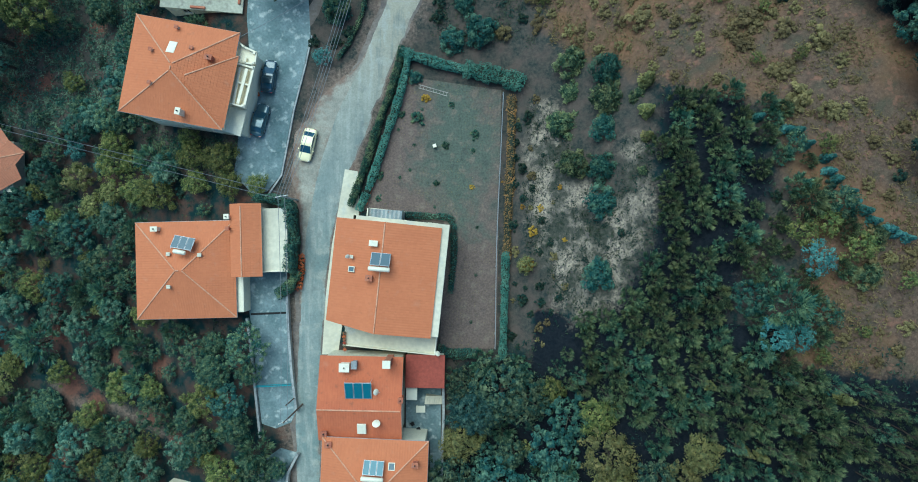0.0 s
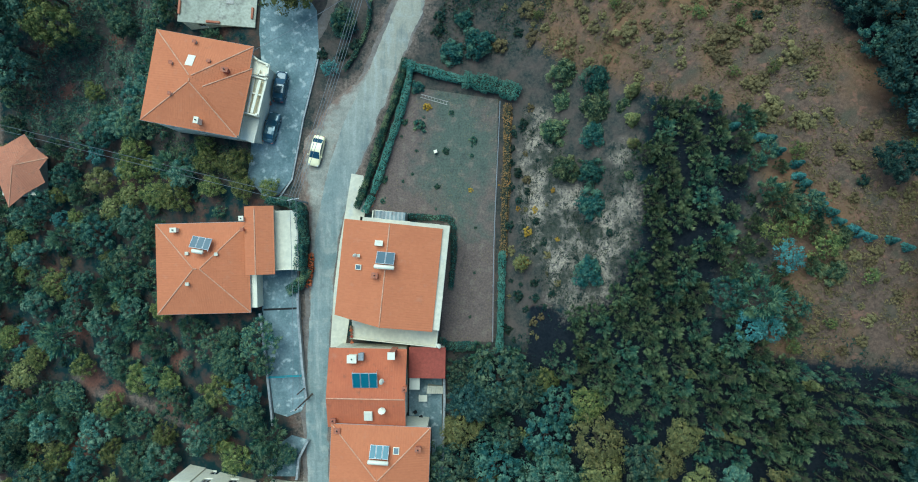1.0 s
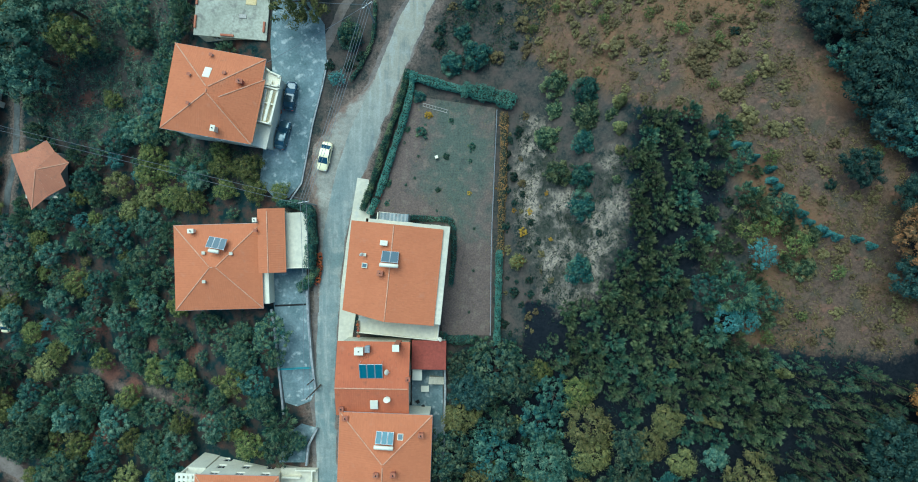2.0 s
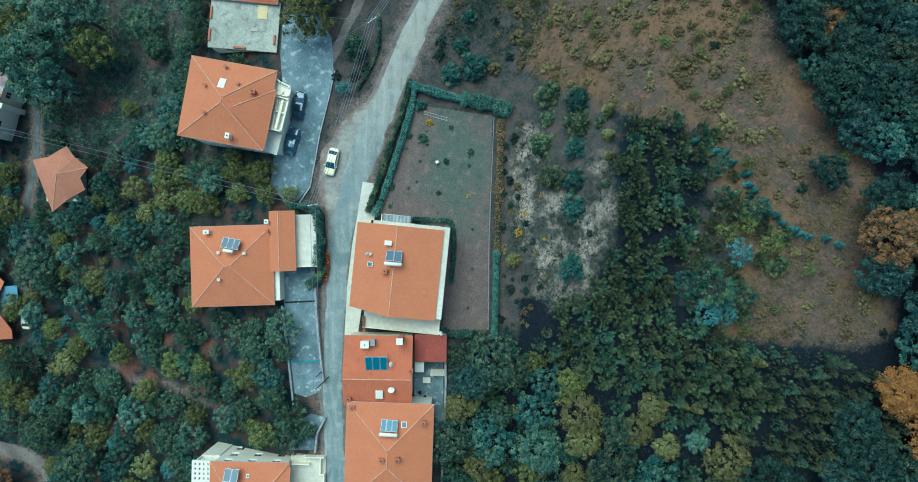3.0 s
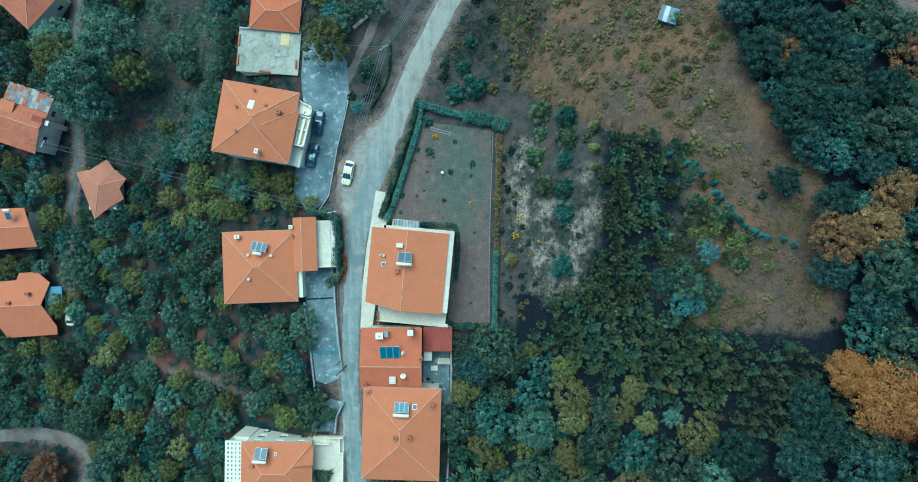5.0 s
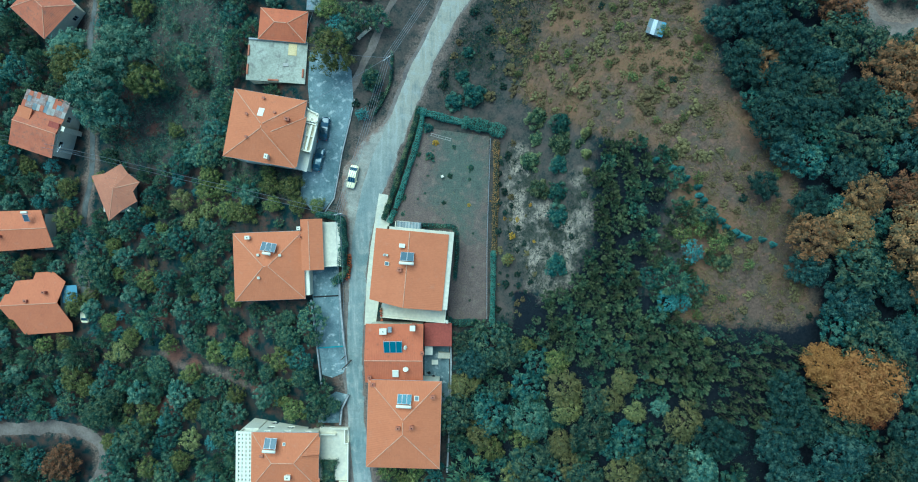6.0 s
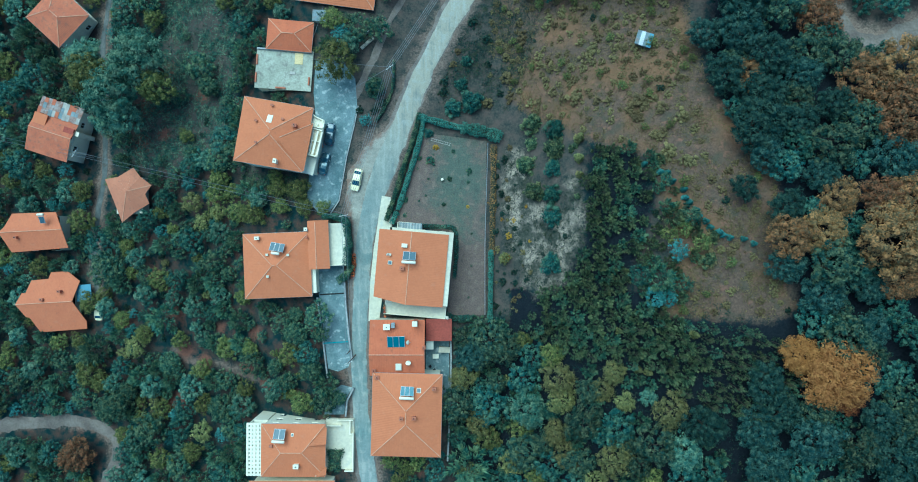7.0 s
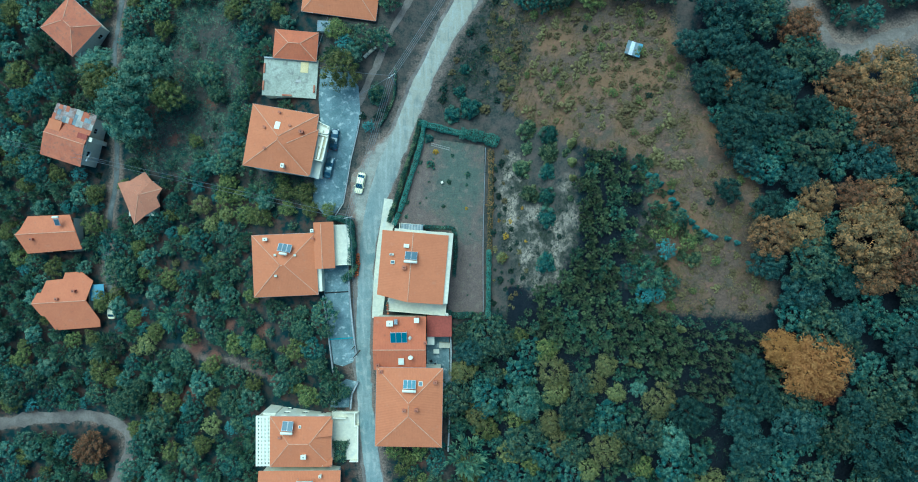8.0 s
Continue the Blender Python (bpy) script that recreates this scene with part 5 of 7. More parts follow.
O = house_at("house", "small white house with an orange roof edge among trees", -114.5, -43.5, 5, 0, 9, 8)
facade(O, -3.8, -3.2, 3.8, 3.2, -27.0, -17.1, -21, 1, "E", WHITE)
gable_roof(O, -4.3, -3.8, 4.3, 3.8, -17.0, 1.1, TILE, "y", 0, 0, WHITE)

carport = thing("carport", pose(-83.6, -9.2, ground_z(-83.6, -9.2), 0, 0, 4), "small carport with a faded blue sheet roof", "carport")
for x in (-1.3, 1.3):
    for y in (-1.6, 1.6):
        part("post", Geo().box(x - 0.05, y - 0.05, -0.6, x + 0.05, y + 0.05, 2.2, 0.01), METAL, carport)
for i in range(4):
    part("roof_sheet", Geo().box(-1.6 + 0.81 * i, -1.8, 2.21, -0.8 + 0.81 * i, 1.8, 2.26, 0.01), BLUE_SHEET, carport)
stair = thing("garden_stair", pose(-4.4, -20.4, 0.12, 0, 0, -8), "short flight of pale concrete garden steps", "stairs")
for i in range(8):
    part("step", Geo().box(-1.2 + 0.3 * i, -0.55, 0.0, -0.905 + 0.3 * i, 0.55, 0.17 * (8 - i), 0.02), TERRACE, stair)
for x, y, a in ((-7.3, -23.6, 30), (-6.5, -24.3, 200), (-7.4, -24.9, 100)):
    seat = thing("patio_chair", pose(x, y, 0.12, 0, 0, a), "dark patio chair on the grey paving", "chair", "chairs on the patio")
    part("seat", Geo().box(-0.25, -0.25, 0.40, 0.25, 0.25, 0.45, 0.02), RUBBER, seat)
    part("backrest", Geo().box(-0.25, 0.2, 0.46, 0.25, 0.26, 0.9, 0.02), RUBBER, seat)
    for u in (-0.2, 0.2):
        for v in (-0.2, 0.2):
            part("leg", Geo().box(u - 0.02, v - 0.02, 0.0, u + 0.02, v + 0.02, 0.40, 0.004), METAL, seat)
patio_table = thing("patio_table", pose(-6.2, -21.6, 0.12), "white patio table on the grey paving", "table")
part("tabletop", Geo().box(-0.6, -0.45, 0.70, 0.6, 0.45, 0.75, 0.02), TANK, patio_table)
for u in (-0.5, 0.5):
    for v in (-0.36, 0.36):
        part("leg", Geo().box(u - 0.03, v - 0.03, 0.0, u + 0.03, v + 0.03, 0.70, 0.005), TANK, patio_table)
shed = thing("shed", pose(31.9, 35.9, ground_z(31.9, 35.9), 0, 0, -18), "small field shed with a grey sheet roof", "shed")
part("wall", Geo().box(-1.15, -1.0, -1.0, 1.15, 1.0, 1.6, 0.03), GREYWOOD, shed)
for i in range(4):
    part("roof_sheet", Geo().box(-1.44 + 0.72 * i, -1.25 - 0.06 * (i % 2), 1.61 + 0.03 * (i % 2), -0.70 + 0.72 * i, 1.25, 1.66 + 0.03 * (i % 2), 0.01), (SHEET, METAL, SHEET, BLUE_SHEET)[i], shed)
shed2 = thing("shed", pose(-27.8, 45.0, -0.2, 0, 0, -4), "low outhouse with a grey corrugated roof", "shed")
part("wall", Geo().box(-1.1, -0.9, -0.5, 1.1, 0.9, 1.7, 0.03), CREAM, shed2)
for i in range(5):
    part("roof_sheet", Geo().box(-1.3 + 0.53 * i, -1.1, 1.71, -0.78 + 0.53 * i, 1.1, 1.77, 0.01), SHEET, shed2)
for x, y in ((-112, 18.5), (-111.5, 14.5)):
    z = ground_z(x, y)
    cover = thing("boat", pose(x, y, z, 0, 0, 12), "boat under a faded blue tarpaulin", "boat", "boats in the village yard")
    hull = Geo()
    rings = []
    for i in range(9):
        u = i / 8 * 2 - 1
        w = 1.5 * (1 - abs(u) ** 3) + 0.1
        rings.append([(3.2 * u, w * math.cos(a), 0.4 + 1.3 * (1 - 0.3 * u * u) * math.sin(a)) for a in [math.pi * k / 8 for k in range(9)]])
    for r0, r1 in zip(rings, rings[1:]):
        for j in range(8):
            hull.face([r0[j], r0[j + 1], r1[j + 1], r1[j]])
    part("tarpaulin", hull, BLUE_SHEET, cover)
    part("hull", Geo().box(-2.8, -1.1, 0.0, 2.8, 1.1, 0.45, 0.15), TANK, cover)


def leaf_cards(centres, normals, length, width, rng, along=None):
    """One pointed leaf for each centre, facing along its normal; length and width for all or for each."""
    n = len(centres)
    normals = normals / (np.linalg.norm(normals, axis=1, keepdims=True) + 1e-9)
    a = np.cross(normals, rng.normal(size=(n, 3))) if along is None else along
    a /= np.linalg.norm(a, axis=1, keepdims=True) + 1e-9
    b = np.cross(normals, a)
    s = rng.uniform(0.65, 1.3, size=(n, 1))
    le, wi = np.reshape(length, (-1, 1)) / 2 * s, np.reshape(width, (-1, 1)) / 2 * s
    v = np.stack([centres - a * le + b * wi, centres - a * le - b * wi, centres + a * le * 1.1], 1).reshape(-1, 3)
    return v, np.arange(3 * n).reshape(-1, 3)


def card_mesh(name, v, f, material):
    me = bpy.data.meshes.new(name)
    me.vertices.add(len(v))
    me.vertices.foreach_set("co", np.asarray(v, dtype=np.float32).ravel())
    me.loops.add(f.size)
    me.loops.foreach_set("vertex_index", f.astype(np.int32).ravel())
    me.polygons.add(len(f))
    me.polygons.foreach_set("loop_start", np.arange(0, f.size, f.shape[1], dtype=np.int32))
    me.polygons.foreach_set("loop_total", np.full(len(f), f.shape[1], dtype=np.int32))
    me.update(calc_edges=True)
    me.materials.append(material)
    return me


def small_leaves(centres, normals, g, material):
    v, f = leaf_cards(centres, normals, 0.14, 0.09, g)
    return card_mesh("blossom", v, f, material)


# ---- solar water heaters, dishes ----
def solar_heater(label, x, y, z, ang, panels=2, pw=1.0, pl=1.9, tilt=35, material=None, tank=True, tank_share=1.0):
    s = thing("solar_heater", pose(x, y, z, 0, 0, ang), label, "solar heater", "solar heaters on the roofs")
    w = panels * pw
    tilt_m = Euler((radians(tilt), 0, 0)).to_matrix().to_4x4()
    rack = Geo()
    for sx in (-w / 2 + 0.1, w / 2 - 0.1):
        rack.tube([(sx, -pl / 2, -0.5), (sx, -pl / 2, 0.1), (sx, pl / 2 * math.cos(radians(tilt)), pl / 2 * math.sin(radians(tilt)) + 0.3), (sx, pl / 2, -0.5)], 0.03, 5)
    part("rack", rack, METAL, s)
    for i in range(panels):
        p = part("panel", Geo().box(-w / 2 + pw * i + 0.02, -pl / 2, 0.28, -w / 2 + pw * (i + 1) - 0.02, pl / 2, 0.38, 0.015), METAL, s)
        p.matrix_local = tilt_m
        part("glass", Geo().box(-w / 2 + pw * i + 0.07, -pl / 2 + 0.05, 0.381, -w / 2 + pw * (i + 1) - 0.07, pl / 2 - 0.05, 0.392, 0.003), material or PANEL, p)
    if tank:
        ty, tz = pl / 2 * math.cos(radians(tilt)) + 0.25, pl / 2 * math.sin(radians(tilt)) + 0.45
        tw = w / 2 * tank_share
        part("tank", Geo().tube([(-tw - 0.1, ty, tz), (-tw - 0.02, ty, tz), (tw + 0.02, ty, tz), (tw + 0.1, ty, tz)], [0.2, 0.28, 0.28, 0.2], 14), TANK, s, smooth=True)
    return s


solar_heater("solar water heater with two dark panels and a white tank", -10.5, -2.0, 7.6, 175, 2, 1.2, 1.7, 28)
solar_heater("solar water heater with three panels in a white frame and tank", -35.6, 0.0, 4.8, 170, 3, 0.9, 1.7, 25, tank_share=0.5)
solar_heater("three teal solar panels lying on the red roof", -13.2, -17.5, 7.3, 0, 3, 1.1, 2.2, 20, PANEL_TEAL, False)
solar_heater("solar water heater with glassy blue panels and a tank", -11.2, -26.6, 8.5, 176, 3, 0.82, 1.7, 28, PANEL_TEAL)
solar_heater("solar water heater with dark panels and a white tank", -35.7, -35.2, 4.6, 176, 2, 1.1, 1.9, 28)
solar_heater("blue solar panels on the long orange roof", -32.4, -46.6, 4.6, 0, 3, 1.1, 2.0, 22, PANEL_TEAL, False)
solar_heater("small solar heater with a blue panel and tank", -90.1, 6.9, -10.9, 0, 1, 1.2, 1.6, 30)


def dish(x, y, z, r, ang, label, group="dishes on the roofs"):
    s = thing("satellite_dish", pose(x, y, z, 0, 0, ang), label, "satellite dish", group)
    part("mast", Geo().tube([(0, 0.15, -0.8), (0, 0.15, 0.5)], 0.025, 6), METAL, s)
    bowl = Geo()
    rings = [[(r * k / 4 * math.cos(a), -0.25 * r * (1 - (k / 4) ** 2), r * k / 4 * math.sin(a) * 1.05) for a in [math.tau * j / 16 for j in range(16)]] for k in range(5)]
    for r0, r1 in zip(rings, rings[1:]):
        for j in range(16):
            bowl.face([r0[j], r0[(j + 1) % 16], r1[(j + 1) % 16], r1[j]])
    b = part("bowl", bowl, TANK, s, smooth=True)
    b.matrix_local = pose(0, 0, 0.55, -42, 0, 0)
    part("feed_arm", Geo().tube([(0, 0.05, 0.2), (0, -0.75 * r - 0.2, 0.55 + r * 0.4)], 0.02, 5), METAL, s)


dish(-11.0, -21.5, 7.2, 0.5, 180, "white satellite dish on the red roof")
dish(-11.0, -17.7, 7.4, 0.4, 90, "small satellite dish on the red roof")
dish(-14.5, -1.5, 7.0, 0.3, 40, "small white aerial dish on the roof")
dish(-3.8, -13.7, 3.9, 0.35, 130, "small satellite dish on the terrace corner")


# ---- cars ----
def build_car(name, label, m, paint, group="parked cars", length=4.4, width=1.76):
    """A saloon: body with bonnet, cabin and boot, glasshouse, roof, wheels, lamps, mirrors."""
    c = thing(name, m, label, "car", group)
    hl, hw = length / 2, width / 2
    stations = ((-1.0, 0.60, 0.50, 0.72), (-0.975, 0.78, 0.40, 0.84), (-0.92, 0.90, 0.30, 0.91), (-0.8, 0.96, 0.24, 0.95), (-0.5, 1.0, 0.22, 0.97), (0.0, 1.0, 0.22, 0.96), (0.4, 1.0, 0.22, 0.94),
                (0.62, 0.98, 0.22, 0.89), (0.8, 0.94, 0.24, 0.83), (0.92, 0.86, 0.30, 0.77), (0.975, 0.74, 0.38, 0.70), (1.0, 0.56, 0.46, 0.60))
    body, rings = Geo(), []
    for u, w, z0, z1 in stations:
        y, h = hw * w, z1 - z0
        half = ((0.80, 0.0), (0.95, 0.12), (1.0, 0.35), (1.0, 0.6), (0.96, 0.8), (0.86, 0.93), (0.6, 0.99), (0.25, 1.02))
        rings.append([(u * hl, -y * a, z0 + h * b) for a, b in half] + [(u * hl, y * a, z0 + h * b) for a, b in reversed(half)])
    k = len(rings[0])
    for r in rings:
        body.v += r
    for i in range(len(rings) - 1):
        for j in range(k):
            a, b = i * k + j, i * k + (j + 1) % k
            body.f.append((a, b, b + k, a + k))
    body.f += [tuple(range(k)), tuple(range(len(body.v) - k, len(body.v)))]
    part("body", body, paint, c, smooth=True)

    def across(u, w, z, crown=0.03):
        return [(u * hl, hw * w * q, z - crown * q * q) for q in (-1, -0.6, -0.2, 0.2, 0.6, 1)]

    def sheet_of(rows):
        geo = Geo()
        for r0, r1 in zip(rows, rows[1:]):
            for j in range(len(r0) - 1):
                geo.face([r0[j], r0[j + 1], r1[j + 1], r1[j]])
        return geo

    part("rear_window", sheet_of([across(-0.76, 0.80, 0.97), across(-0.62, 0.77, 1.20), across(-0.47, 0.74, 1.37)]), CARGLASS, c, "dark tinted rear window")
    part("windscreen", sheet_of([across(0.08, 0.75, 1.39), across(0.27, 0.79, 1.19), across(0.50, 0.85, 0.95)]), CARGLASS, c, "dark tinted windscreen")
    for q in (-1, 1):
        sill = [(u * hl, q * hw * w, z) for u, w, z in ((-0.74, 0.84, 0.93), (-0.4, 0.89, 0.93), (0.1, 0.89, 0.93), (0.47, 0.86, 0.91))]
        head = [(u * hl, q * hw * w, z) for u, w, z in ((-0.60, 0.80, 1.16), (-0.42, 0.765, 1.35), (0.04, 0.775, 1.37), (0.28, 0.82, 1.13))]
        part("side_window", sheet_of([sill, head]), CARGLASS, c, "dark tinted side window")
    roof = sheet_of([across(-0.49, 0.75, 1.36), across(-0.44, 0.78, 1.41), across(-0.2, 0.80, 1.45), across(-0.02, 0.80, 1.44), across(0.10, 0.78, 1.39)])
    for q in (-1, 1):
        for u0, w0, z0, u1, w1, z1 in ((-0.76, 0.84, 0.95, -0.46, 0.76, 1.37), (0.49, 0.87, 0.93, 0.08, 0.77, 1.39)):
            roof.tube([(u0 * hl, q * hw * w0, z0), (u1 * hl, q * hw * w1, z1)], 0.05, 5)
    part("roof", roof, paint, c, smooth=True)
    for x in (-0.58 * hl, 0.60 * hl):
        for s in (-1, 1):
            y = s * (hw - 0.1)
            tyre = part("wheel", Geo().tube([(x, y - 0.1, 0.31), (x, y - 0.08, 0.31), (x, y + 0.08, 0.31), (x, y + 0.1, 0.31)], [0.27, 0.31, 0.31, 0.27], 16), RUBBER, c)
            part("rim", Geo().tube([(x, y - 0.105, 0.31), (x, y + 0.105, 0.31)], 0.19, 10), METAL, tyre)
    for s in (-1, 1):
        part("headlight", Geo().box(0.86 * hl, s * 0.62 * hw - 0.17, 0.60, 0.965 * hl, s * 0.62 * hw + 0.17, 0.74, 0.03), LAMPCLEAR, c)
        part("tail_light", Geo().box(-0.985 * hl, s * 0.64 * hw - 0.16, 0.66, -0.9 * hl, s * 0.64 * hw + 0.16, 0.84, 0.03), LAMPRED, c)
        part("mirror", Geo().box(0.30 * hl, s * (hw + 0.1) - 0.1, 0.9, 0.37 * hl, s * (hw + 0.1) + 0.1, 1.04, 0.03), paint, c)
    part("number_plate", Geo().box(hl * 0.995, -0.26, 0.42, hl * 1.005, 0.26, 0.53, 0.004), TANK, c)
    return c


build_car("car", "white saloon car parked at the roadside", pose(-21.1, 13.05, 0.06, 0, 0, 257), CARWHITE)
build_car("car", "dark blue saloon car parked in the concrete yard", pose(-26.2, 22.05, 0.10, 0, 0, 82), CARBLUE)
build_car("car", "steel grey saloon car with dark glass in the yard", pose(-27.4, 16.3, 0.10, 0, 0, 75), CARGREY)
build_car("car", "white car parked beside the village path", pose(-80.6, -13.2, ground_h(-80.6, -13.2) + 0.12, 0, 0, 86), CARWHITE)

crate = thing("crate", pose(-28.0, 19.8, 0.1, 0, 0, 15), "small orange plastic crate on the yard", "crate")
for x0, y0, x1, y1 in ((-0.35, -0.25, 0.35, -0.21), (-0.35, 0.21, 0.35, 0.25), (-0.35, -0.205, -0.31, 0.205), (0.31, -0.205, 0.35, 0.205)):
    part("side", Geo().box(x0, y0, 0.0, x1, y1, 0.35, 0.01), ORANGE, crate)
part("base", Geo().box(-0.305, -0.205, 0.02, 0.305, 0.205, 0.05, 0.01), ORANGE, crate)


# ---- walls, gate, fences ----
def low_wall(name, pts, half, z0, z1, material, label):
    geo = Geo()
    line = [Vector((*p, 0)) for p in pts]
    left, right = [], []
    for i, p in enumerate(line):
        d = (line[min(i + 1, len(line) - 1)] - line[max(i - 1, 0)]).normalized()
        s = Vector((-d.y, d.x, 0)) * half
        left.append(p + s)
        right.append(p - s)
    for i in range(len(line) - 1):
        a, b, c, d = left[i], left[i + 1], right[i + 1], right[i]
        up = lambda q, z: (q.x, q.y, z)
        geo.face([up(a, z1), up(b, z1), up(c, z1), up(d, z1)])
        geo.face([up(a, z0), up(b, z0), up(b, z1), up(a, z1)])
        geo.face([up(d, z0), up(c, z0), up(c, z1), up(d, z1)])
    for a, b in ((left[0], right[0]), (left[-1], right[-1])):
        geo.face([(a.x, a.y, z0), (b.x, b.y, z0), (b.x, b.y, z1), (a.x, a.y, z1)])
    return tagged(part(name, geo, material), label, "wall", kind="structure")


low_wall("retaining_wall", [(-23.8, -6.5), (-23.6, -11.1), (-23.1, -17.3), (-22.5, -22.0)], 0.16, -0.5, 0.95, WALLTOP, "grey concrete wall between driveway and road")
low_wall("retaining_wall", [(-29.2, -9.8), (-28.8, -12.7), (-28.1, -18.9), (-27.4, -25.5)], 0.14, -4, 0.6, WALLTOP, "concrete edge wall of the driveway")
low_wall("retaining_wall", [(-22.3, -27.5), (-23.6, -30.0), (-23.9, -33.0)], 0.15, -3, 1.0, WALLTOP, "curved pale wall by the lane")
low_wall("garden_kerb", [(-8.9, 20.2), (-10.6, 14.0), (-13.4, 5.2)], 0.09, -0.2, 0.22, BRICK, "low red brick kerb along the garden hedge")
low_wall("retaining_wall", [(-3.3, -14.2), (-3.2, -22.0), (-3.5, -31.0), (-4.2, -42.0)], 0.16, -0.5, 1.0, WALLTOP, "pale concrete wall below the thicket")
low_wall("kerb", [(-20.7, 27.6), (-21.5, 23.8), (-23.1, 17.6), (-23.8, 13.7), (-24.7, 9.1), (-26.4, 6.6)], 0.10, -0.2, 0.28, WALLTOP, "concrete kerb round the parking yard")
# The step across the driveway, added only as a thin dark strip.
low_wall("drain", [(-28.8, -9.3), (-24.0, -9.1)], 0.14, 0.0, 0.135, RUBBER, "dark strip standing for a step across the driveway")
low_wall("retaining_wall", [(-21.3, 40.5), (-17.7, 42.5)], 0.12, -0.5, 0.6, WALLTOP, "broken pale garden wall")
low_wall("retaining_wall", [(-19.9, 38.9), (-17.5, 41.0)], 0.3, -0.5, 0.35, TERRACE, "broken pale garden wall")

gate = thing("gate", pose(-25.6, -18.6, 0.12, 0, 0, 3), "low teal painted metal gate across the driveway", "gate")
part("rail", Geo().tube([(-2.45, 0, 1.0), (2.45, 0, 1.0)], 0.05, 6), TEAL_PAINT, gate)
part("rail", Geo().tube([(-2.45, 0, 0.15), (2.45, 0, 0.15)], 0.04, 6), TEAL_PAINT, gate)
for i in range(21):
    part("bar", Geo().tube([(-2.4 + 0.24 * i, 0, 0.15), (-2.4 + 0.24 * i, 0, 1.0)], 0.018, 5), TEAL_PAINT, gate)

fence = thing("fence", pose(0, 0, 0), "pale post and rail garden fence with wire", "fence")
line = smooth_line([(4.6, 19.7), (4.1, 9.0), (3.7, -0.3), (3.5, -13.6)], 2.4)
for p in line:
    part("post", Geo().box(p[0] - 0.06, p[1] - 0.06, -0.2, p[0] + 0.06, p[1] + 0.06, 1.5, 0.015), WALLTOP, fence)
for z in (0.5, 1.0, 1.42):
    part("rail", Geo().tube([(p[0] + 0.02, p[1], z) for p in line], 0.035 if z > 1.2 else 0.015, 5), METAL, fence)

chair = thing("garden_chair", pose(-4.4, 12.9, 0.05, 0, 0, 200), "white plastic chair standing on the lawn", "chair")
part("seat", Geo().box(-0.24, -0.24, 0.42, 0.24, 0.24, 0.46, 0.02), TANK, chair)
part("backrest", Geo().box(-0.24, 0.2, 0.47, 0.24, 0.25, 0.9, 0.02), TANK, chair)
for x in (-0.2, 0.2):
    for y in (-0.2, 0.2):
        part("leg", Geo().box(x - 0.025, y - 0.025, 0.0, x + 0.025, y + 0.025, 0.42, 0.005), TANK, chair)
    part("armrest", Geo().box(x - 0.03, -0.22, 0.62, x + 0.03, 0.19, 0.66, 0.01), TANK, chair)
ladder = thing("ladder", pose(-4.6, 20.3, 0.07, 0, 0, -16), "bleached wooden ladder lying on the lawn", "ladder")
for y in (-0.22, 0.22):
    part("rail", Geo().box(-2.0, y - 0.04, 0.0, 2.0, y + 0.04, 0.08, 0.01), GREYWOOD, ladder)
for i in range(9):
    part("rung", Geo().box(-1.8 + 0.45 * i, -0.17, 0.02, -1.75 + 0.45 * i, 0.17, 0.06, 0.005), GREYWOOD, ladder)


for i in range(6):
    x, y = -15.75 + 0.02 * i, -11.3 - 0.42 * i
    pot = thing("flower_pot", pose(x, y, 3.05), "clay flower pot with red blossom on the terrace edge", "flower pot", "flower pots on the terrace")
    part("pot", Geo().tube([(0, 0, 0), (0, 0, 0.3), (0, 0, 0.34)], [0.12, 0.17, 0.19], 10), BRICK, pot)
    g = np.random.default_rng(40 + i)
    d = g.normal(size=(40, 3))
    d[:, 2] = np.abs(d[:, 2])
    d /= np.linalg.norm(d, axis=1, keepdims=True)
    part("blossom", small_leaves(d * 0.26 + np.array([0, 0, 0.36]), d, g, FLOWERS if i % 2 else L_BROAD), None, pot)


# ---- poles and lines ----
def pole(x, y, h, label, arm=0.0, material=None, r=0.13):
    z = ground_h(x, y)
    s = thing("utility_pole", pose(x, y, z, 0, 0, arm), label, "utility pole", "poles of the power line")
    part("shaft", Geo().tube([(0, 0, -0.3), (0, 0, h)], [r, r * 0.7], 10), material or WOODPOLE, s)
    bar = part("crossarm", Geo().box(-0.8, -0.05, h - 0.5, 0.8, 0.05, h - 0.4, 0.01), METAL, s)
    for i in (-0.7, -0.25, 0.25, 0.7):
        part("insulator", Geo().tube([(i, 0, h - 0.4), (i, 0, h - 0.3), (i, 0, h - 0.22)], [0.03, 0.06, 0.04], 8), TANK, bar)
    return x, y, z + h - 0.22


TOP_S = pole(-21.9, -21.2, 8.6, "brown wooden utility pole beside the driveway", 20)
TOP_B = pole(-22.6, 5.8, 7.5, "slim grey utility pole by the terrace hedge", 10, WALLTOP)
TOP_N = pole(-13.6, 33.0, 8.0, "grey utility pole at the bend of the road", 35, WALLTOP)
TOP_W = pole(-82.3, 20.6, 7.5, "grey utility pole beside the village path", 60, WALLTOP)
strut = thing("utility_pole", pose(-22.8, -20.2, 0.0), "shorter brown wooden pole beside the driveway", "utility pole", "poles of the power line")
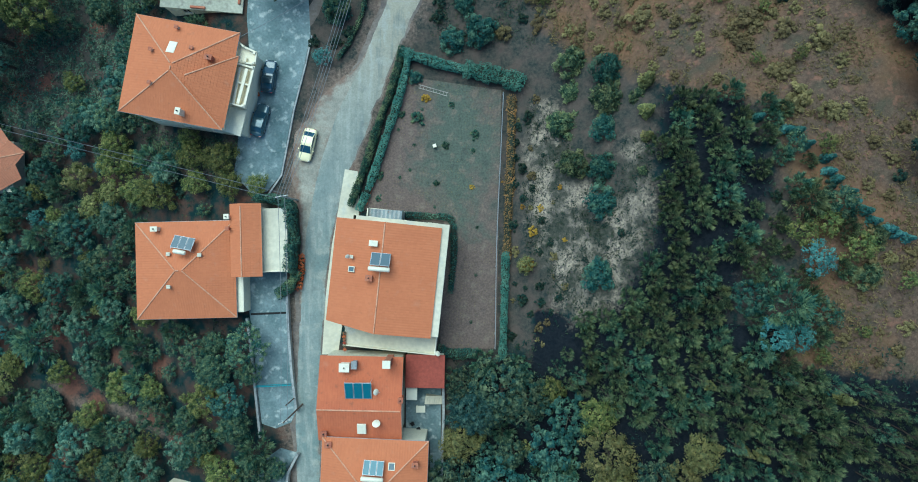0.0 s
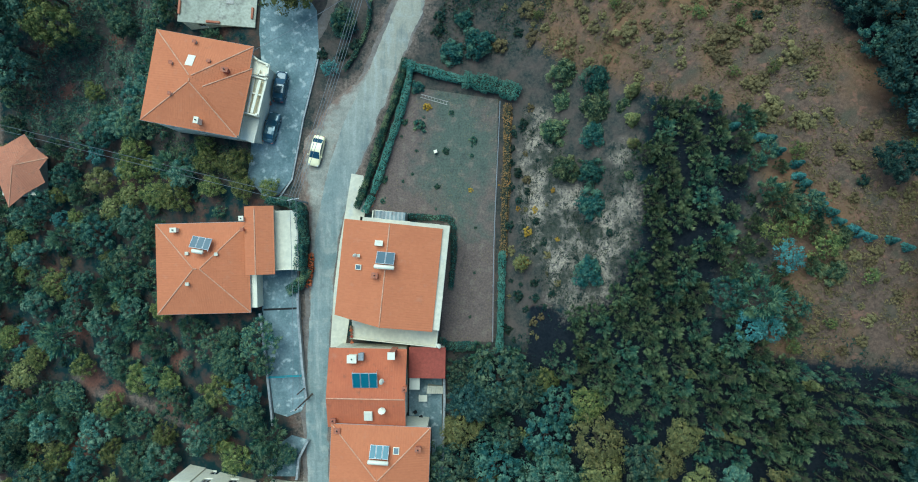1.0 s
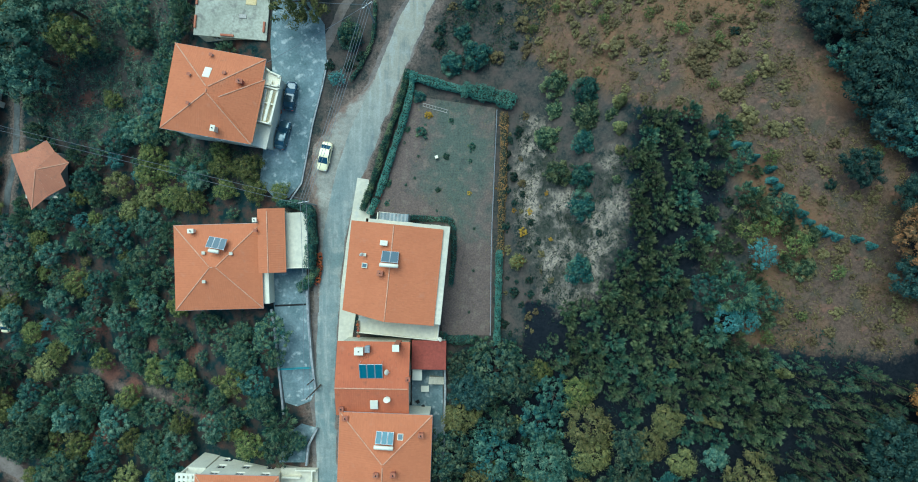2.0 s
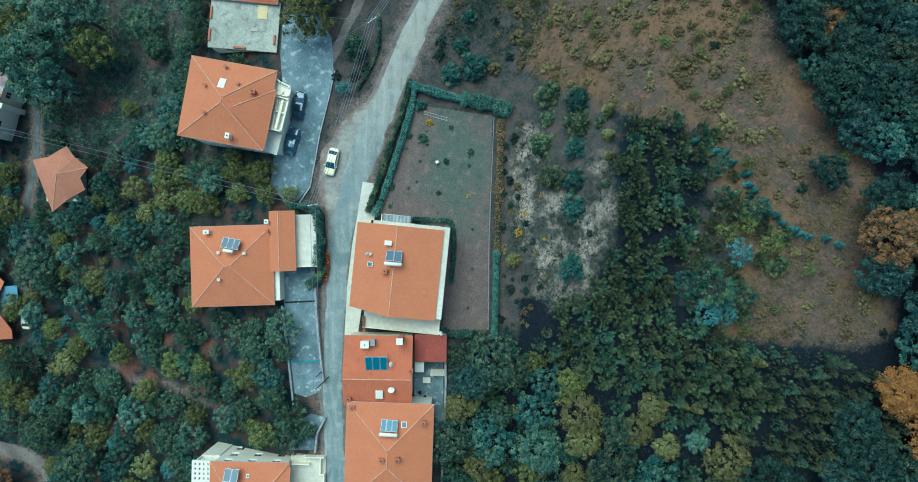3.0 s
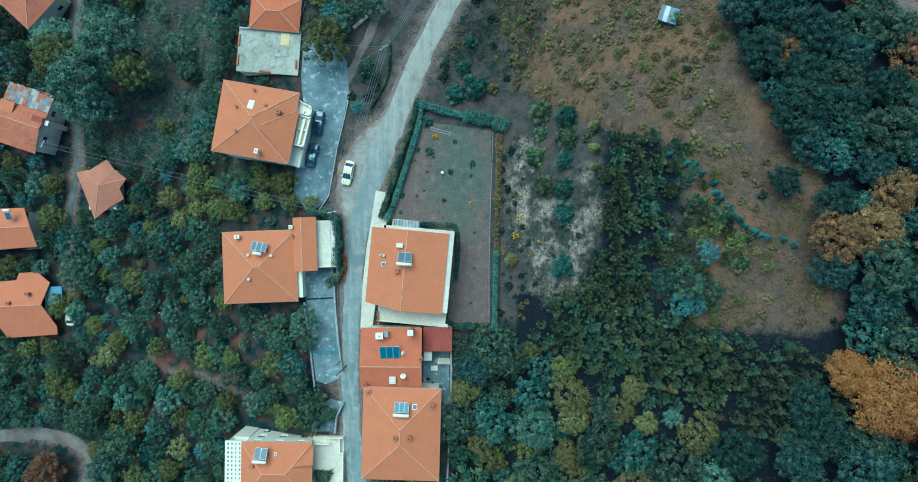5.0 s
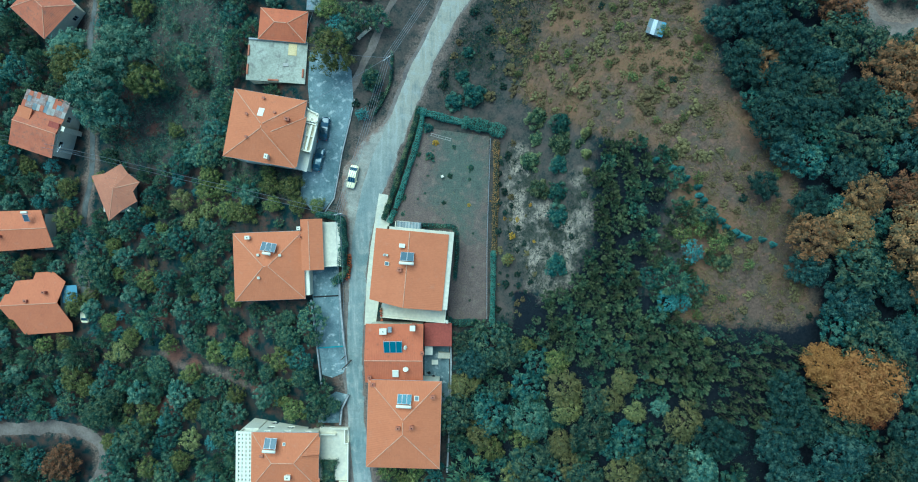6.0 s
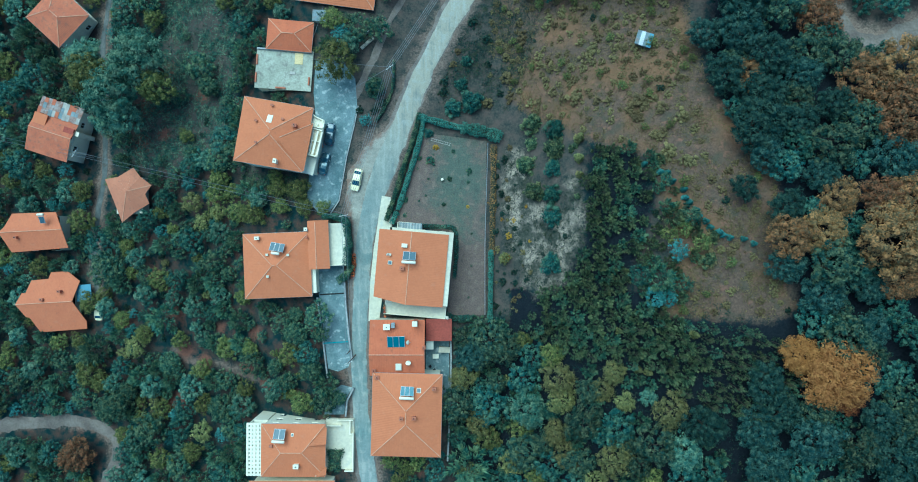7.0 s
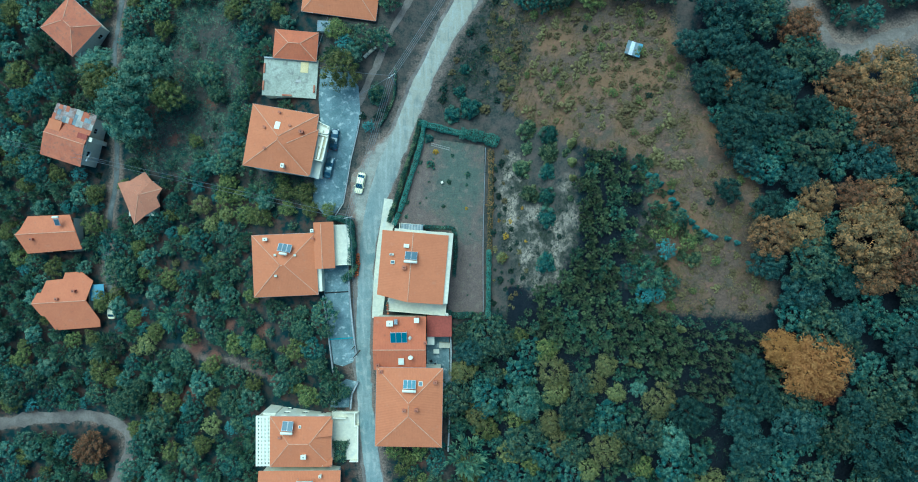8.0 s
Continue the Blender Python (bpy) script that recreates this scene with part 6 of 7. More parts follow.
part("shaft", Geo().tube([(0, 0, -0.3), (0, 0, 4.6)], [0.1, 0.08], 8), WOODPOLE, strut)


def cable(a, b, sag, r=0.03, label="thin overhead power cable"):
    a, b = Vector(a), Vector(b)
    pts = [a.lerp(b, k / 16) - Vector((0, 0, sag * 4 * (k / 16) * (1 - k / 16))) for k in range(17)]
    tagged(part("power_cable", Geo().tube(pts, r, 5), WIRE), label, "cable", "power cables")


for off in (-0.6, -0.2, 0.2, 0.6):
    cable((TOP_N[0] + off, TOP_N[1], TOP_N[2]), (TOP_B[0] + off, TOP_B[1], TOP_B[2]), 0.8)
    cable((TOP_N[0] + off, TOP_N[1], TOP_N[2]), (9 + off, 66, 9.5), 1.0)
for off in (-0.4, 0.4):
    cable((TOP_B[0] + off, TOP_B[1], TOP_B[2]), (TOP_S[0] + off, TOP_S[1], TOP_S[2]), 0.6)
    cable((TOP_B[0], TOP_B[1] + off, TOP_B[2]), (TOP_W[0], TOP_W[1] + off, TOP_W[2]), 2.0)
    cable((TOP_W[0], TOP_W[1] + off, TOP_W[2]), (-125, 30 + off, -16), 1.0)
cable(TOP_N, (-29.0, 25.4, 5.4), 0.5)
cable(TOP_N, (-30.2, 37.0, 0.7), 0.7)
cable((-30.0, 38.6, 1.2), (-27.0, 46.8, 1.4), 0.4)


# ---- hedges ----
def hedge(pts, half, height, material, label, density=52, leaf=0.22, seed=1):
    """A clipped hedge along a line: twigs inside, coloured dark to stand for shade, uneven leaves over them."""
    rng = np.random.default_rng(seed)
    line = smooth_line(pts, 0.8)
    h = thing("hedge", pose(0, 0, 0), label, "hedge", "garden hedges")
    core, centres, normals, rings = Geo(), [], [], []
    for i, p in enumerate(line):
        d = line[min(i + 1, len(line) - 1)] - line[max(i - 1, 0)]
        d = d[:2] / (np.linalg.norm(d[:2]) + 1e-9)
        side = np.array([-d[1], d[0]])
        w = half * (0.85 + 0.45 * noise.noise((p[0] * 0.6, p[1] * 0.6, seed)))
        t = height * (0.9 + 0.3 * noise.noise((p[0] * 0.5, p[1] * 0.5, seed + 9)))
        z = ground_h(p[0], p[1])
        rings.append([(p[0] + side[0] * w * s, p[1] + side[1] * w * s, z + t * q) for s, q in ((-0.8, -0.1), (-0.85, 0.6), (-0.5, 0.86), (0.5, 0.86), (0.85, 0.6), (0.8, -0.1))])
        for _ in range(int(density * 0.8 * (2 * w + 2 * t))):
            a = rng.uniform(-1.25, 1.25)
            s, q = math.sin(a), math.cos(a)
            along = rng.uniform(-0.5, 0.5)
            k = rng.uniform(0.82, 1.12)
            s2, q2 = np.sign(s) * min(1, abs(s) * 1.25), min(1, max(q, 0.1) * 1.25)
            centres.append((p[0] + d[0] * along + side[0] * w * s2 * k, p[1] + d[1] * along + side[1] * w * s2 * k, z + t * q2 * k * rng.uniform(0.9, 1.0)))
            normals.append((side[0] * s + rng.normal() * 0.4, side[1] * s + rng.normal() * 0.4, q + rng.normal() * 0.3))
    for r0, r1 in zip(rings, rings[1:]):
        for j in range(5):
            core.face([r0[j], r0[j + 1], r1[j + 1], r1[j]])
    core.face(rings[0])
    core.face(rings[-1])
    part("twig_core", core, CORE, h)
    v, f = leaf_cards(np.array(centres), np.array(normals), leaf, leaf * 0.6, rng)
    part("foliage", card_mesh("foliage", v, f, material), None, h)


hedge([(-8.7, 25.4), (-9.9, 20.9), (-11.8, 15.6), (-13.6, 10.0), (-15.3, 5.4)], 0.55, 1.6, L_BROAD, "dark green hedge along the road", seed=2)
hedge([(-7.9, 24.4), (-9.0, 19.5), (-10.9, 13.7), (-13.0, 7.5), (-14.2, 4.8)], 0.55, 1.3, L_HEDGE, "blue-green hedge inside the garden edge", seed=3)
hedge([(-8.4, 25.0), (-5.8, 24.3), (-3.1, 23.5), (0.4, 22.6)], 0.75, 1.5, L_HEDGE, "blue-green clipped hedge at the garden's end", seed=4)
hedge([(0.0, 22.8), (2.5, 22.3), (4.6, 21.8), (6.8, 20.8)], 1.25, 2.0, L_HEDGE, "broad leafy hedge at the garden corner", seed=5)
hedge([(4.9, -1.5), (4.8, -6.0), (4.65, -10.0), (4.5, -14.6)], 0.55, 1.5, L_HEDGE, "clipped blue-green conifer hedge beside the fence", seed=6)
hedge([(5.7, 19.0), (5.6, 12.0), (5.3, 5.0), (5.1, -1.5)], 0.6, 0.9, L_AUTUMN, "straggling brownish hedge of weeds by the fence", density=34, seed=7)
hedge([(-27.0, 5.9), (-25.0, 5.8), (-23.2, 5.0), (-22.8, 2.5), (-22.8, -0.5), (-23.0, -3.2)], 0.8, 3.7, L_DARK, "tall hedge round the white terrace", seed=8)
hedge([(-24.6, -6.4), (-23.2, -5.4), (-22.4, -3.9)], 0.8, 2.0, L_BROAD, "bushy shrub hedge at the driveway corner", seed=9)
hedge([(-22.0, -1.8), (-21.9, -3.6), (-22.3, -5.6)], 0.45, 1.1, FLOWERS, "orange-red flowering shrubs along the wall", density=30, seed=10)
hedge([(-3.6, -13.9), (-1.8, -14.4), (0.6, -14.3)], 0.7, 1.3, L_DARK, "dark flowering bushes at the terrace corner", seed=11)
hedge([(-13.5, 36.0), (-13.9, 30.8), (-15.8, 26.6), (-17.0, 24.8)], 0.35, 0.8, L_BROAD, "low hedge along the field edge of the road", density=34, seed=12)
hedge([(-8.3, 3.9), (-5.5, 3.7), (-2.3, 3.3), (-1.9, 1.0), (-1.9, -2.0), (-2.3, -6.0)], 0.5, 0.6, L_DARK, "low dark green planting along the house wall", density=40, seed=14)
hedge([(-26.3, -43.2), (-26.2, -41.6), (-26.1, -39.6)], 1.7, 2.1, L_BROAD, "green planting bed on the front terrace", seed=13)


# ---- trees and shrubs ----
class Kind:
    """One kind of plant: a few grown shapes, planted again and again with their own turn and size."""

    def __init__(self, name, label, category, group, nominal, makers):
        self.name, self.label, self.category, self.group, self.nominal = name, label, category, group, nominal
        self.makers, self.made, self.count = makers, [None] * len(makers), 0

    def plant(self, x, y, r, rng, sink=0.1):
        k = self.count % len(self.makers)
        self.count += 1
        s = r / self.nominal
        m = pose(x, y, ground_h(x, y) - sink, 0, 0, rng.uniform(0, 360)) @ Matrix.Diagonal((s, s, s * rng.uniform(0.85, 1.15), 1))
        if self.made[k] is None:
            ob = new(self.name)
            tagged(ob, self.label, self.category, self.group)
            for part_name, me in self.makers[k]():
                part(part_name, me, None, ob)
            ob.matrix_basis = m
            self.made[k] = (ob, Matrix.Diagonal((s, s, m.to_scale().z, 1)))
        else:
            first, _ = self.made[k]
            copy = copy_thing(first, m)
            copy.matrix_basis = m


def trunk_geo(height, r, limbs, reach, rng):
    geo = Geo()
    bend = rng.normal(size=2) * 0.06 * height
    geo.tube([(0, 0, -0.4), (bend[0] * 0.3, bend[1] * 0.3, height * 0.35), (bend[0], bend[1], height * 0.75), (bend[0] * 1.3, bend[1] * 1.3, height)], [r, r * 0.8, r * 0.5, r * 0.2], 7)
    for i in range(limbs):
        a = math.tau * i / limbs + rng.uniform(-0.4, 0.4)
        z0 = height * rng.uniform(0.35, 0.65)
        q = reach * rng.uniform(0.6, 0.9)
        geo.tube([(bend[0] * 0.6, bend[1] * 0.6, z0), (math.cos(a) * q * 0.5, math.sin(a) * q * 0.5, z0 + height * 0.16), (math.cos(a) * q, math.sin(a) * q, z0 + height * 0.28)], [r * 0.45, r * 0.3, r * 0.1], 5)
    return geo.mesh("trunk", BARK)


def broad(R, height, clumps, leaves, leaf, material, seed, flat=0.75, loose=0.15):
    """A broad crown: uneven clumps, each a cap of outer leaves over a few broad inner ones, with deep gaps between them."""
    def make():
        rng = np.random.default_rng(seed)
        lobes = rng.uniform(0.66, 1.2, size=7)
        count = int(clumps * 1.6)
        centres, normals, sizes = [], [], []
        cz = height - R * flat * 0.9
        for i in range(count):
            u = 1 - 1.35 * (i + 0.5) / count
            a = i * 2.39996 + rng.uniform(-0.35, 0.35)
            f = (a % math.tau) / math.tau * 7
            lobe = lobes[int(f)] * (1 - f % 1) + lobes[(int(f) + 1) % 7] * (f % 1)
            k = lobe * rng.uniform(0.58, 1.08)
            q = math.sqrt(max(0, 1 - u * u))
            c = np.array([R * k * q * math.cos(a), R * k * q * math.sin(a), cz + R * flat * u * (0.6 + 0.4 * k) + rng.normal() * 0.10 * R])
            cr = R * rng.uniform(0.10, 0.20) * (1.3 if clumps < 30 else 1.0)
            out = np.array([math.cos(a) * q, math.sin(a) * q, 0.6 + u]) * 0.5
            n = max(8, int(0.6 * leaves * rng.uniform(0.6, 1.4)))
            d = rng.normal(size=(n, 3)) + out
            d[:, 2] = np.abs(d[:, 2]) - 0.1
            d /= np.linalg.norm(d, axis=1, keepdims=True)
            rad = cr * rng.uniform(0.8, 1.08 + loose, size=(n, 1))
            centres.append(c + d * rad * np.array([1, 1, 0.85]))
            normals.append(d + np.array([0, 0, 0.2]) + rng.normal(size=(n, 3)) * 0.16)
            sizes.append(np.full(n, leaf))
            m = 4
            d = rng.normal(size=(m, 3))
            d /= np.linalg.norm(d, axis=1, keepdims=True)
            centres.append(c + d * cr * 0.5 - out * cr * 0.7)
            normals.append(d * 0.6 + np.array([0, 0, 0.6]))
            sizes.append(np.full(m, cr * 1.1))
        size = np.concatenate(sizes)
        v, f = leaf_cards(np.concatenate(centres), np.concatenate(normals), size, size * 0.68, rng)
        return [("trunk", trunk_geo(height * 0.8, 0.05 * R + 0.06, 5, R * 0.7, rng)), ("crown", card_mesh("crown", v, f, material))]
    return make


def pine(R, height, material, seed, fingers=22, needles=52, upright=0.75):
    """A pine: upright brushes of needles round a leader, thick at the foot and pointed, dark between them."""
    def make():
        rng = np.random.default_rng(seed)
        centres, normals, along = [], [], []
        for i in range(fingers):
            u = ((i + 0.5) / fingers) ** 0.6
            a = i * 2.39996 + rng.uniform(-0.3, 0.3)
            q = R * u * rng.uniform(0.68, 0.92)
            z0 = height * (0.80 - 0.60 * u) * rng.uniform(0.92, 1.08)
            axis = np.array([math.cos(a) * upright * u, math.sin(a) * upright * u, 1.0])
            axis /= np.linalg.norm(axis)
            length = R * rng.uniform(0.45, 0.7) * (1.25 if i == 0 else 1.0)
            root = np.array([math.cos(a) * q * 0.85, math.sin(a) * q * 0.85, z0])
            s = (np.arange(needles) + 0.5)[:, None] / needles
            d = rng.normal(size=(needles, 3))
            d -= axis * (d @ axis)[:, None]
            d /= np.linalg.norm(d, axis=1, keepdims=True) + 1e-9
            centres.append(root + axis * length * s + d * R * rng.uniform(0.08, 0.30, size=(needles, 1)) * (1 - 0.75 * s))
            along.append(axis * 0.9 + d * 0.7 + np.array([math.cos(a), math.sin(a), 0]) * 0.25 * u)
            normals.append(d * 0.5 + np.array([0, 0, 1.0]) + rng.normal(size=(needles, 3)) * 0.18)
        v, f = leaf_cards(np.concatenate(centres), np.concatenate(normals), 0.25 * R, 0.125 * R, rng, np.concatenate(along))
        return [("trunk", trunk_geo(height * 0.9, 0.07, 5, R * 0.6, rng)), ("crown", card_mesh("crown", v, f, material))]
    return make


def slim(R, height, material, seed):
    """A narrow upright cypress."""
    def make():
        rng = np.random.default_rng(seed)
        n = 380
        u = rng.uniform(0, 0.97, n) ** 1.3
        a = rng.uniform(0, math.tau, n)
        r = R * (1 - u) ** 0.8 * rng.uniform(0.75, 1.1, n) * (1 + 0.15 * np.sin(3 * a + seed))
        c = np.stack([r * np.cos(a), r * np.sin(a), height * (0.06 + 0.94 * u)], 1)
        nn = np.stack([np.cos(a), np.sin(a), np.full(n, 0.5)], 1) + rng.normal(size=(n, 3)) * 0.35
        v, f = leaf_cards(c, nn, 0.42 * R + 0.1, 0.2 * R + 0.06, rng)
        return [("trunk", trunk_geo(height * 0.8, 0.07, 2, R * 0.4, rng)), ("crown", card_mesh("crown", v, f, material))]
    return make


def bush(R, clumps, leaves, leaf, material, seed):
    """A low shrub, leafy to the ground."""
    def make():
        rng = np.random.default_rng(seed)
        centres, normals = [], []
        lobes = rng.uniform(0.6, 1.2, size=6)
        for i in range(clumps):
            a, u = i * 2.39996 + rng.uniform(-0.3, 0.3), 1 - (i + 0.5) / clumps
            q = math.sqrt(1 - u * u) * rng.uniform(0.55, 1.05) * lobes[int((a % math.tau) / math.tau * 6)]
            c = np.array([R * q * math.cos(a), R * q * math.sin(a), R * (0.1 + 0.75 * u * rng.uniform(0.7, 1.2))])
            d = rng.normal(size=(leaves, 3))
            d[:, 2] = np.abs(d[:, 2])
            d /= np.linalg.norm(d, axis=1, keepdims=True)
            centres.append(c + d * R * 0.24 * rng.uniform(0.6, 1.2, size=(leaves, 1)))
            normals.append(d + np.array([0, 0, 0.3]) + rng.normal(size=(leaves, 3)) * 0.18)
        v, f = leaf_cards(np.concatenate(centres), np.concatenate(normals), leaf, leaf * 0.55, rng)
        stems = Geo()
        for i in range(5):
            a = math.tau * i / 5
            stems.tube([(0.05 * math.cos(a), 0.05 * math.sin(a), -0.15), (R * 0.4 * math.cos(a), R * 0.4 * math.sin(a), R * 0.7)], [0.03, 0.012], 4)
        return [("stem", stems.mesh("stem", BARK)), ("foliage", card_mesh("foliage", v, f, material))]
    return make


ORCHARD = "trees on the village slope"
WOOD = "trees of the hillside wood"
broad_tree = Kind("broadleaf_tree", "bushy green broadleaf tree on the village slope", "tree", ORCHARD, 3.5, [broad(3.5, 6.0, 47, 51, 0.30, L_BROAD, s) for s in (11, 12, 13)])
dark_tree = Kind("walnut_tree", "dense dark green tree among the village gardens", "tree", ORCHARD, 3.0, [broad(3.0, 5.2, 40, 49, 0.29, L_DARK, s, 0.8) for s in (21, 22, 23)])
sage_tree = Kind("willow_tree", "sage-green tree with a soft loose crown", "tree", ORCHARD, 2.6, [broad(2.6, 4.6, 36, 51, 0.29, L_SAGE, s, 0.8, 0.3) for s in (24, 25, 26)])
sage_big = Kind("lime_tree", "tall sage-green tree with a full clumpy crown", "tree", ORCHARD, 4.5, [broad(4.5, 7.4, 78, 58, 0.32, L_SAGE, s, 0.75, 0.25) for s in (27, 28)])
broad_big = Kind("mulberry_tree", "tall green tree with a full clumpy crown", "tree", ORCHARD, 4.5, [broad(4.5, 7.4, 78, 58, 0.32, L_BROAD, s, 0.75, 0.25) for s in (29, 30)])
tall_tree = Kind("linden_tree", "very tall sage-green tree beside the village path", "tree", ORCHARD, 4.0, [broad(4.0, 11.5, 80, 62, 0.30, m, s, 0.9, 0.3) for s, m in ((34, L_LIGHT), (35, L_OLIVE), (36, L_SAGE))])
olive_tree = Kind("olive_green_tree", "light olive-green tree with loose leafy crown", "tree", ORCHARD, 3.5, [broad(3.5, 5.8, 49, 51, 0.29, L_OLIVE, s, 0.75, 0.45) for s in (31, 32)])
small_tree = Kind("fruit_tree", "small green fruit tree on the terraced slope", "tree", ORCHARD, 1.7, [broad(1.7, 3.0, 24, 39, 0.20, L_BROAD, s, 0.8, 0.4) for s in (41, 42, 43)])
small_teal = Kind("plum_tree", "small blue-green fruit tree on the slope", "tree", ORCHARD, 1.7, [broad(1.7, 3.0, 24, 39, 0.20, L_TEAL, s, 0.8, 0.4) for s in (44, 45)])
small_olive = Kind("almond_tree", "small yellowish-green tree on the slope", "tree", ORCHARD, 1.7, [broad(1.7, 3.1, 22, 37, 0.22, L_OLIVE, s, 0.8, 0.5) for s in (46, 47)])
almond_big = Kind("pear_tree", "yellowing pale olive tree on the village slope", "tree", ORCHARD, 1.8, [broad(1.8, 3.6, 26, 45, 0.22, L_PALE, s, 0.85, 0.4) for s in (48, 49)])
mixed_pine = Kind("bushy_conifer", "bushy mixed green conifer beside the planted rows", "tree", "conifers beside the rows", 1.5, [pine(1.5, 2.8, L_PINE, s, 26) for s in (131, 132)] + [pine(1.5, 2.8, L_SPRUCE, 133, 26)])
big_tree = Kind("oak_tree", "large dark green oak of the hillside wood", "tree", WOOD, 5.5, [broad(5.5, 9.0, 85, 76, 0.37, L_OAK, s, 0.62) for s in (51, 52, 53)])
wood_tree = Kind("ash_tree", "green woodland tree with a rounded crown", "tree", WOOD, 4.0, [broad(4.0, 7.0, 57, 51, 0.36, L_WOOD, s, 0.7) for s in (55, 56, 57)])
yellow_tree = Kind("poplar_tree", "yellowing tree with a loose feathery crown", "tree", WOOD, 3.8, [broad(3.8, 6.8, 57, 51, 0.30, L_YELLOW, s, 0.8, 0.5) for s in (61, 62, 63)])
rust_tree = Kind("chestnut_tree", "broad tree in full rust-orange autumn leaf", "tree", WOOD, 7.0, [broad(7.0, 10.5, 110, 84, 0.36, L_RUST, s, 0.5, 0.5) for s in (71, 72)])
autumn_tree = Kind("maple_tree", "large tree turning brown and orange", "tree", WOOD, 5.5, [broad(5.5, 9.0, 91, 78, 0.35, L_AUTUMN, s, 0.6) for s in (75, 76)])
pine_tree = Kind("young_pine", "young olive-green pine in planted rows", "tree", "planted pines", 1.5, [pine(1.5, 3.1, L_PINE, s) for s in (81, 82, 83, 84)])
pine_dark = Kind("young_spruce", "young dark green conifer in planted rows", "tree", "planted conifers", 1.5, [pine(1.5, 3.4, L_SPRUCE, s) for s in (85, 86, 87)])
tall_spruce = Kind("spruce", "pointed dark spruce in the dense planting", "tree", "dense conifer planting", 1.1, [pine(1.1, 6.0, L_SPRUCE, s, 26, 36, 0.4) for s in (121, 122, 123)])
tall_pine = Kind("pine", "pointed olive-green pine in the dense planting", "tree", "dense conifer planting", 1.1, [pine(1.1, 5.8, L_PINE, s, 26, 36, 0.4) for s in (124, 125, 126)])
west_pine = Kind("mountain_pine", "feathery green conifer on the village slope", "tree", ORCHARD, 2.0, [pine(2.0, 4.6, L_SPRUCE, s, 30, 44) for s in (127, 128, 129)])
slim_teal = Kind("blue_cypress", "slim blue-green cypress in a planted row", "tree", "row of blue cypresses", 0.85, [slim(0.85, 3.2, L_TEAL, s) for s in (91, 92)])
slim_gold = Kind("golden_cypress", "slim golden-green cypress beside the pines", "tree", "golden cypresses", 0.75, [slim(0.8, 3.6, L_YELLOW, s) for s in (93, 94)])
round_bush = Kind("round_shrub", "rounded olive-green shrub on dry ground", "shrub", "shrubs on the dry slope", 1.8, [bush(1.8, 40, 54, 0.26, L_PINE, s) for s in (101, 102, 103)])
teal_bush = Kind("blue_green_shrub", "loose blue-green shrub on dry ground", "shrub", "shrubs on the dry slope", 1.8, [bush(1.8, 36, 51, 0.26, L_DARK, s) for s in (104, 105)])
small_bush = Kind("garden_shrub", "small dark green shrub planted in the lawn", "shrub", "shrubs in the garden", 0.6, [bush(0.6, 14, 35, 0.14, L_BROAD, s) for s in (106, 107)])
gold_bush = Kind("flowering_shrub", "small golden-yellow flowering shrub", "shrub", "flowering shrubs", 0.5, [bush(0.5, 12, 35, 0.13, L_GOLD, s) for s in (108, 109)])
weed_bush = Kind("weed_bush", "dry yellowish weed bush in the fallow field", "shrub", "weeds in the field", 0.8, [bush(0.8, 12, 32, 0.22, L_WEED, s) for s in (110, 111, 112)])
green_weed = Kind("bramble", "low green bramble bush in rough grass", "shrub", "brambles", 0.9, [bush(0.9, 14, 35, 0.22, L_UNDER, s) for s in (113, 114, 115)])

rng = np.random.default_rng(7)
TAKEN = []


def put(kind, x, y, r):
    kind.plant(x, y, r, rng)
    TAKEN.append((x, y, r))


for kind, rows in ((round_bush, ROUND_SHRUBS), (weed_bush, FIELD_SHRUBS), (teal_bush, TEAL_SHRUBS), (tall_tree, TALL_TREES), (sage_tree, SAGE_TREES[::2]), (west_pine, SAGE_TREES[1::2]), (dark_tree, TEAL_TREES[::2]), (west_pine, TEAL_TREES[1::2]), (broad_tree, GREEN_TREES[::2]), (broad_big, GREEN_TREES[1::2]), (olive_tree, OLIVE_TREES),
                   (almond_big, PALE_TREES), (small_tree, SMALL_TREES), (yellow_tree, YELLOW_TREES), (sage_big, SAGE_GROVE), (wood_tree, THICKET_TREES), (big_tree, BIG_TREES), (rust_tree, RUST_TREES), (autumn_tree, AUTUMN_TREES),
                   (mixed_pine, MIXED_PINES), (slim_teal, SLIM_TEAL), (slim_gold, SLIM_YELLOW), (small_bush, GARDEN_BUSHES), (gold_bush, YELLOW_BUSHES)):
    for x, y, r in rows:
        put(kind, x, y, r)

LINES = [([(a, b) for a, b, _ in ROAD_ROWS], 3.2), (TRACK_NORTH, 1.4), (VILLAGE_PATH, 1.6), (TRACK_BEND, 2.2), (TRACK_EAST, 2.6), (FOOTPATH, 1.4)]


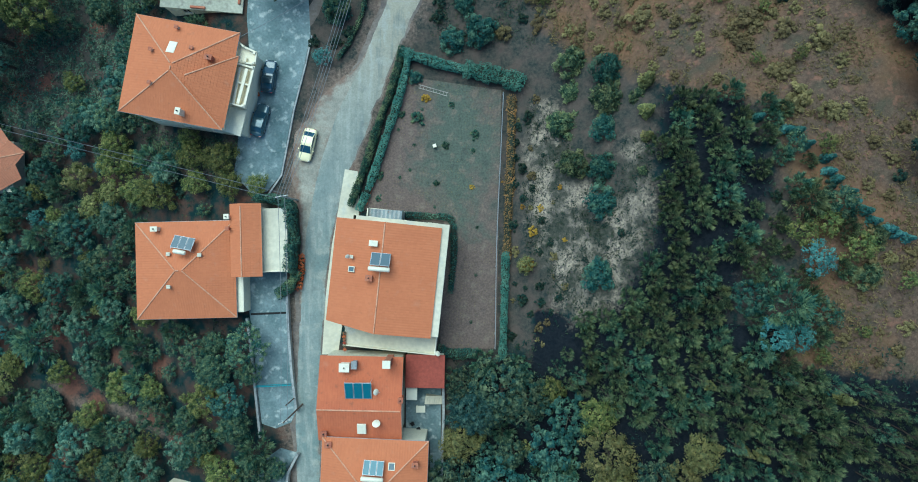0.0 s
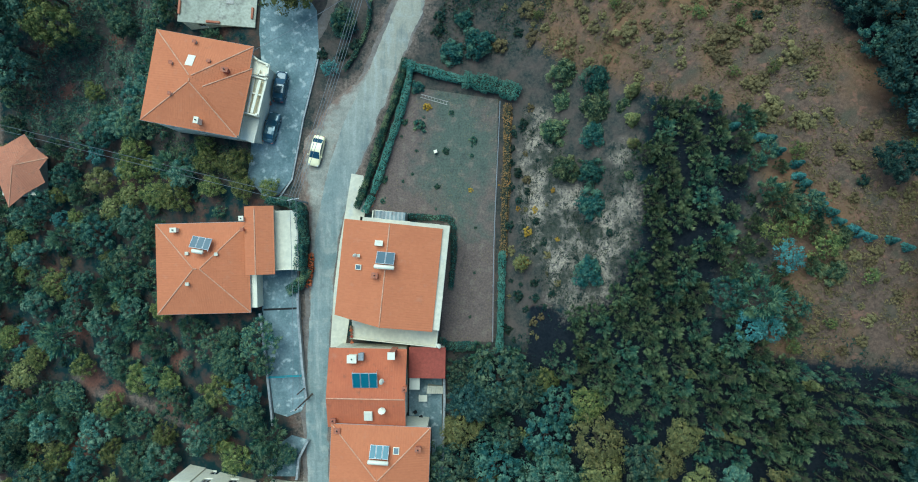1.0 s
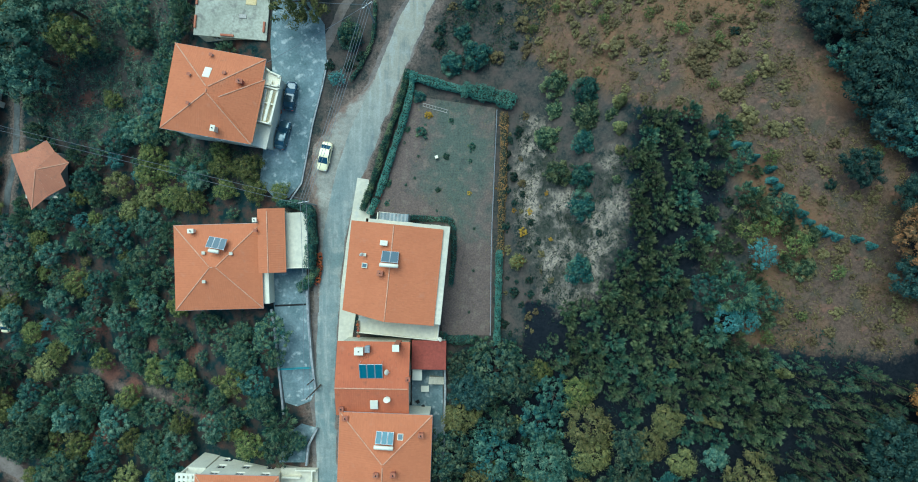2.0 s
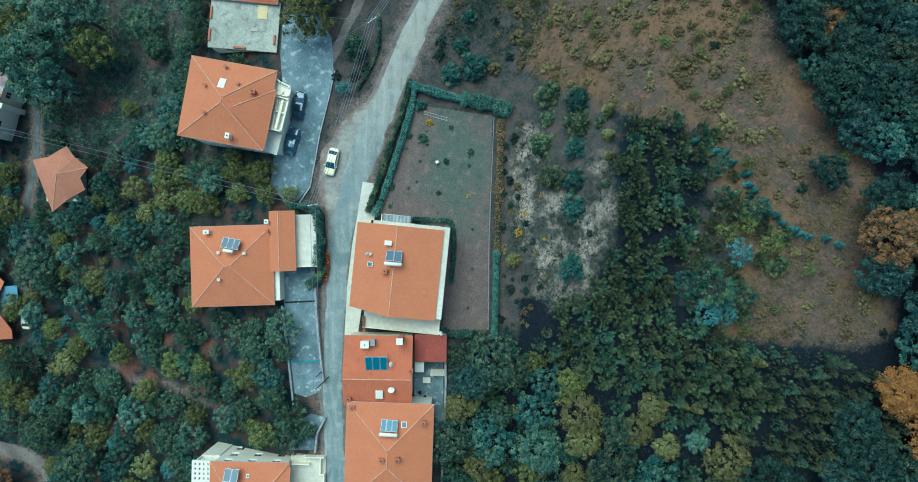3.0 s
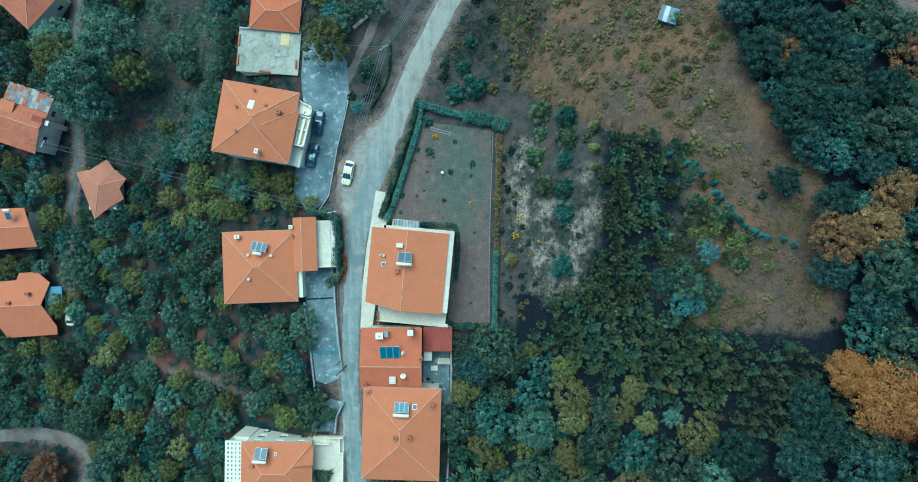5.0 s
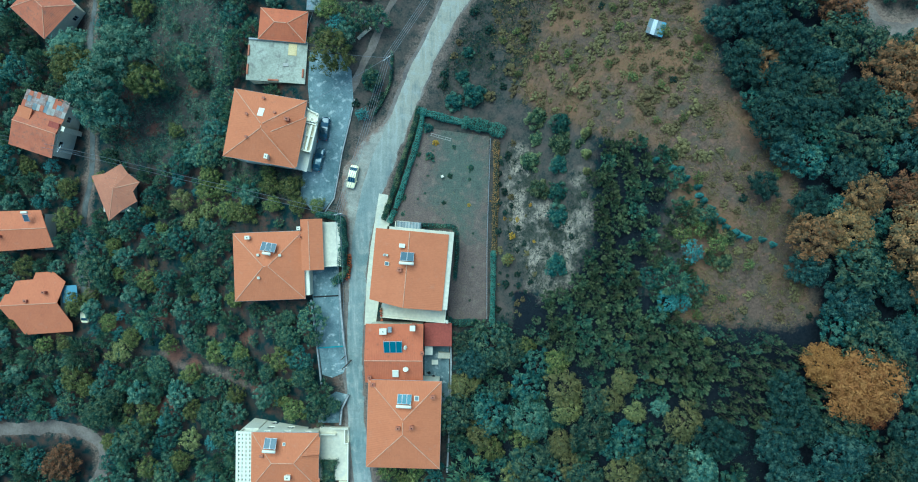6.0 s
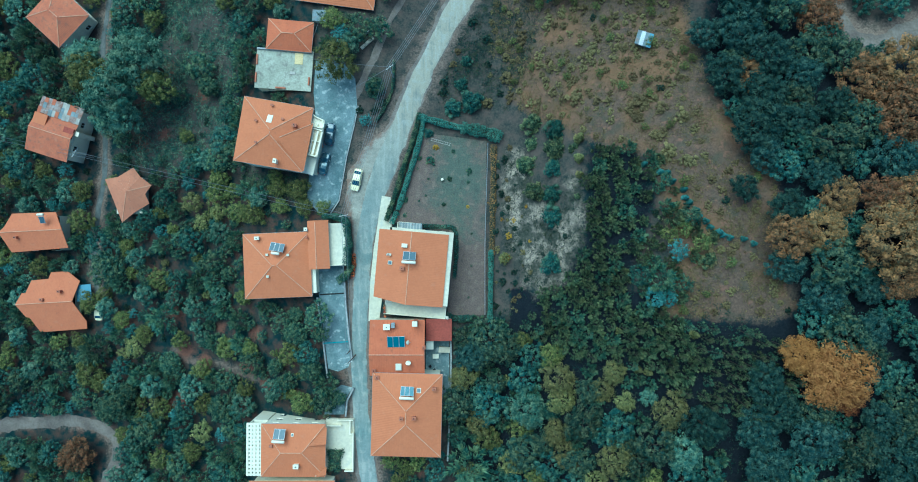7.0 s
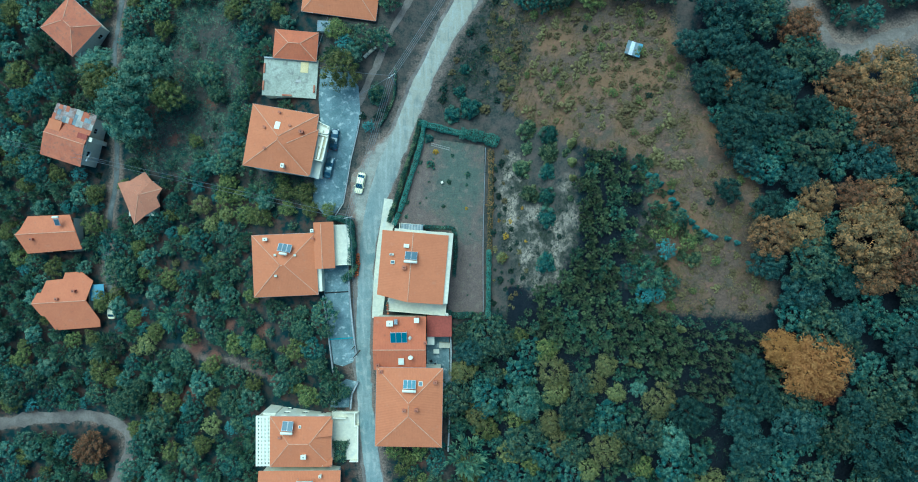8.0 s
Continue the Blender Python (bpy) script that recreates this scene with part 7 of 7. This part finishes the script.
def free(x, y, r, tight):
    for cx, cy, hw, hd, a in BLOCKED:
        dx, dy = x - cx, y - cy
        u, v = dx * math.cos(a) + dy * math.sin(a), -dx * math.sin(a) + dy * math.cos(a)
        if abs(u) < hw + r * 0.55 and abs(v) < hd + r * 0.55:
            return False
    for line, w in LINES:
        if edge_distance(line, x, y, False) < w + r * 0.6:
            return False
    for poly in (YARD_NORTH, YARD_SOUTH, GARDEN):
        if inside(poly, x, y) or edge_distance(poly, x, y) < r * 0.6:
            return False
    return all((x - a) ** 2 + (y - b) ** 2 > (tight * (r + c)) ** 2 for a, b, c in TAKEN)


def fill(poly, kinds, tries, tight, accept=None):
    """Fills a plot with plants that keep their distance from each other."""
    x0, x1 = min(p[0] for p in poly), max(p[0] for p in poly)
    y0, y1 = min(p[1] for p in poly), max(p[1] for p in poly)
    weights = np.array([k[1] for k in kinds], float)
    weights /= weights.sum()
    for i in range(tries):
        x, y = rng.uniform(x0, x1), rng.uniform(y0, y1)
        kind, _, lo, hi = kinds[rng.choice(len(kinds), p=weights)]
        r = rng.uniform(lo, hi) if i > tries * 0.35 else rng.uniform((lo + hi) / 2, hi)
        if inside(poly, x, y) and (accept is None or accept(x, y)) and free(x, y, r, tight):
            put(kind, x, y, r)


# the planted rows: lines about 2.7 m apart down the slope
EARLY = list(TAKEN)
TAKEN += [(a, b, 0.8 * r) for a, b, r in RED_EARTH]
for i in range(26):
    for j in range(24):
        x = 10 + i * 2.5 + j * 0.30 + rng.normal() * 0.22
        y = 19 - j * 2.15 + i * 0.2 + rng.normal() * 0.22
        if inside(PLANTATION, x, y) and all((x - a) ** 2 + (y - b) ** 2 > (0.8 * c + 0.9) ** 2 for a, b, c in EARLY):
            put(pine_tree if rng.uniform() < 0.82 else pine_dark, x, y, rng.uniform(1.35, 1.8))

for i in range(25):
    for j in range(18):
        x, y = 11 + i * 2.05 + (j % 2) * 1.0 + rng.normal() * 0.22, -11.5 - j * 1.85 - i * 0.18 + rng.normal() * 0.22
        if inside(CONIFERS, x, y) and all((x - a) ** 2 + (y - b) ** 2 > (0.42 * c + 0.45) ** 2 for a, b, c in TAKEN):
            put(tall_spruce if rng.uniform() < 0.35 else tall_pine, x, y, rng.uniform(1.0, 1.25))
fill(THICKET, [(wood_tree, 3, 2.0, 4.0), (yellow_tree, 1.2, 1.6, 3.0), (olive_tree, 1.2, 1.5, 2.6), (pine_dark, 2, 1.2, 2.0), (dark_tree, 3, 1.6, 3.2)], 1500, 0.62)
EAST_WOOD = FOREST[:9] + [(40, -50), (82, -50), (90, 28), (83, 30)] + FOREST[11:]
fill(EAST_WOOD, [(big_tree, 3, 3.0, 5.5), (wood_tree, 4, 2.2, 4.2), (autumn_tree, 0.5, 2.5, 4.5), (dark_tree, 2, 1.8, 3.0)], 2200, 0.60)
fill([(67, 41), (66, 50), (94, 52), (95, 44), (83, 41), (76, 39)], [(wood_tree, 3, 2.2, 4.0), (dark_tree, 2, 1.8, 3.0)], 250, 0.62)
fill([(12, 47), (40, 45), (42, 53), (13, 54)], [(wood_tree, 2, 1.6, 3.0), (olive_tree, 1, 1.6, 2.6), (dark_tree, 2, 1.6, 2.8)], 220, 0.62)
fill([(31, 16), (36, 10), (39, 4), (40, -2), (35, -3), (36, -12), (28, -13), (31, 0), (32, 7)], [(small_teal, 1, 1.0, 1.8), (small_tree, 3, 1.0, 2.0), (small_olive, 2, 0.8, 1.6), (green_weed, 1, 0.5, 0.9), (mixed_pine, 5, 0.8, 1.4)], 700, 0.62)
WEST = [(-119, -60), (-119, 66), (-7, 57), (-16, 40), (-30, 30), (-31, 12), (-30, -6), (-29.5, -12), (-28.4, -26), (-24.5, -34), (-24.5, -56)]
sparse = lambda x, y: not inside(CLEARING, x, y)
fill(WEST, [(broad_tree, 2, 1.8, 3.2), (dark_tree, 1.3, 1.8, 3.0), (sage_tree, 2.2, 1.5, 2.8), (olive_tree, 1.3, 1.4, 2.4), (west_pine, 3.5, 1.4, 2.6)], 3500, 0.64, sparse)
fill(WEST, [(small_tree, 5, 0.9, 1.9), (small_teal, 3, 0.9, 1.8), (small_olive, 1.6, 0.8, 1.6), (green_weed, 2, 0.6, 1.1)], 2600, 0.72, sparse)
fill([(-17, -39.8), (-5, -39.8), (-4.6, -54), (-15.5, -54)], [(small_olive, 3, 1.0, 1.8), (small_tree, 2, 1.0, 1.8), (dark_tree, 1, 1.4, 2.2)], 120, 0.7)
fill(CLEARING, [(small_tree, 2, 0.8, 1.6), (green_weed, 3, 0.5, 1.0)], 45, 1.2)
fill([(-22, 24), (-14, 25), (-12, 34), (-17, 42), (-21, 33)], [(green_weed, 3, 0.5, 1.2), (small_teal, 1, 1.0, 1.6)], 40, 0.9)
fill(FIELD, [(weed_bush, 6, 0.3, 0.8), (green_weed, 0.3, 0.4, 0.8), (small_olive, 0.6, 0.5, 0.9)], 520, 0.85)
fill([(7, 48), (37, 45), (39, 30), (30, 22), (20, 23), (9, 27)], [(weed_bush, 5, 0.4, 1.0), (small_olive, 1, 0.5, 1.0)], 420, 0.75)
fill(MEADOW, [(green_weed, 4, 0.5, 1.1), (teal_bush, 2, 0.8, 1.6), (weed_bush, 1, 0.4, 0.8)], 90, 1.0)
fill(STONY, [(weed_bush, 2, 0.3, 0.6), (green_weed, 2, 0.3, 0.7)], 90, 1.2)
fill([(5.8, 19), (9, 19), (8, -1), (12, -11), (9, -13.5), (5.6, -13.5)], [(weed_bush, 3, 0.3, 0.7), (green_weed, 3, 0.4, 0.9)], 130, 0.9)


# ---- rough grass and undergrowth ----
def undergrowth(name, label, poly, count, leaf, material, height, accept=None, seed=3):
    """Countless low leaves over a stretch of ground."""
    g = np.random.default_rng(seed)
    x0, x1 = min(p[0] for p in poly), max(p[0] for p in poly)
    y0, y1 = min(p[1] for p in poly), max(p[1] for p in poly)
    centres = []
    while len(centres) < count:
        x, y = g.uniform(x0, x1), g.uniform(y0, y1)
        patch = noise.noise((x * 0.22, y * 0.22, seed)) + 0.5 * noise.noise((x * 0.8, y * 0.8, seed))
        if patch < g.uniform(-0.5, 0.6) or not inside(poly, x, y) or (accept and not accept(x, y)):
            continue
        z = ground_h(x, y)
        for _ in range(5):
            centres.append((x + g.normal() * 0.25, y + g.normal() * 0.25, z + g.uniform(0.02, height)))
    centres = np.array(centres)
    normals = g.normal(size=centres.shape) * 0.6 + np.array([0, 0, 0.8])
    v, f = leaf_cards(centres, normals, leaf, leaf * 0.4, g)
    tagged(part(name, card_mesh(name, v, f, material), None), label, "vegetation", kind="stuff")


off_ways = lambda x, y: free(x, y, 0.1, 0.0)
undergrowth("undergrowth", "tangled green undergrowth on the village slope", WEST, 24000, 0.34, L_UNDER, 0.5, off_ways, 3)
undergrowth("meadow_grass", "rough blue-green grass of the village clearing", CLEARING, 26000, 0.34, L_SAGE, 0.3, off_ways, 10)
undergrowth("meadow_grass", "rough dark grass of the side garden", SIDE_GARDEN, 7000, 0.30, L_BROAD, 0.2, off_ways, 11)
undergrowth("dry_grass", "dry yellowish grass of the fallow field", FIELD, 26000, 0.30, L_WEED, 0.25, None, 4)
undergrowth("meadow_grass", "rough green grass of the meadow", MEADOW, 12000, 0.28, L_UNDER, 0.25, off_ways, 5)
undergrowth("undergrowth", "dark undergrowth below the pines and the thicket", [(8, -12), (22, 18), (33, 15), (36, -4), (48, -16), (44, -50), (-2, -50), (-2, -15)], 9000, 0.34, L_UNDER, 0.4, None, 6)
undergrowth("lawn_grass", "short worn grass of the garden", GARDEN, 6000, 0.16, L_WEED, 0.06, lambda x, y: x > -3.2 or y > 4.8, 8)
undergrowth("weeds", "low weeds between the stones", STONY, 6000, 0.28, L_UNDER, 0.2, None, 9)
